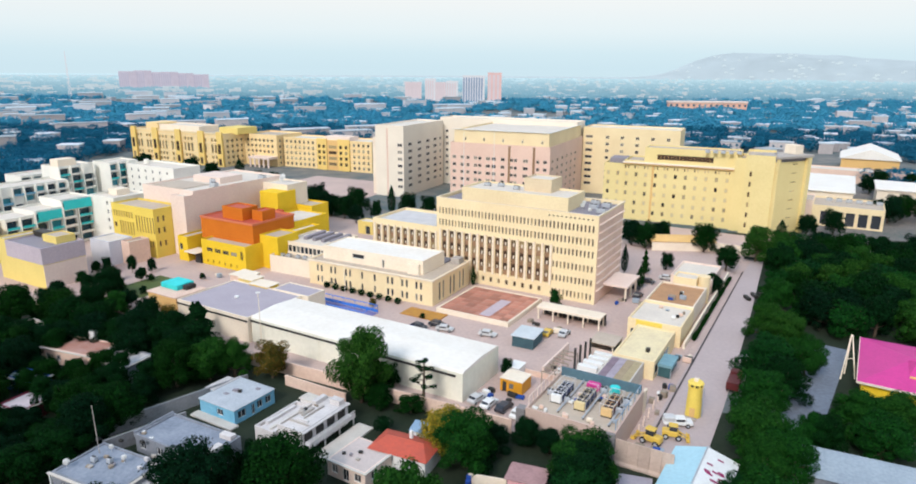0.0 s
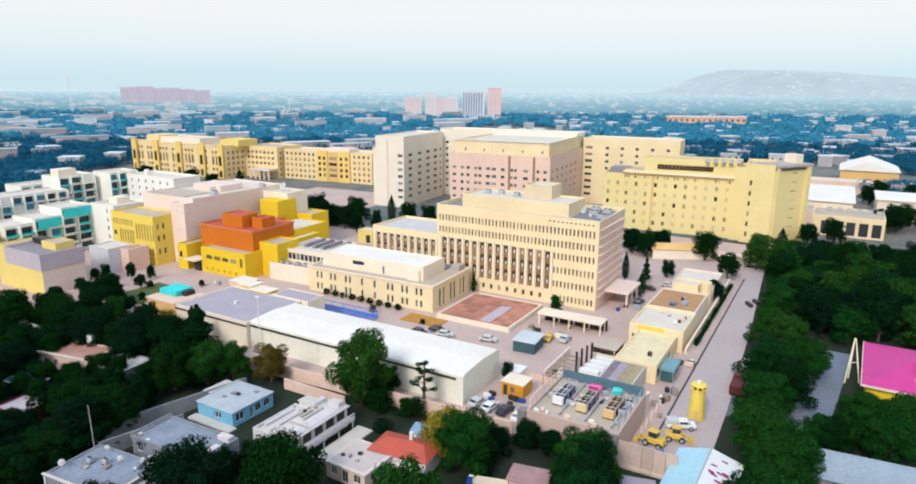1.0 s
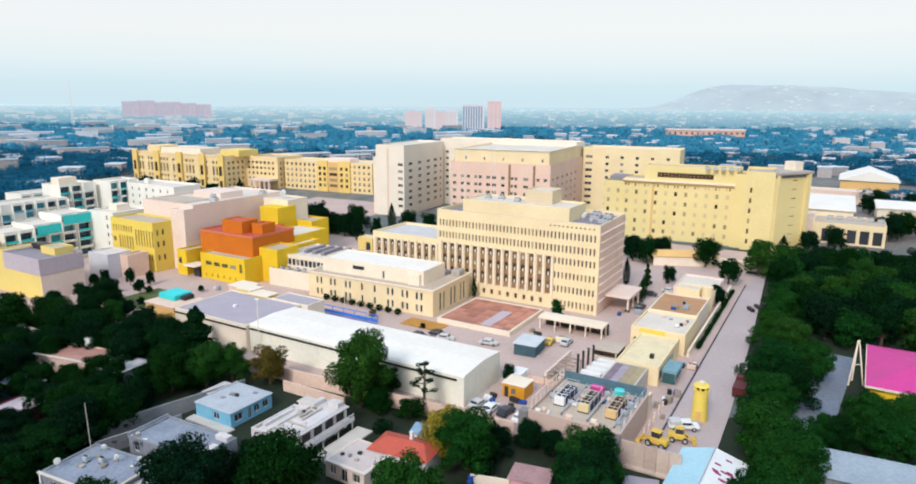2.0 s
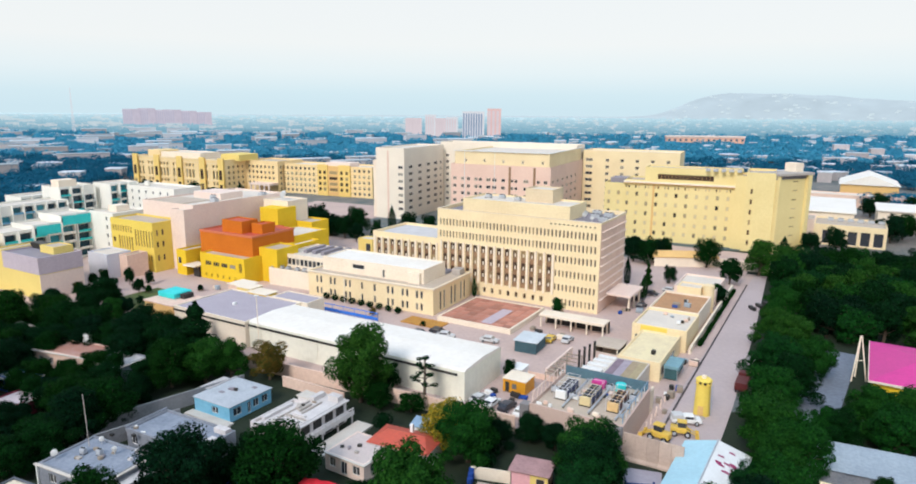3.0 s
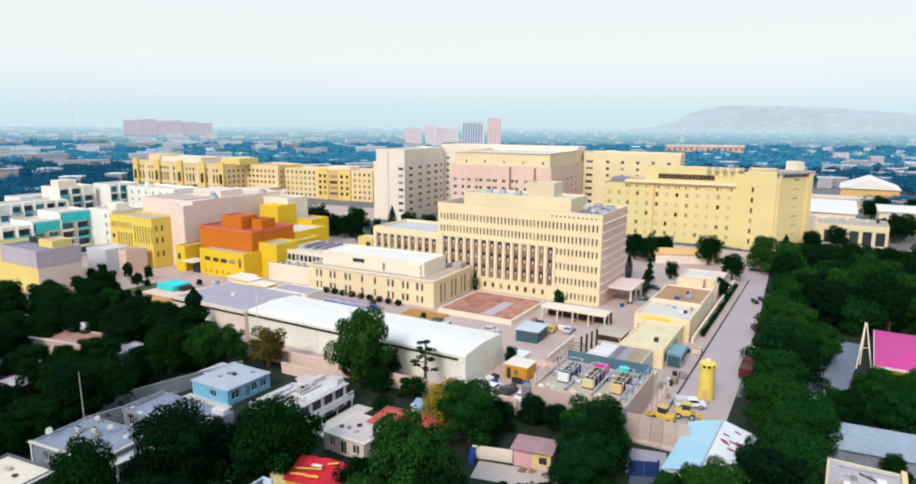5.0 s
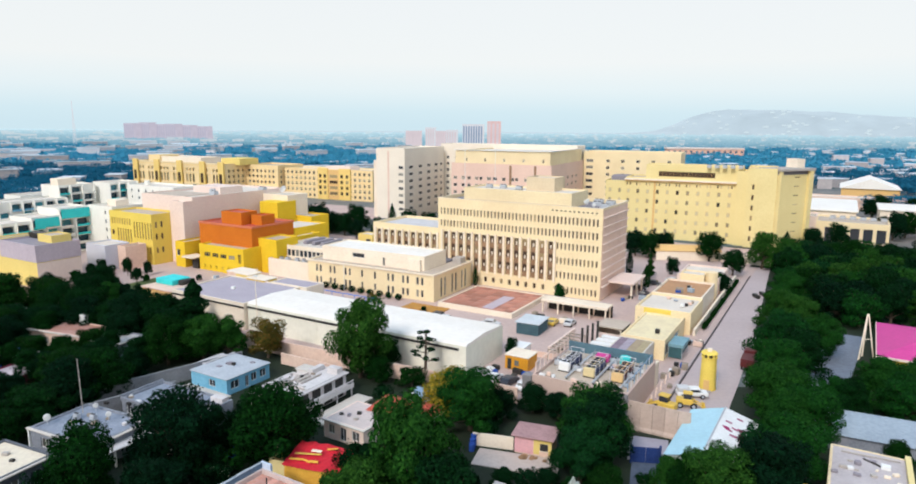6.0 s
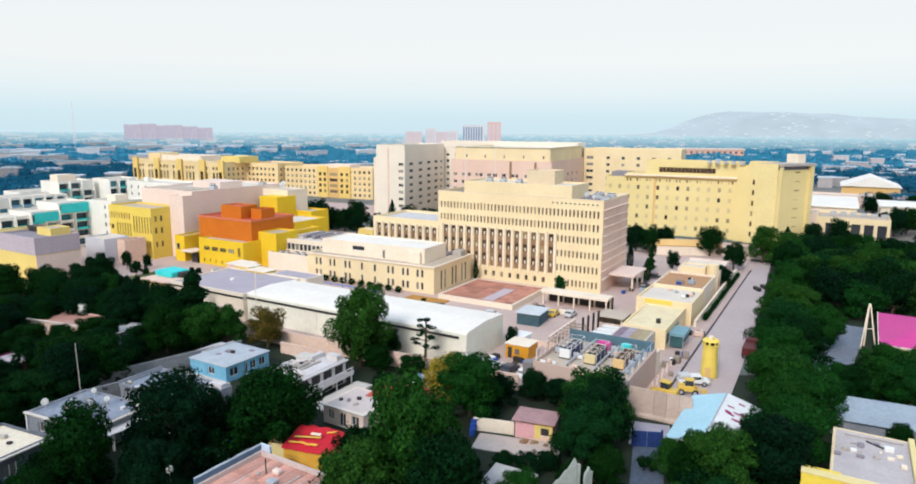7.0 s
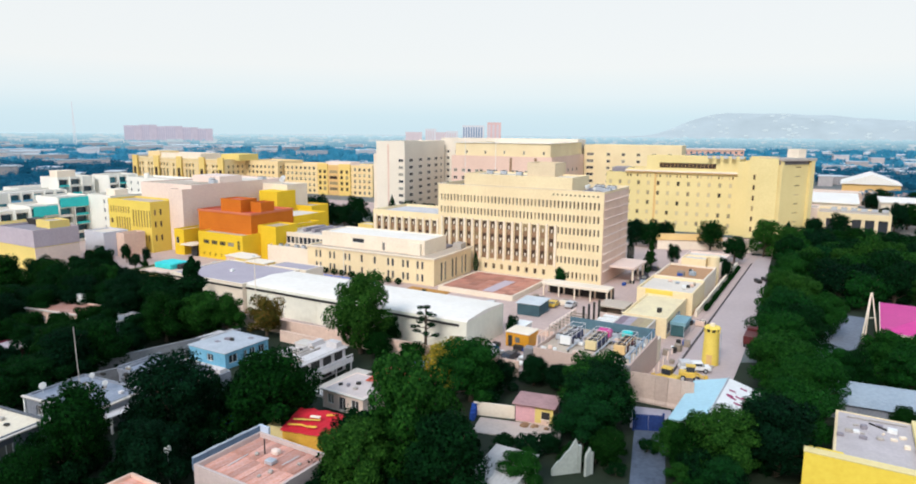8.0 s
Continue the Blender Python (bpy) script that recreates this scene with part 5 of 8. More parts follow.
for k in range(8):
    part("mullion", boxes((1.08, 1.24, -0.16, 0.16, 5.86, 6.45)), TOWER_YELLOW, WT, m=pose(0, 0, 0, 0, 0, 45 * k))
part("roof", tube(bmesh.new(), (0, 0, 6.45), (0, 0, 6.75), 1.42, 1.15, n=24), TOWER_YELLOW, WT, "low conical yellow roof")
part("lamp_box", bevelled(0.05, (-0.35, 0.35, -0.35, 0.35, 6.75, 7.3)), CREAM_PALE, WT)
ladder = part("ladder", boxes((1.5, 1.56, -0.28, -0.22, 0, 6.0), (1.5, 1.56, 0.22, 0.28, 0, 6.0)), STEEL, WT, "steel ladder up the shaft")
for k in range(14):
    part("rung", boxes((1.51, 1.55, -0.22, 0.22, 0.4 + 0.4 * k, 0.44 + 0.4 * k)), STEEL, ladder)
part("door", boxes((-0.45, 0.45, -1.45, -1.2, 0.0, 2.0)), OCHRE, WT, "ochre steel door")
part("step", bevelled(0.04, (-0.9, 0.9, -2.4, -1.46, 0, 0.35)), CONCRETE, WT)


# ---- vehicles ----
def wheels(parent, xs, half, r=0.36):
    for x in xs:
        for y in (-half, half):
            w = part("wheel", tube(bmesh.new(), (0, -0.12, 0), (0, 0.12, 0), r, n=14), RUBBER, parent, m=pose(x, y, r))
            part("rim", tube(bmesh.new(), (0, -0.13, 0), (0, 0.13, 0), r * 0.55, n=10), STEEL, w)


def car(m, paint, label):
    c = thing("car", m, label, "car", "parked cars")
    bm = bmesh.new()
    prof = [(-2.1, 0.35), (2.1, 0.35), (2.15, 0.75), (1.2, 0.92), (0.55, 1.42), (-1.1, 1.45), (-1.75, 0.98), (-2.15, 0.9)]
    a, b = [bm.verts.new((x, -0.85, z)) for x, z in prof], [bm.verts.new((x, 0.85, z)) for x, z in prof]
    bm.faces.new(a)
    bm.faces.new(b[::-1])
    for k in range(8):
        bm.faces.new((a[k], b[k], b[(k + 1) % 8], a[(k + 1) % 8]))
    bmesh.ops.recalc_face_normals(bm, faces=bm.faces[:])
    bmesh.ops.bevel(bm, geom=bm.edges[:], offset=0.07, segments=2, affect="EDGES")
    part("body", bm, paint, c)
    part("side_window", boxes((-1.2, 0.6, -0.87, -0.853, 0.98, 1.3)), GLASS, c)
    part("side_window", boxes((-1.2, 0.6, 0.853, 0.87, 0.98, 1.3)), GLASS, c)
    part("windscreen", boxes((-0.02, 0.02, -0.7, 0.7, -0.3, 0.3)), GLASS, c, m=pose(0.91, 0, 1.2, 0, -52, 0))
    part("rear_window", boxes((-0.02, 0.02, -0.7, 0.7, -0.25, 0.25)), GLASS, c, m=pose(-1.47, 0, 1.24, 0, 55, 0))
    wheels(c, (-1.3, 1.35), 0.8, 0.33)
    for y in (-0.6, 0.6):
        part("headlight", bevelled(0.02, (2.1, 2.18, y - 0.18, y + 0.18, 0.62, 0.76)), WHITE, c)
    return c


def truck(m, cab_m, bed_m, label):
    c = thing("truck", m, label, "truck", "trucks")
    part("chassis", boxes((-3.2, 2.9, -0.5, 0.5, 0.5, 0.75)), BLACK, c)
    part("cab", bevelled(0.15, (1.2, 3.0, -1.1, 1.1, 0.7, 2.7)), cab_m, c)
    part("windscreen", boxes((2.99, 3.02, -0.95, 0.95, 1.7, 2.45)), GLASS, c)
    for y in (-1.115, 1.085):
        part("side_window", boxes((1.7, 2.7, y, y + 0.03, 1.7, 2.4)), GLASS, c)
    part("bed", bevelled(0.06, (-3.4, 1.0, -1.15, 1.15, 0.78, 2.3)), bed_m, c)
    wheels(c, (-2.3, 2.1), 0.95, 0.48)
    return c


def loader(m, label):
    c = thing("wheel_loader", m, label, "loader", "yellow machines")
    part("body", bevelled(0.15, (-2.4, 0.9, -0.9, 0.9, 0.8, 2.0)), YELLOW_PAINT, c)
    part("cab", bevelled(0.1, (-1.0, 0.6, -0.75, 0.75, 2.0, 3.1)), GLASS, c)
    part("cab_roof", bevelled(0.05, (-1.15, 0.75, -0.85, 0.85, 3.1, 3.25)), YELLOW_PAINT, c)
    bm = bmesh.new()
    for y in (-0.6, 0.6):
        tube(bm, (0.7, y, 1.7), (2.6, y, 0.8), 0.16, 0.13, n=8)
    part("arm", bm, YELLOW_PAINT, c)
    bm = boxes((2.5, 3.3, -1.25, 1.25, 0.25, 0.4), (2.5, 2.65, -1.25, 1.25, 0.4, 1.2), (2.65, 3.2, -1.25, -1.15, 0.4, 1.0), (2.65, 3.2, 1.15, 1.25, 0.4, 1.0))
    part("bucket", bm, YELLOW_PAINT, c)
    wheels(c, (-1.6, 1.0), 0.85, 0.65)
    return c


def pickup(m, paint, label):
    c = thing("pickup", m, label, "pickup truck", "trucks")
    part("body", bevelled(0.1, (-2.5, 2.5, -0.9, 0.9, 0.45, 1.05)), paint, c)
    part("cab", bevelled(0.18, (-0.5, 1.3, -0.82, 0.82, 1.05, 1.75)), paint, c)
    part("windscreen", boxes((-0.02, 0.02, -0.7, 0.7, -0.3, 0.3)), GLASS, c, m=pose(1.3, 0, 1.4, 0, -28, 0))
    for y in (-0.85, 0.82):
        part("side_window", boxes((-0.35, 1.05, y, y + 0.03, 1.2, 1.6)), GLASS, c)
    part("bed_cover", bevelled(0.15, (-2.45, -0.55, -0.85, 0.85, 1.05, 1.9)), SILVER, c, "silver cover over the bed")
    for y in (-0.6, 0.6):
        part("headlight", bevelled(0.02, (2.48, 2.54, y - 0.18, y + 0.18, 0.7, 0.9)), WHITE, c)
    part("bumper", bevelled(0.04, (2.45, 2.62, -0.85, 0.85, 0.4, 0.6)), STEEL, c)
    wheels(c, (-1.55, 1.6), 0.82, 0.4)
    return c


SILVER = surface("silver_car_paint", (0.60, 0.60, 0.60), (0.52, 0.52, 0.52), 1, 5, rough=0.35)
DARK_CAR = surface("dark_car_paint", (0.05, 0.05, 0.06), (0.04, 0.04, 0.05), 1, 5, rough=0.3)
DARK_RED = surface("dark_red_paint", (0.12, 0.02, 0.02), (0.08, 0.015, 0.015), 1, 5, rough=0.5)
car(spot(-65.8, 127.0, 0.06, 10), SILVER, "silver saloon car parked in the yard")
for e, v, tn, p, lab in ((-56.5, 134, 95, DARK_CAR, "dark car parked by the shelter"), (-54.0, 135, 92, YELLOW_PAINT, "yellow car parked by the walkway"), (-50.5, 136.5, 90, SILVER, "silver car parked by the walkway"),
                         (-79, 126, 5, DARK_CAR, "dark car parked near the hall"), (-76, 124.5, 15, SILVER, "silver car parked near the hall"), (-82, 122.5, 0, DARK_CAR, "dark car parked near the gravel bed"),
                         (-53.0, 98.5, 80, SILVER, "silver car parked beside the warehouse"), (-50.2, 98.0, 86, WHITE, "white car parked beside the plant building"), (-47.2, 98.2, 84, DARK_CAR, "dark car parked beside the plant building"), (-44.0, 97.6, 88, WHITE, "white pickup-like car beside the plant building"),
                         (-44, 186, 0, DARK_CAR, "dark car on the rear parking ground"), (-40, 192, 0, SILVER, "silver car on the rear parking ground"), (-46, 178, 5, DARK_CAR, "dark car near the office entrance"), (-43, 172, 85, DARK_CAR, "dark car near the office entrance")):
    car(spot(e, v, 0.06, tn), p, lab)
car(spot(-12.2, 143.5, 0.04, 90), WHITE, "white car parked under the roadside trees")
truck(spot(-12.2, 129.6, 0.04, 90), DARK_RED, DARK_RED, "dark red truck parked at the roadside")
loader(spot(-18.2, 104.3, 0.04, 12) @ Matrix.Diagonal((0.8, 0.8, 0.8, 1)), "yellow wheel loader beside the watchtower")
pickup(spot(-18.6, 109.0, 0.04, 25), WHITE, "silver-white pickup truck with a covered bed")
loader(spot(-21.4, 100.8, 0.04, 170) @ Matrix.Diagonal((0.88, 0.88, 0.88, 1)), "yellow wheel loader behind the blast walls")
for e, v in ((-23.6, 117), (-26, 128), (-23.9, 122)):
    tb = thing("barrel", spot(e, v, 0.06), "dark round concrete-filled barrel", "barrel", "barrels")
    part("drum", tube(bmesh.new(), (0, 0, 0), (0, 0, 0.9), 0.45, n=12), BLACK, tb)
for k in range(8):
    pk = thing("gate_post", spot(-24.0 + 0.3 * (k % 2), 104 + 1.7 * k, 0.06), "short white and pink road post", "bollard", "bollards")
    part("post", tube(bmesh.new(), (0, 0, 0), (0, 0, 1.0), 0.14, n=8), PINKISH_WHITE, pk)
for k in range(3):
    bk = thing("road_block", spot(-17 + 1.4 * k, 186.0 + 3.2 * k, 0.04, 30), "curved dark road barrier near the bend", "barrier", "road blocks")
    part("block", bevelled(0.1, (-0.5, 0.5, -1.5, 1.5, 0, 0.9)), BLACK, bk)


# ---- houses in front ----
def house(name, m, L, D, H, wall_m, roof_m, label, holes=None, parapet=0.35, eave=0.0, glass_m=None):
    h = thing(name, m, label, "house", "houses in front")
    block(h, 0, L, 0, D, 0, H, wall_m, roof_m, holes or {}, parapet=parapet, frame_m=WHITE, glass_m=glass_m or GLASS, bars=1)
    if eave:
        part("eave", bevelled(0.04, (-eave, L + eave, -eave, 0.003 - 0.006, H - 0.05, H + 0.18), (L + 0.003, L + eave, 0, D + eave, H - 0.05, H + 0.18)), CONCRETE_PALE, h, "projecting pale eave")
    return h


# blue house
BH = house("blue_house", pose(-46.2, 107.2, 0, 0, 0, -30.3), 8.9, 9.4, 2.7, BLUE_PAINT, ROOF_CEMENT, "light blue single-storey house with a flat roof",
           {"F": [(4.4, 6.0, 0.9, 2.1)], "R": [(0.8, 2.6, 0.8, 2.2), (3.9, 4.7, 0.2, 2.2), (5.2, 6.5, 0.8, 2.2), (7.2, 8.6, 0.8, 2.2)]}, 0.0, 0.0)
part("plinth", boxes((-0.6, 9.8, -1.8, -0.003, 0, 0.3)), CONCRETE_PALE, BH)
part("roof_slab", bevelled(0.04, (-0.2, 9.1, -0.2, 9.6, 2.71, 2.88)), surface("bluish_dusty_roof", (0.52, 0.55, 0.58), (0.34, 0.37, 0.41), 0.4, 2.5, contrast=0.9), BH, "pale dusty roof slab")
part("parapet", boxes((-0.15, 0.05, 3.0, 9.5, 2.883, 3.15)), ROOF_HOUSE, BH)
for x, y in ((2.5, 3.2), (6.0, 7.5)):
    part("roof_patch", boxes((x, x + 0.9, y, y + 0.7, 2.883, 2.98)), ROOF_GREY, BH, "dark patch lying on the roof")
part("lean_to", bevelled(0.05, (-3.0, -0.2, 4.0, 9.0, 0, 2.3)), BLUE_PAINT, BH, "light blue lean-to")
part("lean_to_roof", boxes((-3.2, -0.21, 3.8, 9.2, 2.303, 2.45)), ROOF_HOUSE, BH)
# white two-storey house with terraces
WH = thing("white_house", pose(-33.0, 98.6, 0, 0, 0, -30.3) @ Matrix.Diagonal((0.94, 0.94, 1, 1)), "white two-storey house with open balconies and roof terraces", "house", "houses in front")
block(WH, 0, 4.6, -1.0, 9.5, 0, 2.5, HOUSE_BRIGHT, HOUSE_BRIGHT, {}, parapet=0.45)
block(WH, 4.62, 10.2, 0.0, 12.2, 0, 3.9, HOUSE_BRIGHT, HOUSE_BRIGHT, {"F": [(1.0, 2.2, 2.3, 3.4), (3.4, 4.8, 2.3, 3.4)], "R": [(1, 2.4, 0.5, 1.6), (4, 5.2, 0.2, 1.6), (7, 8.6, 0.5, 1.6), (1, 2.4, 2.4, 3.5), (4, 5.2, 2.1, 3.5), (7.0, 8.6, 2.4, 3.5), (10, 11.4, 2.4, 3.5)]}, parapet=0.2)
part("balcony", boxes((10.22, 12.0, 0.0, 12.2, 1.7, 1.9)), HOUSE_BRIGHT, WH)
part("balcony_wall", boxes((11.85, 12.0, 0.0, 12.2, 1.9, 2.5)), HOUSE_BRIGHT, WH)
part("balcony_roof", bevelled(0.03, (10.22, 10.75, -0.2, 12.4, 3.75, 4.0)), HOUSE_BRIGHT, WH)
for k in range(4):
    part("post", boxes((11.6, 11.8, 0.1 + 3.9 * k, 0.3 + 3.9 * k, 0, 1.7)), HOUSE_BRIGHT, WH)
part("terrace_slab", boxes((12.02, 15.5, 0.5, 13, 0, 0.3)), CONCRETE_PALE, WH)
part("roof_wall", boxes((4.9, 5.9, 8.5, 11.5, 3.9, 4.7)), HOUSE_BRIGHT, WH)
part("roof_wall", boxes((7.5, 9.8, 10.4, 11.8, 3.9, 4.9)), HOUSE_BRIGHT, WH)
part("roof_bench", bevelled(0.03, (6.2, 8.8, 3.0, 3.5, 3.9, 4.25)), HOUSE_BRIGHT, WH)
part("roof_bench", bevelled(0.03, (6.0, 6.5, 4.4, 7.4, 3.9, 4.3)), CONCRETE, WH)
part("stair", boxes((0.6, 1.3, 1, 8, 2.5, 3.0)), HOUSE_BRIGHT, WH)
part("stair", boxes((2.6, 3.1, 0, 9, 2.5, 2.8)), CONCRETE_PALE, WH)
part("stair_hut", boxes((1.0, 4.0, 9.52, 11.5, 0, 3.6)), HOUSE_BRIGHT, WH)
part("stair_hut_roof", boxes((0.8, 4.3, 9.3, 11.9, 3.603, 3.8)), CONCRETE_PALE, WH)
for x0, x1, y0, y1 in ((5.0, 5.2, 0.4, 8.2), (7.2, 7.4, 3.8, 9.0), (5.3, 9.9, 2.2, 2.4), (0.3, 0.5, 0.0, 9.0)):
    part("roof_kerb", boxes((x0, x1, y0, y1, 3.9 if x0 > 4 else 2.5, 4.2 if x0 > 4 else 2.8)), CONCRETE, WH, "weathered roof kerb")
# thin dark sheets on the wall paint the shade inside the balcony openings
for k in range(4):
    part("opening", boxes((-0.05, 0.0, 0.6 + 2.9 * k, 2.6 + 2.9 * k, 2.0, 3.6)), DARK, WH, "dark sheet for the shade in an opening behind the balcony", pose(10.3, 0, 0))
    part("opening", boxes((-0.05, 0.0, 0.6 + 2.9 * k, 2.6 + 2.9 * k, 0.2, 1.6)), DARK, WH, "dark sheet for the shade in an opening under the balcony", pose(10.3, 0, 0))
for k in range(9):
    part("baluster", boxes((-0.05, 0.05, -0.05, 0.05, 2.5, 2.85)), HOUSE_BRIGHT, WH, m=pose(11.92, 0.4 + 1.42 * k, 0))
part("handrail", boxes((11.85, 12.0, 0.0, 12.2, 2.85, 2.97)), HOUSE_BRIGHT, WH)
# long pale flat-roofed house
FH = house("flat_roof_house", pose(-51.8, 94.6, 0, 0, 0, -28), 15.5, 7.6, 2.9, HOUSE_WHITE, ROOF_CEMENT, "low pale house with a long flat roof", {"F": [(1, 2.4, 0.9, 2.2), (5, 6.4, 0.9, 2.2), (9, 10.4, 0.9, 2.2)]}, 0.3)
part("parapet_block", boxes((-0.3, -0.003, 0, 7.6, 2.6, 3.5)), HOUSE_WHITE, FH)
part("parapet_block", bevelled(0.03, (12.5, 15.0, 6.0, 7.2, 2.9, 3.7)), HOUSE_BRIGHT, FH, "whitewashed block on the roof")
part("parapet_block", bevelled(0.03, (14.2, 15.3, 1.4, 4.2, 2.9, 3.6)), HOUSE_BRIGHT, FH, "whitewashed block on the roof")
# house with satellite dishes
DH = house("dish_house", pose(-58.8, 83.8, 0, 0, 0, -25), 12.6, 8.6, 3.3, HOUSE_WHITE, ROOF_CEMENT, "white house with dishes on a grey flat roof", {"R": [(1, 2.4, 1, 2.4), (4.6, 6.0, 1, 2.4)], "F": [(2, 3.6, 1, 2.4), (7, 8.6, 1, 2.4)]}, 0.25, 0.45)
PO = thing("porch", pose(-46.6, 77.4, 0, 0, 0, 56.5), "long pale porch slab on white posts", "porch")
part("roof", bevelled(0.04, (0, 8.2, -0.2, 2.0, 2.25, 2.45)), ROOF_HOUSE, PO)
for x in (0.4, 2.6, 7.8):
    for y in (0.0, 1.8):
        part("post", boxes((x - 0.12, x + 0.12, y - 0.12, y + 0.12, 0, 2.25)), WHITE, PO)
for x, y, r in ((-57.2, 85.0, 0.5), (-52.8, 89.3, 0.38), (-49.4, 86.4, 0.4)):
    dish(pose(x, y, 3.3, 0, 0, 10), r, "round white dish on the grey flat roof")
part("corner_post", boxes((-0.28, -0.004, -0.28, -0.004, 0, 3.24)), WHITE, DH, "white corner post")
part("side_panel", boxes((-0.06, -0.004, 0.3, 8.3, 0.2, 3.0)), surface("teal_blue_paint", (0.05, 0.17, 0.27), (0.035, 0.11, 0.18), 0.5, 3), DH, "dark teal-blue painted side wall")
for x, y, w, d, h in ((10.4, 6.0, 0.6, 0.5, 0.4), (11.2, 7.6, 1.2, 0.4, 0.4), (9.6, 7.9, 0.7, 0.5, 0.6)):
    part("roof_kerb", bevelled(0.04, (x, x + w, y, y + d, 3.3, 3.3 + h)), HOUSE_BRIGHT, DH, "whitewashed block on the roof")
mp = thing("antenna_mast", pose(-54.4, 88.8, 3.3), "thin pale antenna mast on a roof", "mast")
part("pole", tube(bmesh.new(), (0, 0, 0), (-0.15, 0, 8.2), 0.065, 0.055), CONCRETE, mp)
for x, y in ((-51.5, 86.3), (-54, 86.6)):
    rooftop_unit(pose(x, y, 3.3, 0, 0, -20), 0.8, 0.7, 0.9, "small dark roof vent")
# tan house and red-roofed house
house("tan_house", pose(-19.6, 88.6, 0, 0, 0, -32), 7.4, 7.4, 2.75, PINKISH_WHITE, surface("pinkish_dusty_roof", (0.64, 0.54, 0.50), (0.50, 0.42, 0.39), 0.4, 2.5, contrast=0.8), "small tan house with a flat dusty roof", {"F": [(0.8, 2.0, 0.8, 2.2), (3.0, 4.2, 0.2, 2.2), (5.2, 6.6, 0.8, 2.2)], "R": [(1.5, 3, 0.8, 2.2)]}, 0.05, 0.4)
RH = thing("red_roof_house", pose(-13.4, 91.6, 0, 0, 0, -24), "house with a low red tin roof", "house", "houses in front")
part("wall", boxes((0, 9.6, 0, 5.4, 0, 2.9)), WHITE, RH)
bm = bmesh.new()
z = 2.9
a = [bm.verts.new(p) for p in ((-0.4, -0.5, z), (10, -0.5, z), (10, 5.9, z), (-0.4, 5.9, z), (1.6, 2.7, z + 1.2), (8, 2.7, z + 1.2))]
for q in ((0, 1, 5, 4), (1, 2, 5), (2, 3, 4, 5), (3, 0, 4), (3, 2, 1, 0)):
    bm.faces.new([a[i] for i in q])
part("roof", bm, RED_ROOF, RH, "low red tin roof")
part("chimney", bevelled(0.03, (5, 5.5, 3.6, 4.1, 3.2, 5.0)), WHITE, RH)
bsh = thing("blue_lean_to", pose(-7.8, 97.0, 0, 0, 0, -24), "low lean-to with a sloping blue-grey sheet", "shed")
part("roof", bevelled(0.03, (0, 5, 0, 2.6, -0.06, 0.06)), BLUE_GREY, bsh, m=pose(0, 0, 2.7, 14, 0, 0))
part("wall", boxes((0.2, 4.8, 0.2, 2.3, 0, 2.4)), WHITE, bsh)
# red cloth shelter
GOLD_BOARD = surface("golden_boards", (0.86, 0.48, 0.07), (0.76, 0.38, 0.05), 0.5, 3)
RT = thing("red_cloth_shelter", pose(-22.2, 76.4, 0, 0, 0, -18), "yellow shelter with a bright red sheet roof", "shelter")
part("wall", boxes((0, 7.6, 0, 0.15, 0, 2.3), (0, 0.15, 0.15, 4.4, 0, 2.3), (7.45, 7.6, 0.15, 4.4, 0, 2.3), (0.15, 7.45, 4.25, 4.4, 0, 2.3)), GOLD_BOARD, RT)
part("low_wall", boxes((-2.6, -0.01, 0.6, 0.8, 0, 2.2), (-2.6, -2.4, 0.8, 3.4, 0, 2.2)), YELLOW_PALE, RT, "pale yellow side wall")
bm = bmesh.new()
nn = 12
for i in range(nn):
    for j in range(6):
        pts = []
        for (x, y) in ((i, j), (i + 1, j), (i + 1, j + 1), (i, j + 1)):
            X, Y = -0.2 + 8.0 * x / nn, -0.3 + 5.0 * y / 6
            pts.append((X, Y, 2.4 + 0.9 * Y / 5 + 0.3 * noise.noise(Vector((X * 0.9, Y * 0.9, 1)))))
        quad(bm, *pts)
bmesh.ops.remove_doubles(bm, verts=bm.verts[:], dist=0.001)
part("sheet", bm, BRIGHT_RED, RT, "wrinkled bright red sheet")
part("plank", bevelled(0.02, (1.0, 4.5, 1.2, 1.5, 0, 0.06)), YELLOW_PAINT, RT, m=pose(0, 0, 2.95, 8, 0, 12))
part("plank", bevelled(0.02, (2.6, 4.0, 2.2, 2.7, 0, 0.08)), CREAM_PALE, RT, m=pose(0, 0, 3.05, 8, 0, 0))
for x, y, a, w, L in ((0.5, 0.4, 10, 0.35, 1.9), (2.0, 0.7, -14, 0.3, 1.5), (4.4, 3.2, 25, 0.3, 1.4), (3.2, 0.5, 6, 0.4, 1.2)):
    part("plank", bevelled(0.02, (0, L, 0, w, 0, 0.06)), GOLD_BOARD, RT, "golden board lying on the sheet", pose(x, y, 2.74 + 0.18 * y, 10, 0, a))
# rusty roofed house: each tin sheet lies singly
RS = thing("rusty_roof_house", pose(-28.4, 64.4, 0, 0, 0, -31), "house with a rusty sheet roof and plastered parapets", "house", "houses in front")
block(RS, 0, 11.0, 0, 9.2, 0, 3.5, surface("dusty_pink_parapet", (0.66, 0.54, 0.50), (0.48, 0.38, 0.35), 0.6, 3, contrast=0.9), ROOF_TAN, {"F": [(2, 3.4, 1, 2.4), (7, 8.4, 1, 2.4)]}, parapet=0.55)
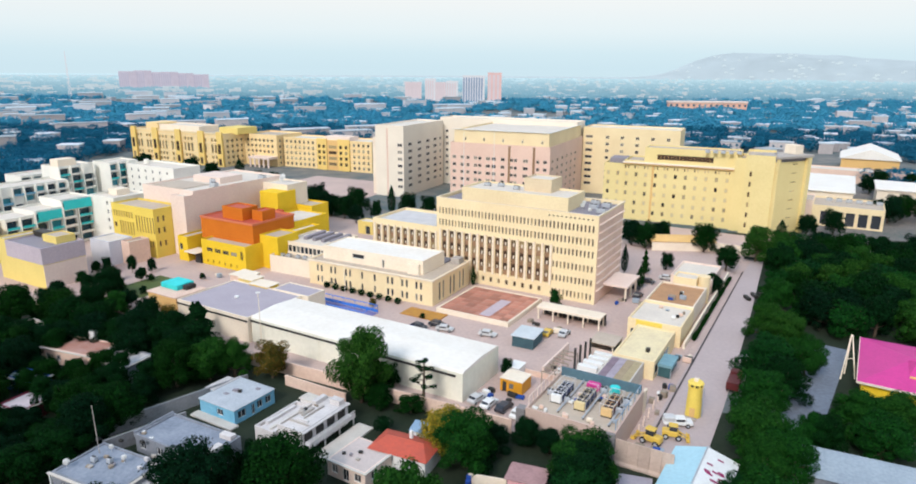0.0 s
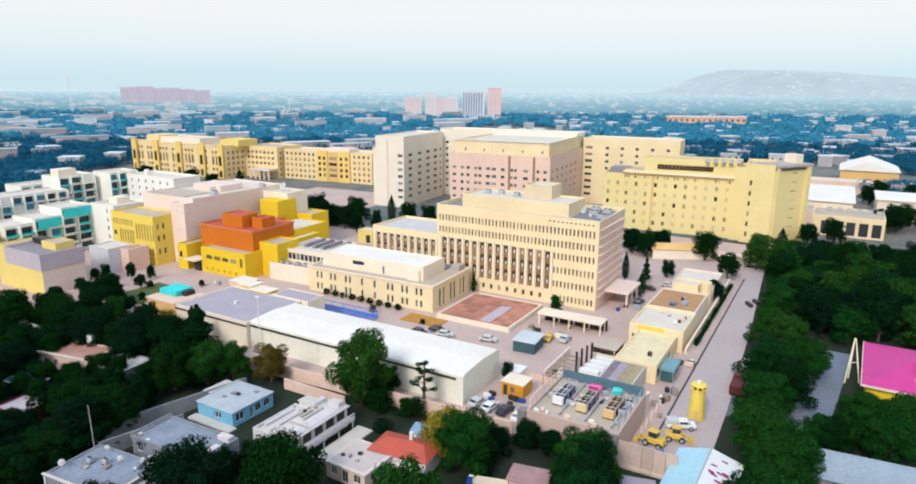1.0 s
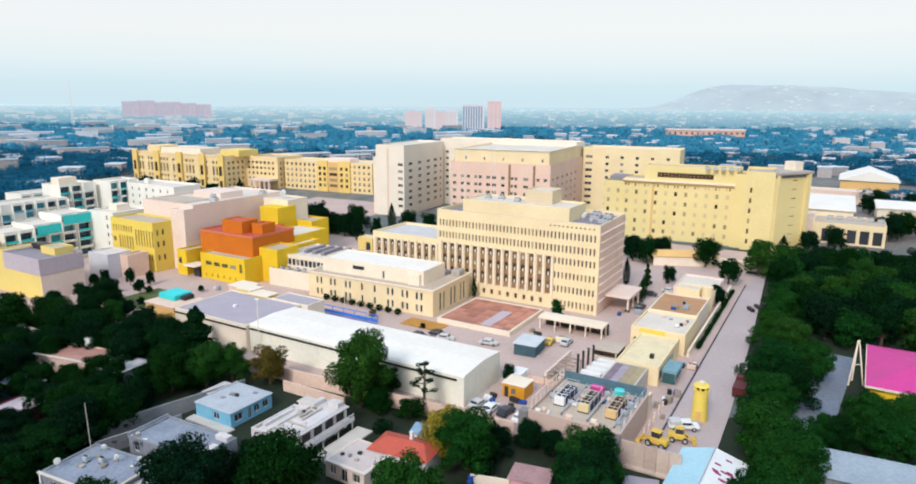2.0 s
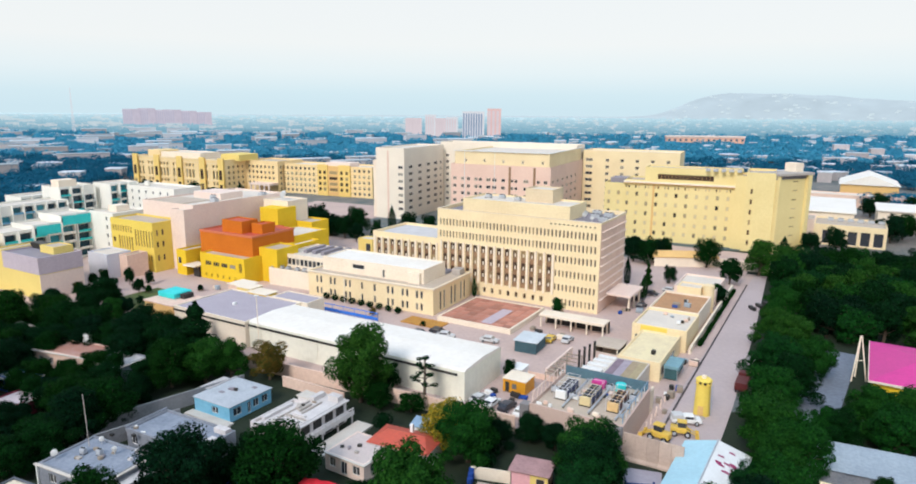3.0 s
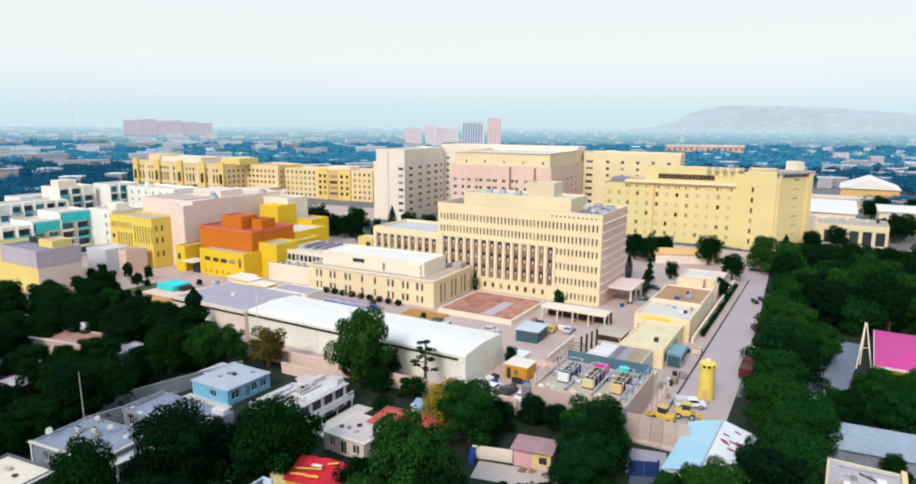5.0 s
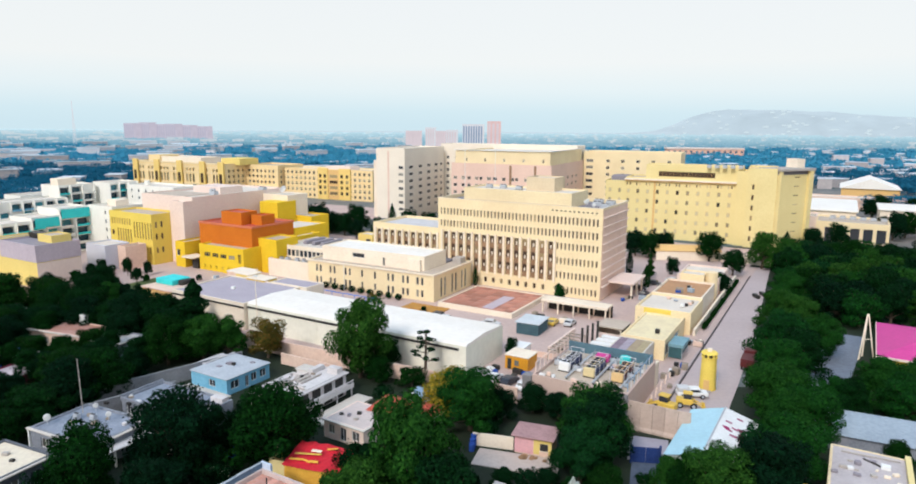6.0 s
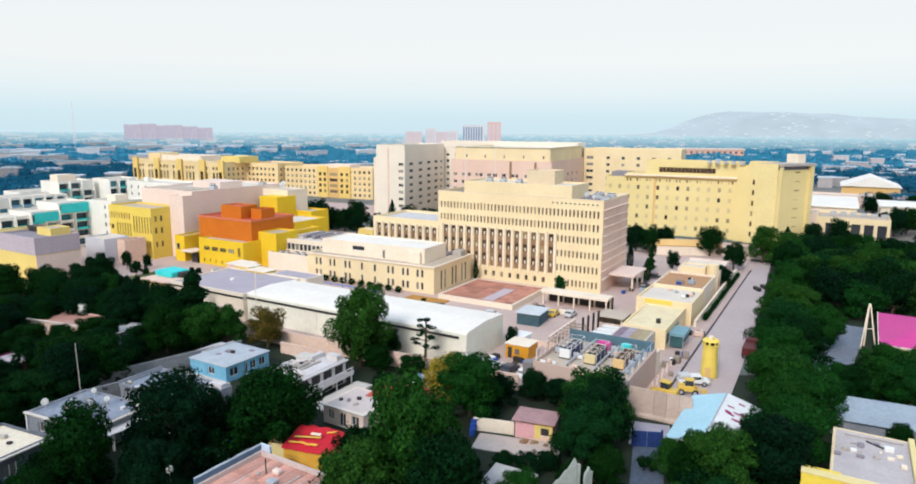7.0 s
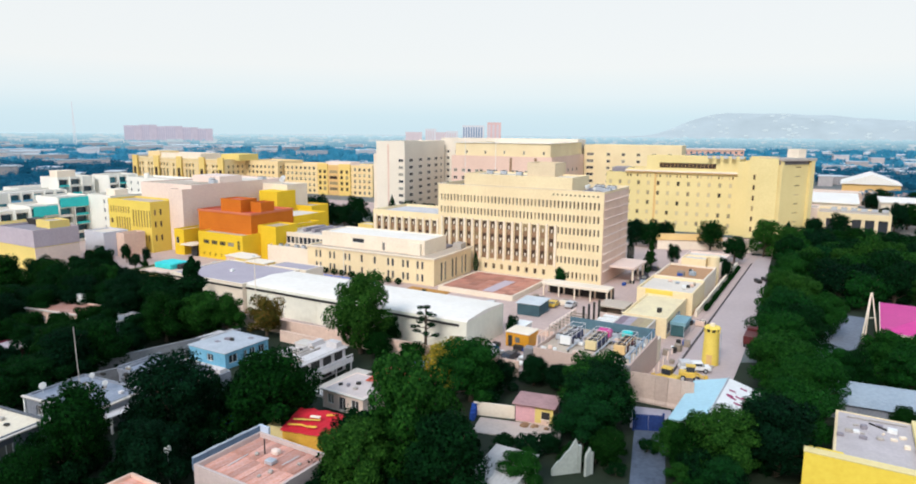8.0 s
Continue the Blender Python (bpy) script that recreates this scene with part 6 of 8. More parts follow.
sheet = mesh_of("roof_sheet", boxes((0.02, 0.94, 0.02, 4.2, 0, 0.04)), ROOF_RUST)
rng = random.Random(2)
for i in range(11):
    for j in range(2):
        part("roof_sheet", sheet, None, RS, m=pose(0.35 + 0.94 * i, 0.4 + 4.2 * j, 3.5 + 0.03 * (i % 2) + 0.01, rng.uniform(-0.3, 0.3), rng.uniform(-0.6, 0.6), 0))
part("wall_blue", boxes((-0.25, -0.003, 0.0, 9.2, 3.3, 4.7)), surface("blue_grey_block_wall", (0.15, 0.23, 0.33), (0.07, 0.12, 0.18), 0.9, 4, contrast=1.0), RS, "blue-grey block parapet")
part("wall_blue", boxes((-0.25, 1.4, 9.203, 9.5, 3.3, 4.8)), surface("blue_white_wall", (0.56, 0.64, 0.74), (0.46, 0.54, 0.64), 0.8, 4), RS, "bluish-white end parapet")
for k in range(5):
    part("coping", bevelled(0.03, (-0.3, 0.05, 1.84 * k + 0.02, 1.84 * k + 1.8, 4.703, 4.78 + 0.05 * (k % 2))), surface("chalky_coping", (0.46, 0.50, 0.54), (0.28, 0.33, 0.38), 0.9, 5) if k == 0 else bpy.data.materials["chalky_coping"], RS, "chalky coping of the blue-grey parapet")
part("roof_box", bevelled(0.05, (5.6, 6.7, 4.6, 5.5, 3.6, 4.05)), STEEL, RS, "grey cooler box")
for x, y, a, L in ((2.6, 2.2, 4, 3.0), (7.4, 5.4, -3, 2.4)):
    part("loose_board", bevelled(0.02, (0, 0.16, 0, L, 0, 0.05)), ROOF_HOUSE, RS, "pale loose board on the rusty sheets", pose(x, y, 3.6, 0, 0, a))
for x, y, r in ((7.6, 3.6, 0.3), (7.2, 2.4, 0.22), (3.4, 5.6, 0.26), (9.0, 6.4, 0.24)):
    part("rubble", bevelled(r * 0.4, (-r, r, -r * 0.8, r * 0.8, 0, r * 1.2)), CONCRETE, RS, "grey rubble on the roof", pose(x, y, 3.57, 0, 0, 40 * x))
part("vent_pipe", tube(bmesh.new(), (4.0, 6.2, 3.5), (4.0, 6.2, 5.4), 0.07), BLACK, RS)
part("roof_sack", bevelled(0.15, (4.6, 5.6, 6.4, 7.2, 3.58, 4.2)), PINKISH_WHITE, RS)
house("plaster_house", pose(-38.5, 56.0, 0, 0, 0, -31), 11, 8.2, 3.5, PINK_STONE, ROOF_RUST, "plastered house with a rust-stained flat roof", {}, 0.4)
lp = thing("street_lamp", pose(-31.8, 66.0, 0), "thin street lamp with a white head", "street lamp")
part("pole", tube(bmesh.new(), (0, 0, 0), (0, 0, 4.6), 0.06, 0.05), STEEL, lp)
part("head", bevelled(0.06, (-0.3, 0.3, -0.25, 0.25, 4.6, 5.3)), WHITE, lp)
# the walls are coloured dark to paint the shade they stand in
house("beige_house", pose(-62.6, 73.8, 0, 0, 0, -24), 9.4, 7.0, 3.3, surface("shade_dark_plaster", (0.13, 0.14, 0.16), (0.08, 0.09, 0.11), 0.4, 3, contrast=0.9), surface("bright_plaster_roof", (0.80, 0.70, 0.54), (0.68, 0.58, 0.45), 0.3, 2), "house with a bright plastered flat roof", {"R": [(1, 2.6, 0.8, 2.4), (4, 5.4, 0.8, 2.4)]}, 0.25, 0.4)
# hut with a pink wall, white wall and blue barrels
HU = house("pink_hut", pose(7.6, 84.2, 0, 0, 0, -20), 5.2, 3.6, 2.6, PINK_STONE, ROOF_TAN, "small pink and yellow hut with a window", {}, 0.05, 0.0)
# window and doorway are dark sheets that paint the shade inside
part("window", boxes((3.6, 4.7, -0.03, -0.003, 0.9, 1.9)), DARK, HU, "dark sheet painted as the shade in the window")
part("window_sill", bevelled(0.02, (3.5, 4.8, -0.16, -0.032, 0.8, 0.9)), CREAM_PALE, HU)
part("doorway", boxes((-0.04, -0.003, 0.5, 1.7, 0.1, 2.1)), DARK, HU, "dark doorway")
part("roof_slab", bevelled(0.04, (-0.4, 5.6, -0.6, 4.0, 2.66, 2.82)), surface("reddish_roof_slab", (0.46, 0.27, 0.26), (0.34, 0.20, 0.20), 0.4, 3), HU, "reddish roof slab")
part("pink_panel", boxes((0.0, 2.65, -0.04, -0.003, 0.2, 2.6)), surface("pink_paint", (0.78, 0.42, 0.44), (0.66, 0.36, 0.38), 0.4, 3), HU, "pink painted front")
part("yellow_panel", boxes((2.7, 3.55, -0.04, -0.003, 0.3, 2.4), (4.75, 5.2, -0.04, -0.003, 0.3, 2.4), (3.55, 4.75, -0.04, -0.003, 1.95, 2.4)), YELLOW_SOFT, HU, "yellow painted front")
single("wall_hut", boxes((0, 5.8, 0, 0.25, -0.1, 1.9)), CREAM_PALE, pose(1.9, 86.2, 0, 0, 0, -15), "cream garden wall beside the hut", "wall", kind="structure")
single("terrace_hut", boxes((0, 11.4, 0, 4.6, -0.1, 0.12)), surface("dusty_pink_paving", (0.62, 0.52, 0.46), (0.46, 0.37, 0.32), 0.3, 2.5, contrast=0.9), pose(1.5, 80.8, 0, 0, 0, -17), "pale paved strip before the hut", "paving", kind="structure")
rng = random.Random(21)
for k in range(9):
    u = rng.uniform(0.4, 4.6)
    db = thing("debris_heap", pose(7.6 + 0.94 * u, 83.4 - 0.36 * u - rng.uniform(0, 0.7), 0.12, 0, 0, rng.uniform(0, 180)), "brown earth and rubble lying before the hut", "rubble", "rubble by the hut")
    r = rng.uniform(0.25, 0.55)
    bm = bmesh.new()
    bmesh.ops.create_icosphere(bm, subdivisions=2, radius=r)
    for v in bm.verts:
        v.co *= 1 + 0.35 * noise.noise(v.co * 3 + Vector((k, 0, 0)))
        v.co.z = max(0.0, v.co.z * 0.7)
    part("heap", bm, BROWN_PANEL, db)
for k in range(3):
    bb = thing("blue_barrel", pose(1.7 + 0.15 * k, 84.5 + 0.8 * k, 0.0), "blue plastic barrel by the garden wall", "barrel", "blue barrels")
    part("drum", tube(bmesh.new(), (0, 0, 0), (0, 0, 1.1 + 0.3 * k), 0.4, n=12), BLUE_DEEP, bb)
# grey pitched roofs close below
for x, y, rz, w, d, lab in ((0.4, 64.5, -30, 5.4, 7.5, "pale grey shed with ribbed tin roof"),):
    sh = thing("tin_shed", pose(x, y, 0, 0, 0, rz), lab, "shed", "tin sheds")
    part("wall", boxes((0.2, w - 0.2, 0.2, d - 0.2, 0, 2.4)), CONCRETE_PALE, sh)
    bm = bmesh.new()
    nr = int(w / 0.25)
    for k in range(nr):
        x0, x1 = w * k / nr, w * (k + 1) / nr
        quad(bm, (x0, 0, 2.45 + 0.06 * (k % 2)), (x1, 0, 2.45 + 0.06 * ((k + 1) % 2)), (x1, d, 3.3 + 0.06 * ((k + 1) % 2)), (x0, d, 3.3 + 0.06 * (k % 2)))
    bmesh.ops.remove_doubles(bm, verts=bm.verts[:], dist=0.001)
    bmesh.ops.solidify(bm, geom=bm.faces[:], thickness=0.04)
    part("roof", bm, surface("ribbed_grey_tin_" + str(w)[0], (0.48, 0.46, 0.44), (0.38, 0.36, 0.35), 0.4, 3, rough=0.6), sh)
# broken garden walls with sloping tops, beside the shed
RUIN = surface("greenish_weathered_render", (0.42, 0.45, 0.41), (0.28, 0.31, 0.28), 0.5, 3, contrast=0.9)
for x, y, rz, side in ((10.5, 69.8, 14, ((0, 0.8), (0.7, 1.7), (1.0, 1.7), (1.7, 2.7), (2.1, 2.9), (2.9, 4.2), (3.1, 3.7), (3.2, 0))), (14.3, 69.6, 40, ((0, 2.4), (0.3, 3.0), (0.4, 2.8), (0.7, 3.4), (0.85, 3.0), (0.9, 0)))):
    rw = thing("broken_wall", pose(x, y, 0, 0, 0, rz), "pale greenish broken wall with a jagged sloping top", "wall", "broken garden walls")
    bm = bmesh.new()
    ring = [(0, 0)] + list(side)
    fa = [bm.verts.new((u, -0.14, v)) for u, v in ring]
    fb = [bm.verts.new((u, 0.14, v)) for u, v in ring]
    bm.faces.new(fa)
    bm.faces.new(fb[::-1])
    for i in range(len(ring)):
        j = (i + 1) % len(ring)
        bm.faces.new((fa[j], fa[i], fb[i], fb[j]))
    part("wall", bm, RUIN, rw)
    part("end_pier", bevelled(0.03, (side[-1][0] + 0.01, side[-1][0] + 0.4, -0.2, 0.2, 0, side[-2][1] - 0.3)), RUIN, rw)
GATE_NAVY = surface("navy_steel_paint", (0.022, 0.055, 0.20), (0.012, 0.03, 0.12), 0.4, 3)
single("forecourt_gate", boxes((0, 5.4, 0, 7.4, -0.1, 0.045)), surface("lilac_grey_paving", (0.42, 0.39, 0.44), (0.30, 0.28, 0.33), 0.3, 2, contrast=0.9), pose(22.8, 82.4, 0, 0, 0, -17), "lilac-grey paving behind the blue gate", "paving", kind="structure")
GT = thing("blue_gate", pose(23.2, 81.6, 0, 0, 0, -8) @ Matrix.Diagonal((0.84, 1, 1, 1)), "blue steel double gate across the lane", "gate")
for k in range(2):
    lf = part("leaf", boxes((2.1 * k + 0.02, 2.1 * k + 2.06, 0, 0.08, 0.1, 2.3)), GATE_NAVY, GT)
    for j in range(4):
        part("rib", boxes((2.1 * k + 0.2 + 0.5 * j, 2.1 * k + 0.28 + 0.5 * j, -0.05, -0.003, 0.15, 2.25)), GATE_NAVY, lf)
part("gate_post", boxes((-0.3, -0.02, -0.1, 0.2, 0, 2.6), (4.2, 4.5, -0.1, 0.2, 0, 2.6)), GATE_NAVY, GT)
# pale blue roofed hall with a painted gable
ROOF_MARK = surface("burgundy_paint", (0.36, 0.04, 0.13), (0.26, 0.03, 0.10), 0.6, 4)
LB = thing("blue_roof_hall", pose(26.6, 78.8, 0, 0, 0, -31.5), "hall with a pale blue pitched tin roof", "hall")
part("wall", boxes((0.3, 8.9, 0.3, 16.0, 0, 2.6)), WHITE, LB)
bm = bmesh.new()
for k in range(18):
    y0, y1 = 16.5 * k / 18, 16.5 * (k + 1) / 18
    quad(bm, (-0.2, y0, 2.6), (4.6, y0, 4.0), (4.6, y1, 4.0), (-0.2, y1, 2.6))
bmesh.ops.remove_doubles(bm, verts=bm.verts[:], dist=0.001)
bmesh.ops.solidify(bm, geom=bm.faces[:], thickness=0.08)
part("roof", bm, SKY_TIN, LB, "pale blue roof slope")
bm = bmesh.new()
quad(bm, (4.6, 0, 4.0), (9.4, 0, 2.6), (9.4, 16.5, 2.6), (4.6, 16.5, 4.0))
bmesh.ops.remove_doubles(bm, verts=bm.verts[:], dist=0.001)
bmesh.ops.solidify(bm, geom=bm.faces[:], thickness=0.08)
part("roof", bm, WHITE, LB, "white roof slope")
rng = random.Random(9)
for k in range(16):
    x = rng.uniform(5.4, 8.4)
    y = rng.uniform(8.5, 15)
    part("roof_mark", boxes((-0.45, 0.45, -0.18, 0.18, 0, 0.05)), ROOF_MARK, LB, "dark pink mark on the roof", pose(x, y, 4.0 - (x - 4.6) * 0.2917 + 0.03, 0, 16.3, rng.uniform(-8, 8)))
part("ridge", tube(bmesh.new(), (4.6, 0, 4.05), (4.6, 16.5, 4.05), 0.12, n=6), STEEL, LB)
# magenta roofed building
MB = thing("magenta_roof_building", pose(75.2, 112.5, 0, 0, 0, -32), "yellow building under a wide magenta tin roof", "building")
part("wall", boxes((0.8, 27, 0.8, 24, 0, 4.2)), YELLOW, MB)
bm = bmesh.new()
z0, z1 = 4.2, 6.4
a = [bm.verts.new(p) for p in ((0, 0, z0), (28, 0, z0), (28, 25, z0), (0, 25, z0), (9, 12, z1), (20, 12, z1))]
for q in ((0, 1, 5, 4), (1, 2, 5), (2, 3, 4, 5), (3, 0, 4), (3, 2, 1, 0)):
    bm.faces.new([a[i] for i in q])
part("roof", bm, MAGENTA, MB, "wide magenta hipped roof")
part("fascia", boxes((-0.12, -0.003, -0.1, 25, 3.9, 4.3), (-0.1, 28, -0.12, -0.003, 3.9, 4.3)), CREAM_PALE, MB)
bm = bmesh.new()
a = [bm.verts.new(p) for p in ((8, 5, 4.9), (15, 5, 4.9), (15, 11, 6.2), (8, 11, 6.2), (9.5, 9, 7.2), (13.5, 9, 7.2))]
for q in ((0, 1, 5, 4), (1, 2, 5), (2, 3, 4, 5), (3, 0, 4), (3, 2, 1, 0)):
    bm.faces.new([a[i] for i in q])
part("dormer", bm, MAGENTA, MB, "raised magenta dormer")
part("dormer_face", boxes((8.3, 14.7, 4.7, 4.99, 4.4, 5.4)), OCHRE, MB)
PF = thing("pole_frame", pose(80.8, 125.0, 0, 0, 0, -20), "leaning frame of pale timber poles", "frame")
for x0, x1 in ((-1.6, 0.0), (1.2, 0.2), (-0.4, 0.05)):
    part("pole", tube(bmesh.new(), (x0, -5.0 * abs(x0) / 2, 0), (x1, 0, 8.4), 0.16, 0.11), CREAM_PALE, PF)
part("crossbar", tube(bmesh.new(), (-0.9, -1.7, 3.6), (0.7, -0.9, 3.6), 0.08), CREAM_PALE, PF)
# grey tin roof, grey flat roof and yellow front at the lane
MR = thing("grey_tin_building", pose(50.3, 86.6, 0, 0, 0, -25.5), "low building with a long grey-blue tin roof", "building")
part("wall", boxes((0.3, 27, 0.3, 7.4, 0, 2.3)), HOUSE_WHITE, MR)
bm = bmesh.new()
nr = 60
for k in range(nr):
    x0, x1 = 27.5 * k / nr, 27.5 * (k + 1) / nr
    quad(bm, (x0, -0.2, 2.35 + 0.05 * (k % 2)), (x1, -0.2, 2.35 + 0.05 * ((k + 1) % 2)), (x1, 7.8, 3.1 + 0.05 * ((k + 1) % 2)), (x0, 7.8, 3.1 + 0.05 * (k % 2)))
bmesh.ops.remove_doubles(bm, verts=bm.verts[:], dist=0.001)
bmesh.ops.solidify(bm, geom=bm.faces[:], thickness=0.05)
part("roof", bm, GREY_TIN, MR, "long grey-blue tin roof")
CB = thing("grey_roof_building", pose(41.2, 67.4, 0, 0, 0, -31), "flat-roofed building with a grey gravel roof and cream parapet", "building")
block(CB, 0, 8.6, 0, 13.6, 0, 4.2, CREAM, surface("dusty_lilac_roof", (0.56, 0.50, 0.49), (0.42, 0.37, 0.37), 0.4, 3, contrast=0.8), {"R": [(2, 3.4, 1, 2.4)]}, parapet=0.06)
part("parapet", boxes((8.0, 8.6, 0.0, 13.6, 4.263, 4.75)), YELLOW_PALE, CB, "pale yellow side parapet")
for x, y, a, w, h in ((2.2, 9.6, 20, 0.3, 0.2), (2.9, 7.4, -10, 0.25, 0.2), (6.0, 7.2, 5, 0.35, 0.3), (5.0, 8.4, 60, 0.2, 0.25), (6.9, 8.2, 30, 0.35, 0.35)):
    part("roof_clutter", bevelled(0.04, (-w, w, -w * 0.6, w * 0.6, 0, h)), CONCRETE if x < 4 else CREAM_PALE, CB, "small clutter on the roof", pose(x, y, 4.2, 0, 0, a))
part("roof_pipe", tube(bmesh.new(), (3.6, 11.0, 4.3), (5.4, 9.8, 4.3), 0.12, n=7), DARK, CB, "dark length of pipe")
part("pipe", tube(bmesh.new(), (1.2, 11.8, 4.35), (7.5, 12.2, 4.35), 0.1), CONCRETE, CB)
part("roof_box", bevelled(0.04, (5.4, 6.4, 9.2, 10.0, 4.2, 4.7)), WHITE, CB)
part("roof_box", bevelled(0.04, (6.9, 7.5, 5.3, 5.9, 4.2, 4.6)), CREAM_PALE, CB)
part("roof_box", bevelled(0.04, (4.2, 5.0, 10.4, 10.8, 4.2, 4.5)), ROOF_GREY, CB)
YF = thing("yellow_front_building", pose(37.4, 66.2, 0, 0, 0, -31), "building with a bright yellow front wall", "building")
part("wall", boxes((0, 10, -1.2, -0.02, 0, 5.6), (0, 3.7, 0, 3.0, 0, 4.6)), surface("bright_lemon_render", (0.90, 0.68, 0.09), (0.84, 0.60, 0.07), 0.12, 2.0), YF)
part("coping", boxes((-0.08, 10.1, -1.28, 0.04, 5.603, 5.72)), YELLOW_PALE, YF, "pale yellow coping")


# older houses among the western trees
for x, y, rz, L, D, H, wm, rm, lab in (
        (-87.5, 128.0, -20, 14, 7, 3.2, PINK_STONE, ROOF_RUST, "reddish-roofed house among trees"),
        (-72.6, 122.0, -25, 8, 7, 3.0, HOUSE_WHITE, ROOF_HOUSE, "house with a pale flat roof among trees"),
        (-102.2, 139.4, -30, 8, 6, 3.0, CONCRETE, ROOF_TAN, "brownish house among trees"),
        (-77.0, 93.5, -25, 5, 4, 2.8, HOUSE_WHITE, ROOF_CEMENT, "low pale house in dense trees"),
        (-80.8, 104.6, -25, 6, 8, 2.6, surface("dark_red_brick_wall", (0.24, 0.03, 0.05), (0.17, 0.02, 0.04), 0.6, 4), surface("pale_pink_roof", (0.62, 0.52, 0.53), (0.46, 0.40, 0.42), 0.4, 3, contrast=0.8), "dark red house with a pale pink roof in dense trees"),
        (-87.2, 115.9, -25, 8, 4, 2.6, BLUE_DEEP, GREY_TIN, "deep blue shed with a grey roof in dense trees")):
    house("garden_house", pose(x, y, 0, 0, 0, rz), L, D, H, wm, rm, lab, {"F": [(1.2, 2.6, 0.9, 2.2), (4.2, 5.4, 0.9, 2.2)] if L > 5 else [(1.2, 2.6, 0.9, 2.2)]}, 0.2, 0.3)
tk = thing("water_tank", pose(-78.6, 132.4, 3.2), "round white roof water tank", "water tank")
part("tank", tube(bmesh.new(), (0, 0, 0), (0, 0, 2.0), 0.9, n=14), WHITE, tk)
KI = thing("kiosk_building", spot(-152, 100), "low orange and pink kiosk with a turquoise roof", "kiosk")
part("wall", boxes((0, 11, 0, 9, 0, 3.4)), OCHRE, KI)
part("roof", bevelled(0.1, (-0.3, 11.3, -0.3, 9.3, 3.403, 3.8)), PINK_STONE, KI)
part("roof_tarp", bevelled(0.15, (0.5, 7, 3.5, 9.0, 3.8, 5.2)), TEAL, KI, "turquoise tarpaulin")
part("roof_box", bevelled(0.1, (7.4, 9.0, 5, 8, 3.8, 5.0)), DARK, KI)
for e, v, w, d, h, m, lab in ((-138, 113.5, 6, 5, 7.5, PINK_STONE, "pinkish roof plant house"), (-133, 112.0, 5, 4, 7.8, YELLOW_SOFT, "yellow roof plant house"), (-128, 111.0, 6.5, 4, 7.4, YELLOW, "yellow roof plant house")):
    ph = thing("plant_house", spot(e, v + 1.5), lab, "plant house", "plant houses")
    part("wall", bevelled(0.06, (0, w, 0, d, 0, h - 1.2)), m, ph)
    part("roof", bevelled(0.05, (-0.2, w + 0.2, -0.2, d + 0.2, h - 1.197, h - 0.95)), CREAM_PALE, ph)

GARDEN_WALL = surface("weathered_grey_plaster", (0.29, 0.29, 0.30), (0.19, 0.19, 0.20), 0.3, 3, contrast=0.7)
# perimeter walls of the gardens
for nm, x0, y0, x1, y1, h, m, lab in (("wall_garden", -60.5, 97.0, -40.6, 117.0, 2.6, GARDEN_WALL, "tall grey garden wall"), ("wall_garden_low", -56.5, 93.5, -47.0, 103.0, 2.4, GARDEN_WALL, "weathered garden wall"),
                                      ("wall_perimeter", -56.0, 133.5, 9.5, 100.5, 2.6, PINK_STONE, "long pinkish perimeter wall below the warehouse"), ("wall_perimeter_west", -110.0, 160.5, -69.5, 140.2, 2.6, CREAM_PALE, "cream perimeter wall among the trees"),
                                      ("wall_inner", -33.5, 118.0, -20.5, 110.5, 2.0, PINK_STONE, "low pinkish inner wall")):
    dx, dy = x1 - x0, y1 - y0
    ln = math.hypot(dx, dy)
    single(nm, boxes((0, ln, -0.15, 0.15, -0.1, h), (0, ln, -0.2, 0.2, h, h + 0.12)), m, pose(x0, y0, 0, 0, 0, math.degrees(math.atan2(dy, dx))), lab, "wall", kind="structure")
# lamp mast between the store and the garden wall
LM = thing("light_mast", pose(-43.6, 136.5, 0), "thin pale lamp mast beside the warehouse wall", "lamp mast")
part("pole", tube(bmesh.new(), (0, 0, 0), (0, 0, 12.5), 0.13, 0.07), CREAM_PALE, LM)
part("head", bevelled(0.05, (-0.5, 0.5, -0.15, 0.15, 12.5, 12.8)), WHITE, LM)
single("wall_garden_front", boxes((0, 11.4, -0.12, 0.12, -0.1, 1.25), (0, 11.4, -0.17, 0.17, 1.25, 1.34)), CREAM_PALE, pose(-39.8, 82.3, 0, 0, 0, -25.5), "low cream garden wall between the trees", "wall", kind="structure")
TP = thing("covered_heap", pose(-31.4, 83.4, 0, 0, 0, -20), "heap under a blue tarpaulin in the garden", "heap")
bm = bmesh.new()
for i in range(8):
    for j in range(6):
        quad(bm, *[(-1.5 + 3.0 * x / 8, -1.0 + 2.0 * y / 6, 0.95 * (1 - abs(x / 4 - 1) ** 3) * (1 - abs(y / 3 - 1) ** 3) + 0.1 * noise.noise(Vector((x * 0.8, y * 0.8, 7))) + 0.05) for x, y in ((i, j), (i + 1, j), (i + 1, j + 1), (i, j + 1))])
bmesh.ops.remove_doubles(bm, verts=bm.verts[:], dist=0.001)
part("tarpaulin", bm, BLUE_DEEP, TP)
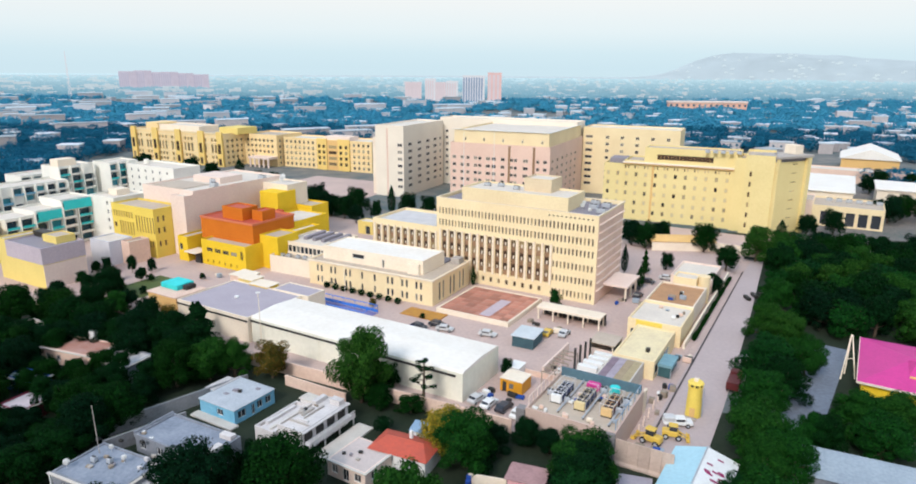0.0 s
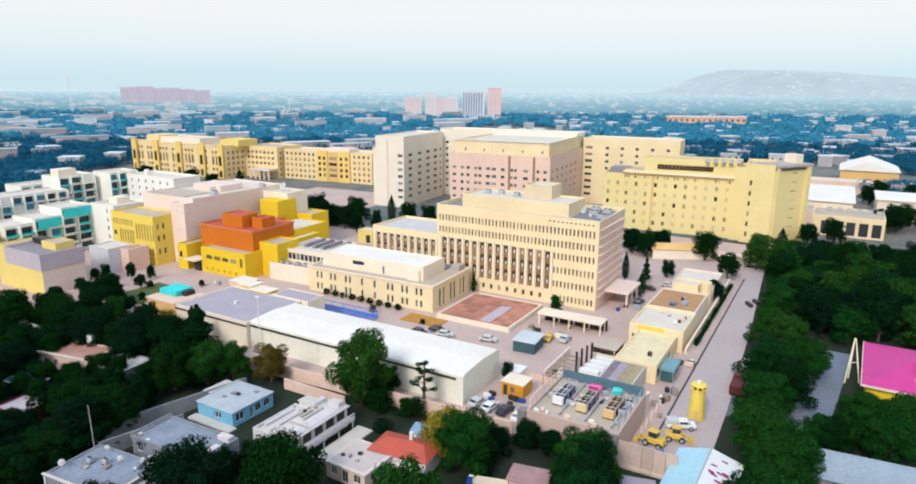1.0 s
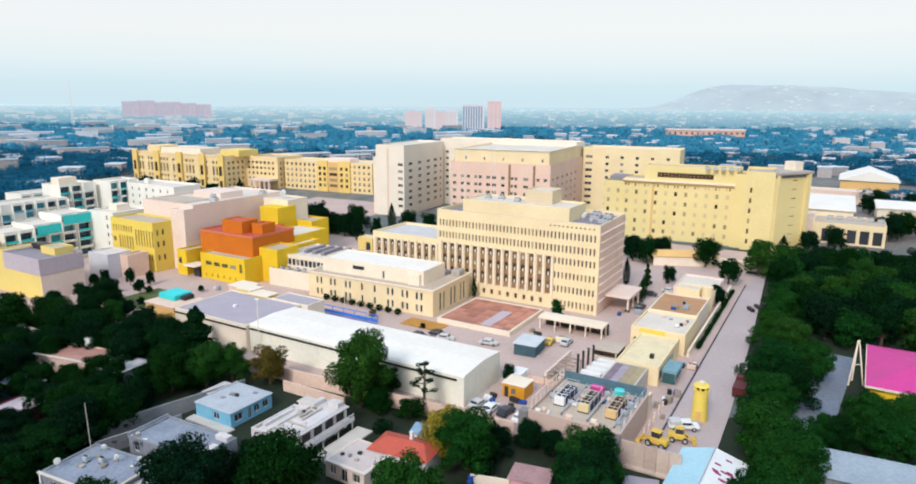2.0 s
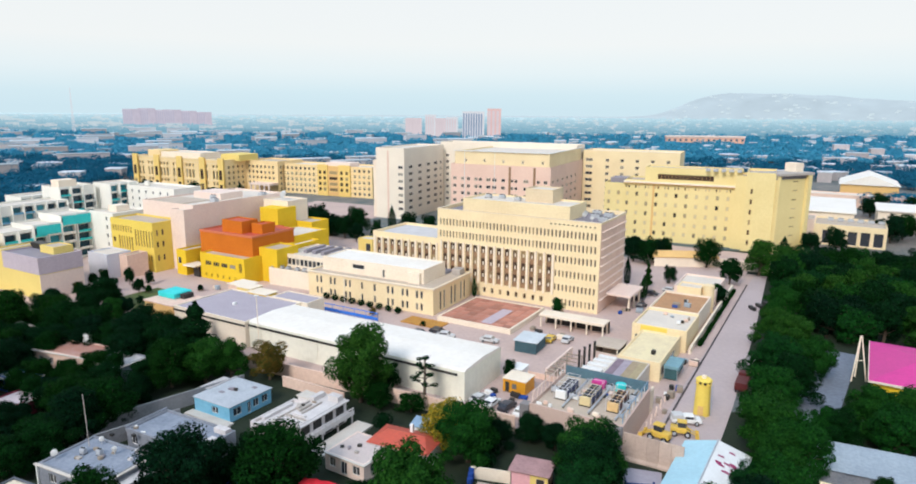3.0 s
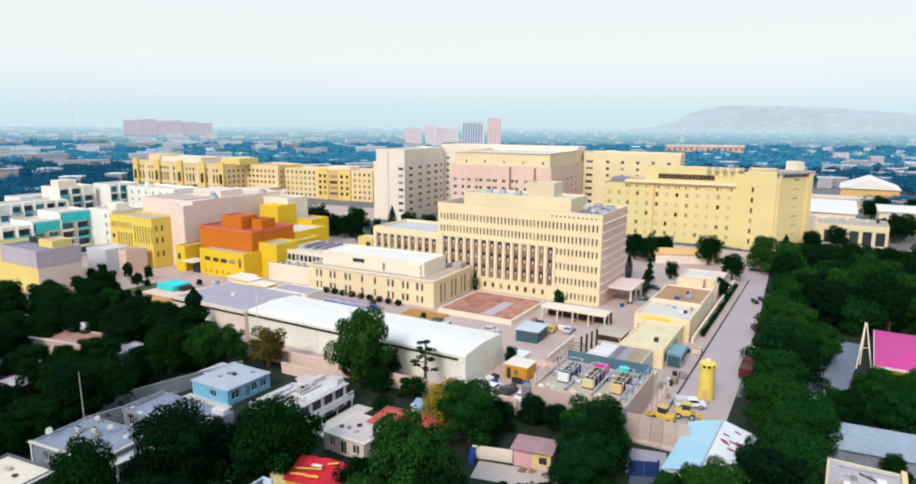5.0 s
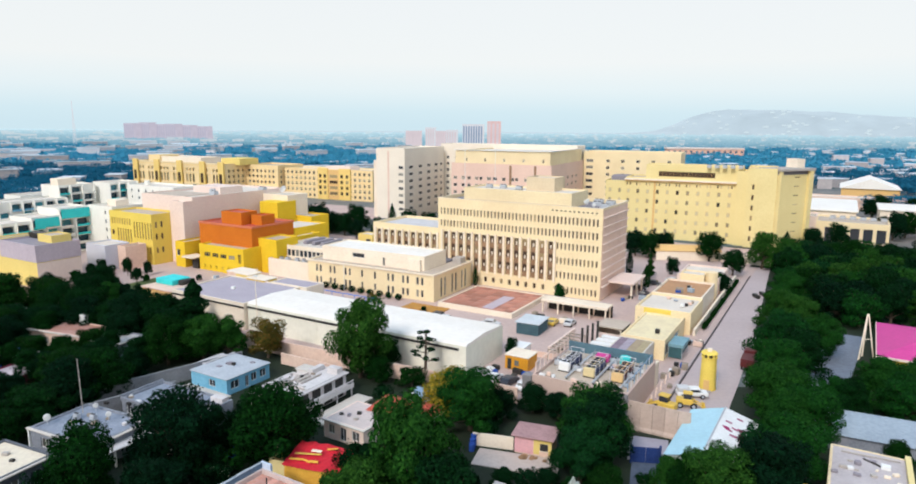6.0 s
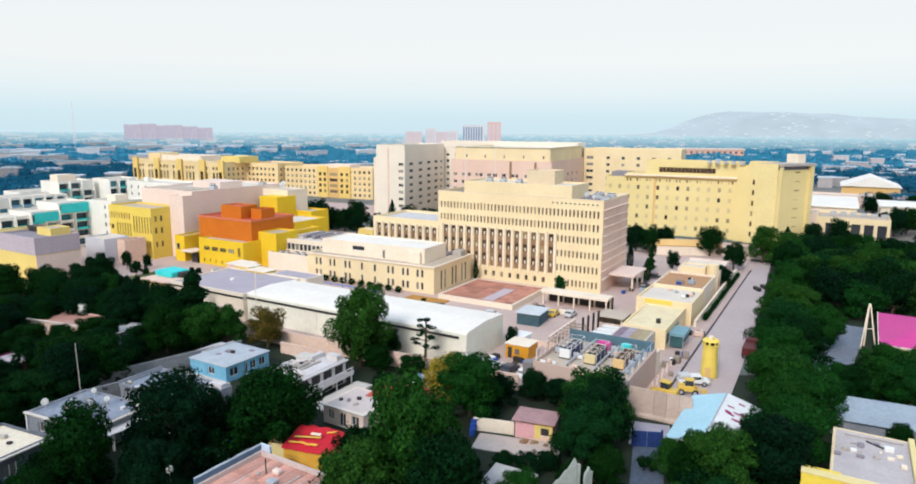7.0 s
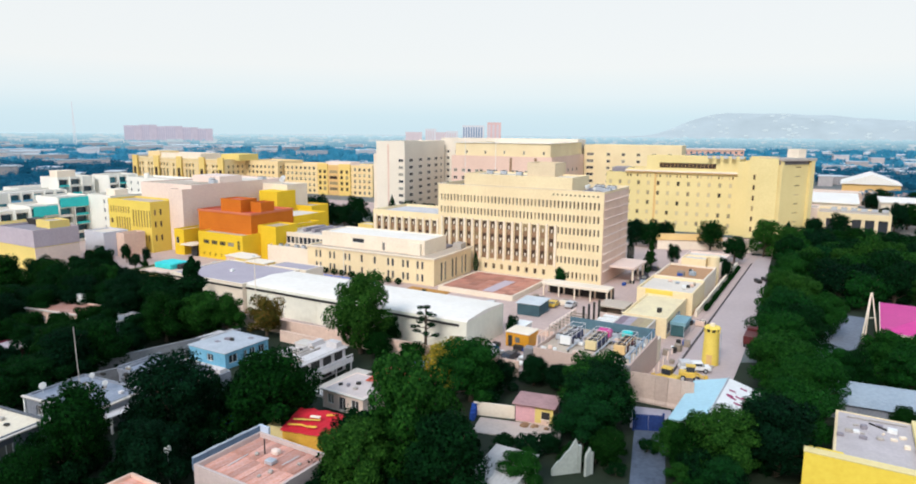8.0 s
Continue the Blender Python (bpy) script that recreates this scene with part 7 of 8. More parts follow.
# small clutter on the flat roofs and yards of the front houses
rng = random.Random(15)
for hx, hy, hz, w, d, n in ((-49.0, 92.5, 2.9, 10, 4, 7), (-53.0, 86.6, 3.3, 8, 4, 6), (-26.3, 101.2, 3.9, 3, 6, 5), (-41.0, 109.5, 2.88, 4, 4, 3), (-16.0, 89.5, 2.75, 4, 4, 4), (46.5, 71.5, 4.2, 5, 6, 6), (-33.5, 58.6, 3.5, 6, 3, 4), (-57.0, 75.0, 3.3, 5, 3, 3)):
    for _ in range(n):
        a, b = rng.uniform(-w / 2, w / 2), rng.uniform(-d / 2, d / 2)
        m = pose(hx + 0.87 * a + 0.48 * b, hy - 0.48 * a + 0.87 * b, hz, 0, 0, rng.uniform(-40, 10))
        mt, lab = rng.choice(((WHITE, "white tub lying on a flat roof"), (CONCRETE, "concrete block lying on a flat roof"), (WOOD, "old timber box on a flat roof"), (ROOF_GREY, "dark grey tub on a flat roof"), (BLACK, "black tub lying on a flat roof")))
        bx = thing("roof_clutter", m, lab, "box", "things lying on the roofs")
        part("body", bevelled(0.04, (-rng.uniform(0.15, 0.5), rng.uniform(0.15, 0.5), -0.25, rng.uniform(0.15, 0.4), 0, rng.uniform(0.2, 0.5))), mt, bx)


# ---- trees ----
def leaf_mesh(name, material, centres, sizes, rng, outward=None):
    """Small three-cornered leaves with their own tilt round the given centres."""
    n = len(centres)
    nor = rng.normal(size=(n, 3))
    if outward is None:
        nor[:, 2] = np.abs(nor[:, 2]) + 0.4
    else:
        nor = 0.42 * nor + outward
    nor /= np.linalg.norm(nor, axis=1)[:, None]
    ref = rng.normal(size=(n, 3))
    u = np.cross(nor, ref)
    u /= np.linalg.norm(u, axis=1)[:, None] + 1e-9
    w = np.cross(nor, u)
    s = sizes[:, None]
    verts = np.stack([centres + (-u - 0.6 * w) * s * 0.5, centres + (u - 0.7 * w) * s * 0.5, centres + (0.1 * u + 1.1 * w) * s * 0.5], axis=1).reshape(-1, 3)
    me = bpy.data.meshes.new(name)
    me.from_pydata(verts.tolist(), [], np.arange(3 * n).reshape(n, 3).tolist())
    me.materials.append(material)
    return me


def crown_points(rng, lobes, n):
    lobes = np.array(lobes)
    wgt = lobes[:, 3] ** 2
    pick = rng.choice(len(lobes), n, p=wgt / wgt.sum())
    d = rng.normal(size=(n, 3))
    d /= np.linalg.norm(d, axis=1)[:, None]
    r = lobes[pick, 3] * rng.uniform(0.55, 1.0, n) ** 0.7 * rng.choice((1.0, 1.0, 1.0, 1.18), n)
    pts = lobes[pick, :3] + d * r[:, None] * np.array((1, 1, 0.85))
    whole = pts - np.array((0, 0, 0.95))
    whole /= np.linalg.norm(whole, axis=1)[:, None] + 1e-6
    return pts, 0.7 * d + 0.5 * whole


def tree_thing(kind, seed, material, label, leaves, size):
    """A unit tree, crown radius 1 and height about 2.1, scaled when it is set out."""
    rng = np.random.default_rng(seed)
    t = thing("tree", pose(0, 0, 0), label, "tree", "trees")
    bm = bmesh.new()
    if kind == "s":
        tube(bm, (0, 0, 0), (0.05, 0, 3.5), 0.09, 0.03, n=7)
        lobes = []
        for k in range(13):
            a, z = k * 2.4, 1.35 + 0.165 * k
            ln = rng.uniform(0.45, 0.95) * (1.15 - 0.22 * z)
            end = (math.cos(a) * ln, math.sin(a) * ln, z + 0.12)
            tube(bm, (0, 0, z), end, 0.035, 0.012, n=5)
            lobes += [(end[0] * 0.95, end[1] * 0.95, end[2] + 0.03, 0.15), (end[0] * 0.6, end[1] * 0.6 + 0.06, end[2], 0.09)]
        lobes.append((0.05, 0, 3.45, 0.14))
        pts, out = crown_points(rng, lobes, leaves)
    elif kind in "cp":
        top = 3.6
        tube(bm, (0, 0, 0), (0, 0, top * 0.95), 0.10, 0.02, n=7)
        for k in range(14):
            a, z = k * 2.4, 0.5 + 0.2 * k
            ln = (1.0 - z / top) * (1.0 if kind == "c" else 0.5)
            tube(bm, (0, 0, z), (math.cos(a) * ln, math.sin(a) * ln, z + 0.1), 0.03, 0.008, n=5)
        zc = rng.uniform(0.35, top, leaves)
        tier = 0.72 + 0.28 * np.sin(zc * 8 + 1.5)
        rad = (1.02 - zc / top) ** 0.75 * (tier if kind == "c" else np.minimum(1.0, 0.75 + 0.2 * rng.random(leaves))) * np.sqrt(rng.uniform(0.15, 1, leaves))
        if kind == "p":
            rad = np.minimum(rad * 1.5, 0.62) * np.sin(np.clip(zc / top, 0.05, 1) * math.pi) ** 0.4
        a = rng.uniform(0, math.tau, leaves)
        pts = np.stack([rad * np.cos(a), rad * np.sin(a), zc], axis=1)
        out = np.stack([np.cos(a), np.sin(a), 0.5 + 0 * a], axis=1)
    else:
        tube(bm, (0, 0, 0), (0.04, 0.02, 0.55), 0.075, 0.055, n=8)
        lobes = []
        for k in range(24):
            a = k * 2.399 + rng.uniform(-0.4, 0.4)
            f = (k + 0.5) / 24
            z = 0.38 + 1.35 * f + rng.uniform(-0.1, 0.1)
            rr = rng.uniform(0.30, 0.82) * (1.0 - 0.55 * max(0, z - 1.15))
            rad = rng.uniform(0.17, 0.38)
            lobes.append((math.cos(a) * rr, math.sin(a) * rr, z, rad))
            tube(bm, (0.04, 0.02, 0.35 + 0.01 * k), lobes[-1][:3], 0.03, 0.008, n=5)
        lobes += [(0, 0, 1.1, 0.62), (0, 0, 1.6, 0.36)]
        pts, out = crown_points(rng, lobes, leaves)
    part("trunk", bm, BARK, t)
    part("crown", leaf_mesh("crown", material, pts, rng.uniform(0.6, 1.3, leaves) * size, rng, out), None, t)
    return t


PROTO = {}
for key, kd, mt, lab, cnt, sz in (
        ("b", "b", LEAF, "broad green tree with an uneven crown", 19000, 0.058), ("d", "d", LEAF_DARK, "dense dark green garden tree", 16000, 0.060),
        ("B", "b", LEAF, "broad green tree of the wood", 5200, 0.092), ("D", "d", LEAF_DARK, "dense dark tree of the wood", 4800, 0.098),
        ("u", "d", LEAF_DARK, "low dark shrub of the gardens", 1800, 0.14),
        ("c", "c", LEAF_DARK, "tall dark tiered conifer", 6000, 0.10), ("p", "p", LEAF_DARK, "slim dark upright court tree", 3000, 0.11),
        ("s", "s", LEAF_DARK, "thin open pine with bare tiers", 3200, 0.06), ("y", "b", LEAF_YELLOW, "small tree with yellow blossom", 7000, 0.078), ("r", "b", LEAF_RUST, "small tree with russet leaves", 7000, 0.078)):
    PROTO[key] = [tree_thing(kd, 31 * i + len(PROTO) * 7, mt, lab, cnt, sz) for i in range(4 if key in "bdBD" else 1)]
USED = {}
TREE_RNG = random.Random(4)


def plant(kind, x, y, r, h, mesh_z=0.0):
    kind = kind[0]
    fam = PROTO[kind]
    src = fam[TREE_RNG.randrange(len(fam))]
    sz = h / (3.6 if kind in "cps" else 2.05)
    m = pose(x, y, mesh_z, 0, 0, TREE_RNG.uniform(0, 360)) @ Matrix.Diagonal((r / 1.02, r / 1.02, sz, 1))
    if src.name in USED:
        return copy_thing(src, m)
    USED[src.name] = (src, m)
    return src


TREES_FRONT = (
    ("b", -17.6, 111.2, 5.2, 15.5), ("b", -44.6, 121.5, 3.6, 8.5), ("r", -36.9, 121.0, 3.8, 8.4), ("c", -52.3, 125.1, 6.0, 14.6), ("b", 1.6, 90.8, 5.2, 10.0),
    ("y", -1.9, 94.2, 4.2, 9.0), ("b", 18.4, 85.7, 5.2, 9.5), ("b", -5.4, 68.0, 5.0, 16.2), ("b", -11.5, 64.4, 4.2, 9.5), ("d", -1.6, 63.5, 5.0, 11.0),
    ("d", -36.4, 78.0, 5.7, 11.9), ("d", -24.9, 81.1, 6.4, 11.8), ("d", -44.0, 69.8, 4.3, 11.3), ("d", -33.9, 66.9, 4.2, 8.2), ("d", -46.5, 76.0, 2.0, 3.0),
    ("b", 6.4, 66.4, 2.8, 5.2), ("d", 18.4, 83.0, 5.4, 9.8), ("s", -6.0, 110.0, 3.6, 9.4), ("d", -45.5, 62.8, 3.2, 7.0), ("b", 15.2, 76.4, 3.6, 7.0), ("b", 17.0, 79.6, 4.2, 8.4), ("d", 17.6, 72.4, 2.8, 4.8), ("b", 27.2, 66.5, 2.6, 3.2), ("b", 24.9, 68.0, 2.0, 2.8), ("u", 18.0, 70.0, 1.4, 1.6), ("u", 23.2, 75.6, 1.3, 1.8), ("d", 5.4, 75.6, 1.8, 2.4), ("d", 11.0, 75.4, 1.9, 2.6), ("d", 13.0, 72.2, 1.8, 2.6))
TREES_WEST = (
    ("d", -105.2, 147.7, 6.0, 11.0), ("d", -94.4, 147.5, 5.5, 10.0), ("d", -80.5, 139.0, 4.4, 10.0), ("d", -70.5, 135.4, 4.5, 10.0), ("d", -62.2, 131.0, 4.6, 10.5),
    ("d", -58.0, 111.5, 5.0, 11.0), ("d", -59.5, 106.0, 4.6, 10.0), ("d", -79.2, 109.2, 5.0, 8.0), ("d", -61.0, 96.2, 4.8, 9.5), ("d", -58.0, 101.0, 4.6, 9.5),
    ("b", -49.0, 119.5, 4.0, 9.5), ("d", -92.9, 166.9, 4.5, 9.0), ("d", -103.7, 162.3, 3.0, 7.0),
    ("d", -55.5, 121.8, 3.8, 9.5), ("d", -54.5, 117.0, 4.4, 10.0))
TREES_COURT = (
    ("d", -88.0, 141.0, 4.6, 10.5), ("d", -83.5, 138.5, 4.2, 9.5), ("d", -97.5, 150.0, 4.6, 10.0), ("d", -72.5, 143.6, 3.6, 8.0), ("d", -63.0, 137.0, 3.8, 8.5),
    ("c", -58.6, 137.6, 3.6, 10.0), ("d", -91.0, 155.5, 4.0, 8.5), ("D", -84.0, 158.0, 3.4, 6.0), ("D", -77.0, 154.5, 3.0, 5.0),
    ("r", -68.2, 146.0, 2.6, 6.5), ("b", -84.0, 153.0, 3.4, 7.5), ("b", -72.8, 139.5, 3.2, 7.2), ("d", -76.7, 121.6, 2.6, 3.7), ("d", -80.3, 119.6, 2.6, 3.8), ("d", -73.2, 123.6, 2.4, 3.6), ("d", -84.2, 121.6, 2.8, 4.4), ("d", -88.2, 124.4, 2.8, 4.4))
TREES_ROAD = (
    ("b", 61.6, 119.7, 5.6, 11.0), ("b", 54.1, 106.0, 5.0, 10.0), ("b", 48.0, 93.4, 5.2, 10.0), ("b", 72.6, 134.7, 5.0, 10.0), ("b", 46.4, 87.0, 4.0, 8.6),
    ("d", 61.0, 111.8, 5.0, 10.0), ("b", 71.0, 122.8, 4.0, 9.0), ("b", 71.2, 140.8, 4.6, 10.0), ("b", 81.8, 158.1, 5.0, 10.0), ("b", 69.0, 101.0, 4.6, 8.5),
    ("b", 74.4, 99.5, 4.8, 9.0), ("d", 60.1, 95.6, 3.6, 7.0), ("b", 68.7, 93.5, 4.5, 8.0), ("b", 86.6, 168.1, 4.0, 9.0), ("b", 30.1, 70.8, 4.6, 8.2),
    ("d", 36.6, 70.2, 5.2, 10.2), ("b", 42.1, 76.5, 4.5, 9.0), ("b", 25.4, 73.4, 2.4, 5.6), ("b", 38.4, 78.4, 3.2, 6.6), ("b", 50.2, 87.6, 4.0, 9.0),
    ("d", 57.0, 78.8, 2.6, 5.0), ("b", 58.6, 96.2, 3.2, 7.0), ("b", 28.3, 65.0, 2.8, 5.0))
TREES_MID = (
    ("d", 62.0, 225.7, 4.2, 10.0), ("d", 65.6, 221.7, 4.0, 10.0), ("d", 71.0, 226.1, 3.0, 9.0), ("d", 75.3, 231.7, 2.6, 8.0), ("d", 84.5, 216.9, 4.4, 11.0),
    ("d", 83.6, 195.3, 3.8, 9.0), ("b", 97.2, 205.6, 5.0, 13.0), ("d", 65.5, 196.2, 2.4, 6.0), ("c", 57.2, 191.1, 2.2, 8.0), ("p", 52.1, 177.7, 2.0, 7.0),
    ("p", 51.4, 192.9, 1.8, 9.0), ("d", 71.8, 175.8, 2.4, 6.0), ("d", 131.5, 240.4, 4.0, 9.0), ("d", 142.7, 242.2, 4.0, 10.0), ("p", 118.3, 232.9, 3.0, 8.0),
    ("b", 25.4, 160.2, 2.0, 6.0), ("d", 10.3, 121.8, 1.5, 4.5), ("p", 4.7, 179.5, 1.2, 6.0), ("d", 72.1, 173.2, 2.0, 6.0), ("d", -8.5, 153.5, 0.9, 1.6),
    ("r", -21.8, 161.7, 1.2, 2.6))
# shrubs and small trees of the courts, the rear yards and the lane
TREES_LOW = (
    ("D", -104.5, 188.0, 2.0, 5.8), ("D", -99.7, 181.0, 2.3, 5.0), ("D", -98.0, 189.8, 1.7, 6.1), ("D", -91.4, 181.6, 1.9, 4.7), ("D", -93.8, 171.8, 2.3, 4.3), ("D", -101.9, 173.3, 2.6, 5.0),
    ("D", 207.6, 327.0, 4.6, 10.0), ("D", 220.3, 338.8, 5.0, 11.0), ("D", 219.1, 318.1, 5.0, 9.0), ("D", 230.8, 329.9, 5.0, 11.0), ("D", 158.2, 262.1, 2.6, 7.0), ("D", 176.0, 262.0, 5.5, 12.0), ("D", 185.0, 268.0, 5.5, 12.0), ("D", 191.0, 258.0, 5.5, 13.0), ("D", 198.0, 272.0, 5.5, 12.0),
    ("D", -118.5, 432.4, 5.0, 14.0), ("D", -62.1, 282.2, 4.4, 8.0), ("D", -53.3, 275.7, 3.6, 8.0))
TREES_GARDEN = (("d", -69.8, 104.9, 4.2, 8.5), ("d", -72.4, 99.1, 4.4, 9.0), ("d", -65.9, 96.5, 4.0, 8.0), ("d", -69.4, 90.6, 4.4, 9.0), ("d", -59.0, 105.0, 2.6, 5.0))
TREES_LOT = (("D", -68.0, 263.2, 4.3, 10.4), ("D", -59.2, 255.8, 3.8, 9.1), ("D", -54.9, 269.1, 4.6, 11.7), ("D", -46.2, 264.0, 3.6, 10.4), ("D", -78.8, 276.8, 4.8, 11.1), ("D", -40.3, 256.5, 3.4, 8.5), ("D", -62.1, 286.5, 4.8, 11.7))
TREES_LANE = (
    ("d", 6.3, 95.2, 3.0, 5.0), ("d", 11.6, 97.0, 3.0, 5.0), ("d", 15.2, 94.6, 2.8, 4.6),
    ("u", -18.8, 119.7, 2.6, 4.0), ("d", -13.4, 116.6, 3.0, 5.5), ("d", -14.2, 109.2, 3.2, 5.0), ("u", -8.2, 107.3, 3.0, 3.8),
    ("u", 8.3, 74.5, 2.0, 3.0), ("u", 16.2, 72.7, 1.6, 2.6), ("d", 27.2, 71.9, 3.0, 6.0), ("b", 28.6, 74.6, 1.8, 4.6), ("u", 18.2, 77.7, 1.6, 3.0))
TREES_REAR = (
    ("d", -75.7, 295.3, 5.0, 11.0), ("d", -65.9, 276.1, 5.0, 12.0), ("d", -59.2, 273.7, 5.0, 11.0), ("d", -52.9, 269.8, 4.0, 9.0), ("d", -42.0, 274.3, 5.0, 12.0),
    ("d", -33.4, 264.6, 2.5, 8.0), ("p", -28.1, 276.7, 3.0, 12.0), ("d", -20.5, 268.3, 4.0, 11.0), ("d", -11.7, 262.4, 4.0, 11.0), ("d", -155.0, 382.4, 5.0, 10.0),
    ("d", -137.6, 366.9, 5.0, 9.0), ("p", -124.1, 373.1, 4.0, 10.0), ("d", -151.9, 357.7, 5.0, 9.0), ("d", -191.2, 401.2, 6.0, 9.0), ("d", -47.7, 271.2, 4.0, 9.0),
    ("d", -106.4, 344.6, 4.0, 8.0), ("d", -96.2, 341.2, 4.0, 8.0))
# garden houses that stay in sight: place and half width
GARDEN_HOUSES = ((-81, 129, 7.5), (-67.5, 124, 5.0), (-76.5, 108, 4.5), (-82.7, 116, 4.0))


def before_house(x, y):
    """0 clear of the garden houses, 1 on or beside one, 2 in the low garden before it."""
    for a, b, w in GARDEN_HOUSES:
        n = math.hypot(a, b)
        f = (x * a + y * b) / n / n
        if 0.85 < f < 1.02 and abs(x * b - y * a) / n < w + 1.0:
            return 1 if f > 0.935 else 2
    return 0


for rows in (TREES_FRONT, TREES_WEST, TREES_COURT, TREES_ROAD, TREES_MID, TREES_REAR, TREES_LOW, TREES_LOT, TREES_GARDEN, TREES_LANE):
    for k, x, y, r, h in rows:
        if rows in (TREES_MID, TREES_REAR) and k in "bd":
            k = k.upper()
        low = before_house(x, y) if rows in (TREES_WEST, TREES_GARDEN) else 0
        if low != 1:
            plant(k, x, y, r * (0.7 if low else 1.12 if r > 3.5 else 1.0), min(h, 5.0) if low else h)
# the wood east of the road, and garden trees in the west
rng = random.Random(12)
spots = []
for _ in range(6000):
    if len(spots) >= 95:
        break
    s, q = rng.random(), rng.random()
    x = 84 + 92 * s + 14 * q
    y = 133 + 88 * q + 20 * s
    if math.hypot(x - 92, y - 122) < 19 or x < 0.49 * y - 1.0 or y > 222 - 0.1 * x:
        continue
    if all((x - a) ** 2 + (y - b) ** 2 > 26 for a, b in spots):
        spots.append((x, y))
for x, y in spots:
    plant(rng.choice("BBBDD"), max(x, 0.49 * y + 4.5) if y > 160 else x, y, rng.uniform(4.4, 6.4), rng.uniform(8.0, 11.0))
spots = []
for _ in range(9000):
    if len(spots) >= 78:
        break
    x, y = rng.uniform(-118, -56), rng.uniform(84, 146)
    if x > -56 - 0.02 * y or y > 138 or abs(x) > 0.82 * y or before_house(x, y) == 1 or (abs(x + 53) < 9 and abs(y - 87) < 8):
        continue
    if all((x - a) ** 2 + (y - b) ** 2 > 19 for a, b in spots):
        spots.append((x, y))
for x, y in spots:
    h = rng.uniform(6.5, 9.5)
    low = before_house(x, y)
    plant("d", x, y, rng.uniform(3.6, 5.4) * (0.65 if low else 1.0), min(h, 5.9) if low else h)
# undergrowth between the gardens
HOUSES = ((-40, 109.5, 9), (-50, 106, 6), (-27, 100, 9), (-45, 96, 9), (-54, 88, 9), (-15, 87, 6), (-8, 93, 7), (-21, 77, 5), (-24, 65, 8), (-34, 58, 7), (10, 83, 6), (4, 82, 6), (34, 86, 10), (58, 87, 9), (46, 70, 9), (40, 64, 7), (-58, 74, 8), (16, 62, 7), (8, 63, 7), (20, 74, 6), (7, 77.5, 4.5), (-44, 79.5, 6), (26, 80, 4), (28, 95, 6), (70, 78, 7))
placed = 0
nr = np.random.default_rng(8)
SHRUB = ([], [], [])
for _ in range(6000):
    if placed >= 150:
        break
    x, y = rng.uniform(-75, 62), rng.uniform(55, 108)
    if abs(x) > 0.75 * y or any(math.hypot(x - a, y - b) < r + 1.2 for a, b, r in HOUSES) or (x > -62 and y > 95 - 0.5 * x) or (16 < x < 26 and y < 90):
        continue
    r, h = rng.uniform(1.8, 3.2), rng.uniform(2.6, 5.0)
    lumps = [(rng.uniform(-0.55, 0.55), rng.uniform(-0.55, 0.55), rng.uniform(0.25, 0.75), rng.uniform(0.22, 0.45)) for _ in range(8)]
    pts, out = crown_points(nr, lumps, 1500)
    SHRUB[0].append(pts * (r, r, h) + (x, y, 0.1))
    SHRUB[1].append(nr.uniform(0.6, 1.3, 1500) * 0.125 * r)
    SHRUB[2].append(out)
    placed += 1
tagged(new("undergrowth", leaf_mesh("undergrowth", LEAF_DARK, np.concatenate(SHRUB[0]), np.concatenate(SHRUB[1]), nr, np.concatenate(SHRUB[2]))), "dark shrubs and undergrowth between the garden houses", "shrubs", kind="stuff")
# small trees of the western court and the parking ground
for e, v, r, h in ((-166, 99, 2.6, 5), (-171, 104, 2.2, 5), (-176, 118, 2.0, 6), (-160, 104, 1.6, 3.5), (-168, 112, 1.5, 3.5), (-182, 100, 2.4, 6), (-157, 121, 1.4, 3), (-188, 108, 2.4, 6)):
    p = spot(e, v).translation
    plant("D", p.x, p.y, 0.75 * r, 0.75 * h)
for src, m in USED.values():
    src.matrix_basis = m
slab("ground_lawn", -171, -158, 101, 117, -0.1, 0.09, GRASS, "small green lawn in the western court", "lawn")
# low dark hedge between the compound wall and the footpath
nr = np.random.default_rng(50)
d = nr.normal(size=(14000, 3))
d /= np.linalg.norm(d, axis=1)[:, None]
along = nr.uniform(0, 54, 14000)
swell = 0.75 + 0.25 * np.sin(along * 0.9) * np.sin(along * 0.37 + 1)
hedge = d * nr.uniform(0.6, 1.0, (14000, 1)) * np.stack([0.62 * swell, 0.5 + 0 * swell, 0.7 * swell], axis=1) + np.stack([0 * along, along, 0.75 * swell], axis=1)
hd = thing("hedge", spot(-23.75, 149.0, 0.03), "low dark hedge along the compound wall", "hedge")
part("leaves", leaf_mesh("leaves", LEAF_DARK, hedge, nr.uniform(0.2, 0.4, 14000), nr, d), None, hd)
for k in range(18):
    part("stem", tube(bmesh.new(), (0, 3 * k + 1.0, 0), (0, 3 * k + 1.2, 0.9), 0.06, 0.03, n=5), BARK, hd)
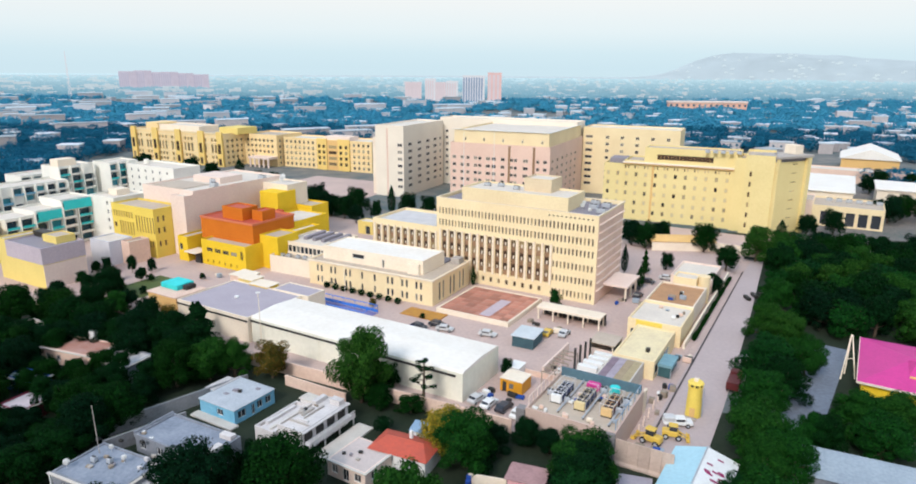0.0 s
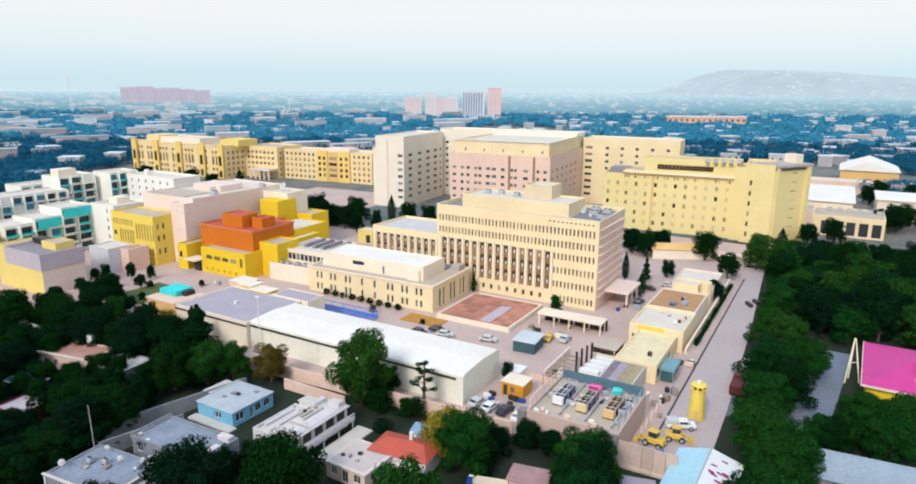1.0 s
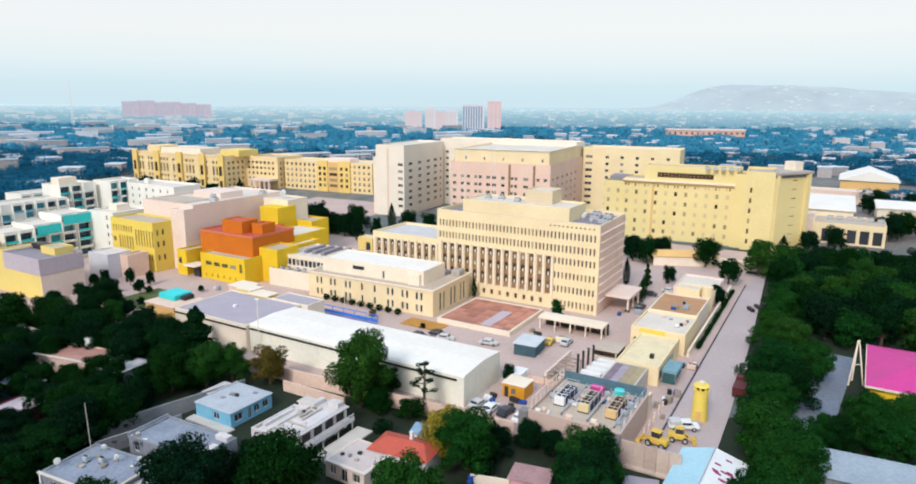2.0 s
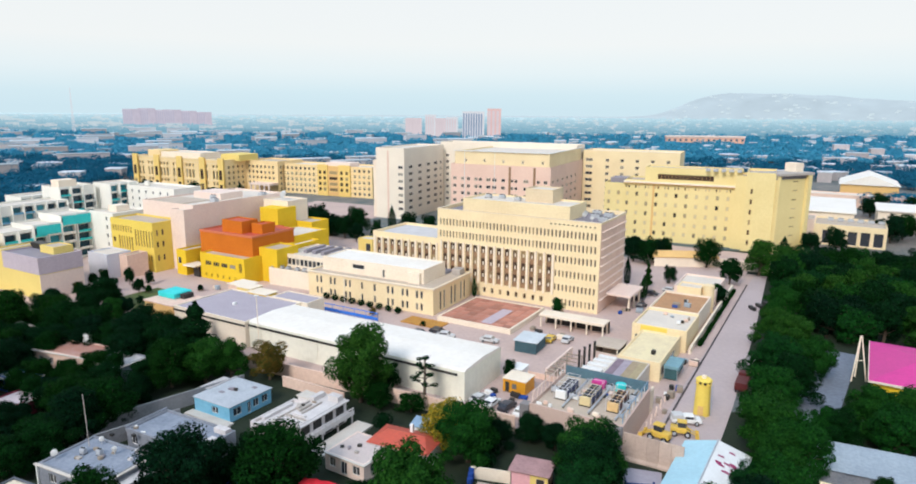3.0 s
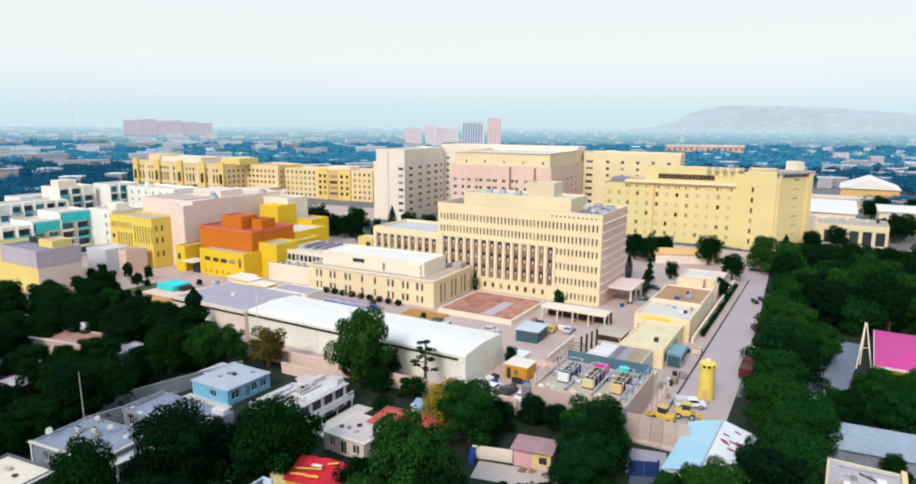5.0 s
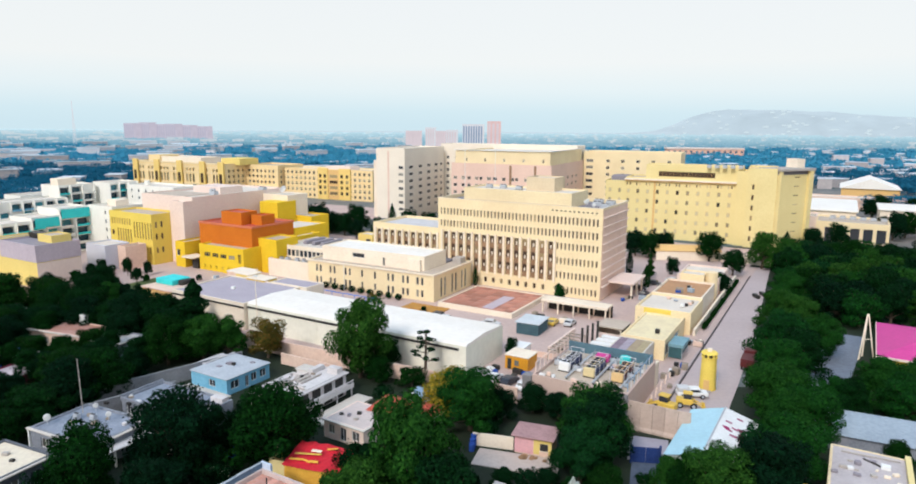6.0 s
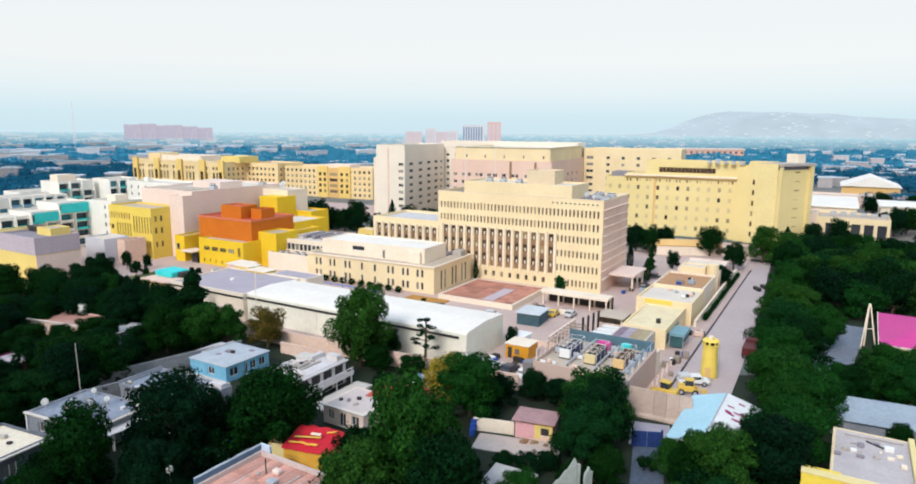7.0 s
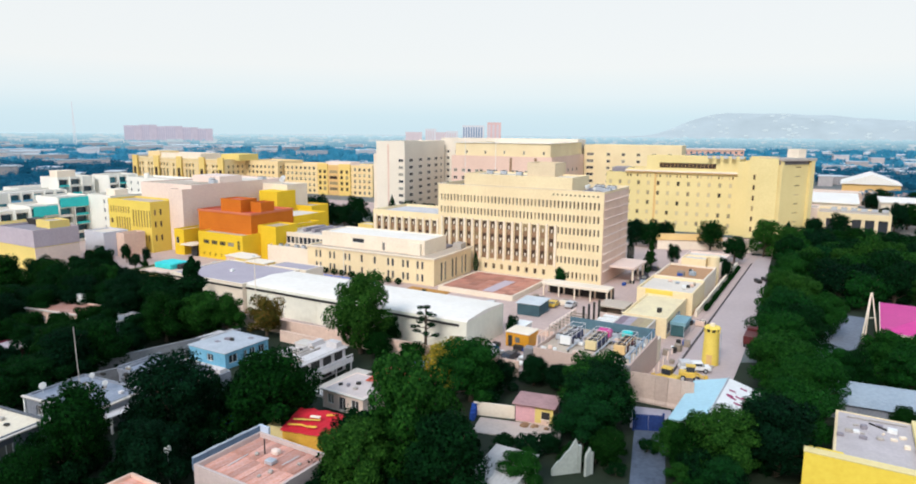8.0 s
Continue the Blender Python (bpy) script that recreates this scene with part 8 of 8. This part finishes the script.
# clipped bushes along the hall
for k in range(9):
    bs = thing("bush", spot(-121 + 3.1 * k, 134.2 - 0.05 * k, 0.05), "small round dark bush along the hall", "bush", "bushes")
    nr = np.random.default_rng(k)
    d = nr.normal(size=(260, 3))
    d /= np.linalg.norm(d, axis=1)[:, None]
    part("crown", leaf_mesh("crown", LEAF_DARK, d * nr.uniform(0.6, 1.0, (260, 1)) * (1.05, 1.05, 0.9) + (0, 0, 0.9), nr.uniform(0.22, 0.42, 260), nr, d), None, bs)
    part("stem", tube(bmesh.new(), (0, 0, 0), (0, 0, 0.8), 0.08), BARK, bs)


# ---- loose things about the yards ----
def crate(m, w, d, h, mt, label):
    t = thing("crate", m, label, "crate", "crates and boxes")
    part("box", bevelled(0.04, (-w / 2, w / 2, -d / 2, d / 2, 0.1, h)), mt, t)
    part("pallet", boxes((-w / 2, w / 2, -d / 2, d / 2, 0, 0.1)), WOOD, t)


rng = random.Random(77)
for e0, e1, v0, v1, z, n in ((-54, -42, 100.5, 103.8, 0.06, 9), (-47, -42, 114, 118, 0.06, 4), (-39.5, -26, 93.5, 95.2, 4.6, 8), (-35, -34, 98, 106, 4.6, 4), (-31.2, -30.3, 97, 105, 4.6, 4), (-26.6, -25.6, 95, 108, 4.6, 5), (-24, -19, 96, 99, 0.04, 5), (-92, -66, 116, 121, 0.06, 9), (-64, -50, 137, 141, 0.06, 6), (-37, -27, 187, 197, 0.06, 6), (-48, -40, 158, 172, 0.06, 5), (-158, -140, 121, 127, 0.05, 7), (-24.8, -22.2, 108, 142, 0.06, 11), (-34, -27, 146, 155, 4.6, 6), (-34, -27, 160, 172, 4.8, 5)):
    for k in range(n):
        w, d, h = rng.uniform(0.7, 1.9), rng.uniform(0.6, 1.3), rng.uniform(0.5, 1.3)
        if z == 4.6:
            w, d, h = 0.55 * w, 0.55 * d, 0.6 * h
        mt, lab = rng.choice(((WHITE, "white covered crate on the ground"), (GREY_TIN, "grey metal equipment box beside walls"), (WOOD, "weathered wooden crate on a pallet"), (BLUE_DEEP, "blue equipment box on a pallet"), (CREAM_PALE, "cream equipment box on a pallet"), (BLACK, "black equipment box on a pallet"), (PINK_STONE, "pinkish concrete block on a pallet")))
        crate(spot(rng.uniform(e0, e1), rng.uniform(v0, v1), z, rng.uniform(-12, 12)), w, d, h, mt, lab)
for k in range(3):
    pp = thing("pipe_run", spot(-35.4 + 4.4 * k, 94.2, 4.6), "grey insulated pipe run between the chillers", "pipe", "pipe runs")
    part("pipe", tube(bmesh.new(), (0, 0, 0.5), (0, 13, 0.5), 0.16, n=8), STEEL, pp)
    for y in (0.5, 6.5, 12.5):
        part("support", boxes((-0.1, 0.1, y - 0.1, y + 0.1, 0, 0.4)), BLACK, pp)


# ---- the town beyond ----
KEEP_OUT = ((-46, 272, 112, 368), (-232, 385, -112, 474), (-114, 375, -42, 432), (48, 200, 142, 288), (134, 248, 218, 402), (228, 368, 296, 452), (-335, 190, -105, 332), (-118, 150, 60, 300), (-112, 296, -50, 375))


def free(x, y, pad):
    return not any(a - pad < x < c + pad and b - pad < y < d + pad for a, b, c, d in KEEP_OUT)


rng = np.random.default_rng(21)
CLOUDS = {0: ([], [], []), 1: ([], [], []), 2: ([], [], [])}
n_trees = 0
for _ in range(60000):
    if n_trees >= 9500:
        break
    y = 262 * math.exp(rng.uniform(0, 2.65))
    x = rng.uniform(-0.80, 0.80) * y
    if not free(x, y, 5):
        continue
    if noise.noise(Vector((x * 0.006, y * 0.004, 3))) < (-0.25 if y < 500 else -0.4):
        continue
    r, h = rng.uniform(3.6, 6.8), rng.uniform(6, 11)
    tier = 0 if y < 640 else 1 if y < 1250 else 2
    if tier:
        r, h = r * (1.1 + 0.5 * tier), h * 0.95
    k = (200, 110, 40)[tier]
    d = rng.normal(size=(k, 3))
    d /= np.linalg.norm(d, axis=1)[:, None]
    lump = 1 + 0.28 * np.sin(d[:, :1] * 5 + x) * np.sin(d[:, 1:2] * 5 + y) + 0.2 * np.sin(d[:, 2:] * 7 + x)
    CLOUDS[tier][0].append(d * np.array((r, r, h * 0.42)) * lump * rng.uniform(0.7, 1.03, (k, 1)) + np.array((x, y, h * 0.55)))
    CLOUDS[tier][1].append(rng.uniform(0.32, 0.6, k) * r * (0.52, 0.66, 0.9)[tier])
    CLOUDS[tier][2].append(1.6 * d + np.array((0, 0, 0.5)))
    n_trees += 1


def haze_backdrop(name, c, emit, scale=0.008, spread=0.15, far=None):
    """The pale distance: so far off that it hardly shifts, with the haze before it painted in as glow."""
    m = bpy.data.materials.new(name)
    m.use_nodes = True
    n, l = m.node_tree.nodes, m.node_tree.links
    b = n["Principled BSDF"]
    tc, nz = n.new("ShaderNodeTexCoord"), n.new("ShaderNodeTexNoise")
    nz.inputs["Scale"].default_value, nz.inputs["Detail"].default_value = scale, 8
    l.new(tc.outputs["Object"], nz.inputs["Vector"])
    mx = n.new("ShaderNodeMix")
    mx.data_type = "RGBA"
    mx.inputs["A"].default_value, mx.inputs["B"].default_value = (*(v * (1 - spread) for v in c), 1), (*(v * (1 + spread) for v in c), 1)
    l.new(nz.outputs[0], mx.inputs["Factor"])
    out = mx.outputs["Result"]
    # the colour pales with Y, painting the haze thicker with distance
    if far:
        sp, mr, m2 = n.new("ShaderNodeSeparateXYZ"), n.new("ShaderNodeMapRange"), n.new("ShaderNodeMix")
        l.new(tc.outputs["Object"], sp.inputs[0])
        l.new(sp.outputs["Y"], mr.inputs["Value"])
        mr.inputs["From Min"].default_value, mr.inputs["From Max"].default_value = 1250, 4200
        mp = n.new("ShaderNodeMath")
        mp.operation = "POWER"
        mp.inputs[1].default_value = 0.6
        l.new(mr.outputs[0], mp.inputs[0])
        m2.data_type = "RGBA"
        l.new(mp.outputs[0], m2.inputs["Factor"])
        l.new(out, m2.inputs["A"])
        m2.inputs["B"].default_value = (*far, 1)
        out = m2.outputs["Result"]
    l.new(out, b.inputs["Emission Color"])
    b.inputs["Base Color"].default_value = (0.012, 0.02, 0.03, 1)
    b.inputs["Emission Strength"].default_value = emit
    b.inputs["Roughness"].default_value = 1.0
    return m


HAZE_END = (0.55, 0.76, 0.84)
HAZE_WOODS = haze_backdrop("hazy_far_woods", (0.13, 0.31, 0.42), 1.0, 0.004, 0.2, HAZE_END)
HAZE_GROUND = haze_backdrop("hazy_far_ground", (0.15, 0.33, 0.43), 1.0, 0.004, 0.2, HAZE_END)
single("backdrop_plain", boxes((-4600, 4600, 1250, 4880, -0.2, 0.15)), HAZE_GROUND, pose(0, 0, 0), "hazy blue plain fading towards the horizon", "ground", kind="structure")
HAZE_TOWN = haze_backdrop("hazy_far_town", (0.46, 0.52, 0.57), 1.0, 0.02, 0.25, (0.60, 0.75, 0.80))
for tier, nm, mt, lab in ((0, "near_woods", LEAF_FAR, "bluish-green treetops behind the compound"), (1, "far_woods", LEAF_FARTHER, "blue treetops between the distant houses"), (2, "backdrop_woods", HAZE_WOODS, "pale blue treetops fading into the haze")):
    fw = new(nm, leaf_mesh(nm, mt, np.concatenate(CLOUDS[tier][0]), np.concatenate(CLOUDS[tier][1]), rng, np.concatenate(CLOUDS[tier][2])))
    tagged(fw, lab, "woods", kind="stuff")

HOUSE_WALL = surface("plastered_house_walls", (0.52, 0.47, 0.46), (0.42, 0.39, 0.39), 0.05, 0.5, bump=0, vary=0.25)
HOUSE_ROOF = surface("pale_tin_house_roofs", (0.56, 0.61, 0.64), (0.42, 0.48, 0.52), 0.05, 0.5, bump=0, vary=0.3)
# bluish greys take in the haze before the far houses
FAR_WALL = surface("haze_tinted_far_walls", (0.54, 0.53, 0.55), (0.45, 0.47, 0.50), 0.01, 0.05, bump=0, island=0.3)
FAR_ROOF = surface("haze_tinted_far_roofs", (0.56, 0.63, 0.66), (0.46, 0.54, 0.60), 0.01, 0.05, bump=0, island=0.3)
WINDOW_SMALL = mesh_of("window", boxes((-0.7, 0.7, -0.10, 0.0, 0, 1.4)), GLASS_BLUE)


def town_house(x, y, w, d, h, a):
    """A plain flat-roofed town house with its own windows."""
    t = thing("town_house", pose(x, y, 0, 0, 0, math.degrees(a)), "plain flat-roofed town house with a pale roof", "house", "town houses")
    part("wall", boxes((-w / 2, w / 2, -d / 2, d / 2, 0, h)), HOUSE_WALL, t)
    part("roof", boxes((-w / 2 - 0.4, w / 2 + 0.4, -d / 2 - 0.4, d / 2 + 0.4, h + 0.004, h + 0.6)), HOUSE_ROOF, t)
    k = min(3, int(w / 4))
    for f in range(min(2, max(1, int(h / 3.2)))):
        for j in range(k):
            part("window", WINDOW_SMALL, None, t, m=pose(-w / 2 + w * (j + 0.5) / k, -d / 2 - 0.002, 3.1 * f + 1.0))


for k, (x, y) in enumerate([(302, 545), (363, 640), (410, 679), (451, 713), (447, 674), (379, 550), (450, 654), (459, 794), (536, 855), (560, 846)]):
    town_house(x, y, 13 + 3.5 * (k % 3), 11, 5.5 + 2.4 * (k % 4), radians(-28 + 9 * (k % 2)))


def add_house(vs, fs, mi, x, y, w, d, h, a):
    c, s = math.cos(a), math.sin(a)
    for x0, x1, y0, y1, z0, z1, m in ((-w / 2, w / 2, -d / 2, d / 2, 0, h, 0), (-w / 2 - 0.4, w / 2 + 0.4, -d / 2 - 0.4, d / 2 + 0.4, h + 0.02, h + 0.9, 1)):
        o = len(vs)
        for (px, py, pz) in ((x0, y0, z0), (x1, y0, z0), (x1, y1, z0), (x0, y1, z0), (x0, y0, z1), (x1, y0, z1), (x1, y1, z1), (x0, y1, z1)):
            vs.append((x + px * c - py * s, y + px * s + py * c, pz))
        for q in ((4, 5, 6, 7), (0, 1, 5, 4), (1, 2, 6, 5), (2, 3, 7, 6), (3, 0, 4, 7)):
            fs.append(tuple(o + i for i in q))
            mi.append(m)


FARM = {1: ([], [], []), 2: ([], [], [])}
rng = random.Random(33)
count = near = 0
taken = []
for _ in range(40000):
    if count >= 1150:
        break
    y = 300 * math.exp(rng.uniform(0, 2.5))
    x = rng.uniform(-0.80, 0.80) * y
    if not free(x, y, 16) or (y < 900 and any((x - a) ** 2 + (y - b) ** 2 < 460 for a, b in taken)):
        continue
    if x < -0.15 * y and y < 500 and rng.random() < 0.75:
        continue
    slabs = x < 40 and y > 420 and rng.random() < 0.24
    w, d, h = (rng.uniform(24, 42), rng.uniform(10, 12), rng.uniform(9, 12)) if slabs else (rng.uniform(9, 17), rng.uniform(8, 13), rng.uniform(4.5, 8))
    ang = radians(rng.choice((25, 27, 29) if slabs else (-27, 20, 63, -30, 10)) + rng.uniform(-3, 3))
    if y < 900:
        taken.append((x, y))
    if y < 720:
        if near < 290:
            town_house(x, y, w, d, h, ang)
            near += 1
        else:
            add_house(*FARM[1], x, y, w, d, h, ang)
    else:
        add_house(*FARM[1 if y < 1300 else 2], x, y, w, d, h, ang)
    count += 1
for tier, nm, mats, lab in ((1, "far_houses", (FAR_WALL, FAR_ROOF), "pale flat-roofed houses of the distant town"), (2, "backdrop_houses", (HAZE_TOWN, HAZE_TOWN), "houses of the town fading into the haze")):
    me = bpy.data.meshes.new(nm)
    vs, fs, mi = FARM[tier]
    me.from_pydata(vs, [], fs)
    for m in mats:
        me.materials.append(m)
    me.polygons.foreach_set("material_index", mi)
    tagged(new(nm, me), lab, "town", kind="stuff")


# far towers and mast glow evenly: the haze before them is in these colours
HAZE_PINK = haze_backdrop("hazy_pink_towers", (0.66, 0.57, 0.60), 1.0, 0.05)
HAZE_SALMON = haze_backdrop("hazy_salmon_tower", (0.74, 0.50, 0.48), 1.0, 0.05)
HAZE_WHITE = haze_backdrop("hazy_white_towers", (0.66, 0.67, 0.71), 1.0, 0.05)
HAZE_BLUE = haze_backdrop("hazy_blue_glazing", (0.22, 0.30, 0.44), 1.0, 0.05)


def far_tower(x, y, w, d, h, wall_m, label, rz=-28, cols=5, strip_m=None):
    b = thing("far_tower_block", pose(x, y, 0, 0, 0, rz), label, "tower block", "distant tower blocks")
    part("wall", boxes((-w / 2, w / 2, -d / 2, d / 2, 0, h)), wall_m, b)
    part("roof", bevelled(0.3, (-w / 2 - 0.5, w / 2 + 0.5, -d / 2 - 0.5, d / 2 + 0.5, h + 0.02, h + 1.4)), wall_m, b)
    strip = mesh_of("window_strip", boxes((-w / cols * 0.28, w / cols * 0.28, -0.15, -0.02, 2, h - 2)), strip_m or HAZE_BLUE)
    for k in range(cols):
        part("window_strip", strip, None, b, m=pose(-w / 2 + w * (k + 0.5) / cols, -d / 2, 0))
    return b


# this mauve glow holds the haze before the western towers
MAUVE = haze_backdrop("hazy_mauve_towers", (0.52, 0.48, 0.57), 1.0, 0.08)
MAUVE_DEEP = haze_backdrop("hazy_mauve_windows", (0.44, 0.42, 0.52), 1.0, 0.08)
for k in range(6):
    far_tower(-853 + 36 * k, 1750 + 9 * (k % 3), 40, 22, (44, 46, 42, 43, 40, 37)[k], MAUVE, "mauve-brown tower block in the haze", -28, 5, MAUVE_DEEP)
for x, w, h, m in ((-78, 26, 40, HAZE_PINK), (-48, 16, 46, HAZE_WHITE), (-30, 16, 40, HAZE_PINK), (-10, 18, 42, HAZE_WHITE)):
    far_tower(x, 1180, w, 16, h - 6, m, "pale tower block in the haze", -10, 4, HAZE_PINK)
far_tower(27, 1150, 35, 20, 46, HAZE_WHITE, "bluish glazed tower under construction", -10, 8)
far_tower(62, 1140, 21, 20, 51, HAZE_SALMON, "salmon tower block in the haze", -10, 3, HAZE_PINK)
LO = thing("long_orange_building", pose(362, 975, 0, 0, 0, -4), "long low orange building with a pale roof", "building")
part("wall", boxes((-55, 55, -7, 7, 0, 13)), surface("hazy_salmon_render", (0.80, 0.46, 0.33), (0.72, 0.42, 0.32), 0.05, 0.4), LO)
part("roof", bevelled(0.3, (-56, 56, -8, 8, 13.02, 15.4)), PINKISH_WHITE, LO)
for k in range(14):
    part("window", boxes((-52 + 8 * k - 1.5, -52 + 8 * k + 1.5, -7.1, -7.003, 8, 11)), GLASS_BLUE, LO)
MS = thing("lattice_mast", pose(-685, 1190, 0), "thin grey lattice mast in the haze", "mast")
bm = bmesh.new()
for a in range(3):
    tube(bm, (3 * math.cos(a * 2.09), 3 * math.sin(a * 2.09), 0), (0.3 * math.cos(a * 2.09), 0.3 * math.sin(a * 2.09), 84), 0.35, 0.25, n=5)
for k in range(12):
    z = 6.2 * k + 4
    r = 3 - 2.7 * z / 84
    for a in range(3):
        tube(bm, (r * math.cos(a * 2.09), r * math.sin(a * 2.09), z), (r * math.cos((a + 1) * 2.09), r * math.sin((a + 1) * 2.09), z + 4), 0.2, n=4)
part("frame", bm, HAZE_WHITE, MS)


# ---- mountains on the horizon ----
def ridge(name, dist, height, seed, material, label):
    """A range of hills round the horizon; height gives metres by the bearing in degrees."""
    bm = bmesh.new()
    rows = []
    for i in range(241):
        a = -60 + i * 0.5
        col = []
        for j in range(9):
            f = j / 8
            r = dist + 500 * f
            z = height(a) * math.sin(min(1, f * 1.25) * math.pi / 2) * (1 + 0.09 * noise.fractal(Vector((a * 0.30, f * 2.0, seed)), 1.0, 2.0, 5)) - 3
            col.append(bm.verts.new((r * math.sin(radians(a)), r * math.cos(radians(a)), z)))
        rows.append(col)
    for p, q in zip(rows, rows[1:]):
        for j in range(8):
            bm.faces.new((p[j], q[j], q[j + 1], p[j + 1]))
    return single(name, bm, material, pose(0, 0, 0), label, "mountains", kind="structure")


def right_hill(a):
    """A long flat-topped hill that rises in the east and sinks slowly beyond."""
    up = 1 / (1 + math.exp(-(a - 18.4) / 1.0))
    return 8 + 148 * up * (1 - 0.40 * max(0, min(1, (a - 26) / 10)))


# hills and their houses glow in colours that hold the haze
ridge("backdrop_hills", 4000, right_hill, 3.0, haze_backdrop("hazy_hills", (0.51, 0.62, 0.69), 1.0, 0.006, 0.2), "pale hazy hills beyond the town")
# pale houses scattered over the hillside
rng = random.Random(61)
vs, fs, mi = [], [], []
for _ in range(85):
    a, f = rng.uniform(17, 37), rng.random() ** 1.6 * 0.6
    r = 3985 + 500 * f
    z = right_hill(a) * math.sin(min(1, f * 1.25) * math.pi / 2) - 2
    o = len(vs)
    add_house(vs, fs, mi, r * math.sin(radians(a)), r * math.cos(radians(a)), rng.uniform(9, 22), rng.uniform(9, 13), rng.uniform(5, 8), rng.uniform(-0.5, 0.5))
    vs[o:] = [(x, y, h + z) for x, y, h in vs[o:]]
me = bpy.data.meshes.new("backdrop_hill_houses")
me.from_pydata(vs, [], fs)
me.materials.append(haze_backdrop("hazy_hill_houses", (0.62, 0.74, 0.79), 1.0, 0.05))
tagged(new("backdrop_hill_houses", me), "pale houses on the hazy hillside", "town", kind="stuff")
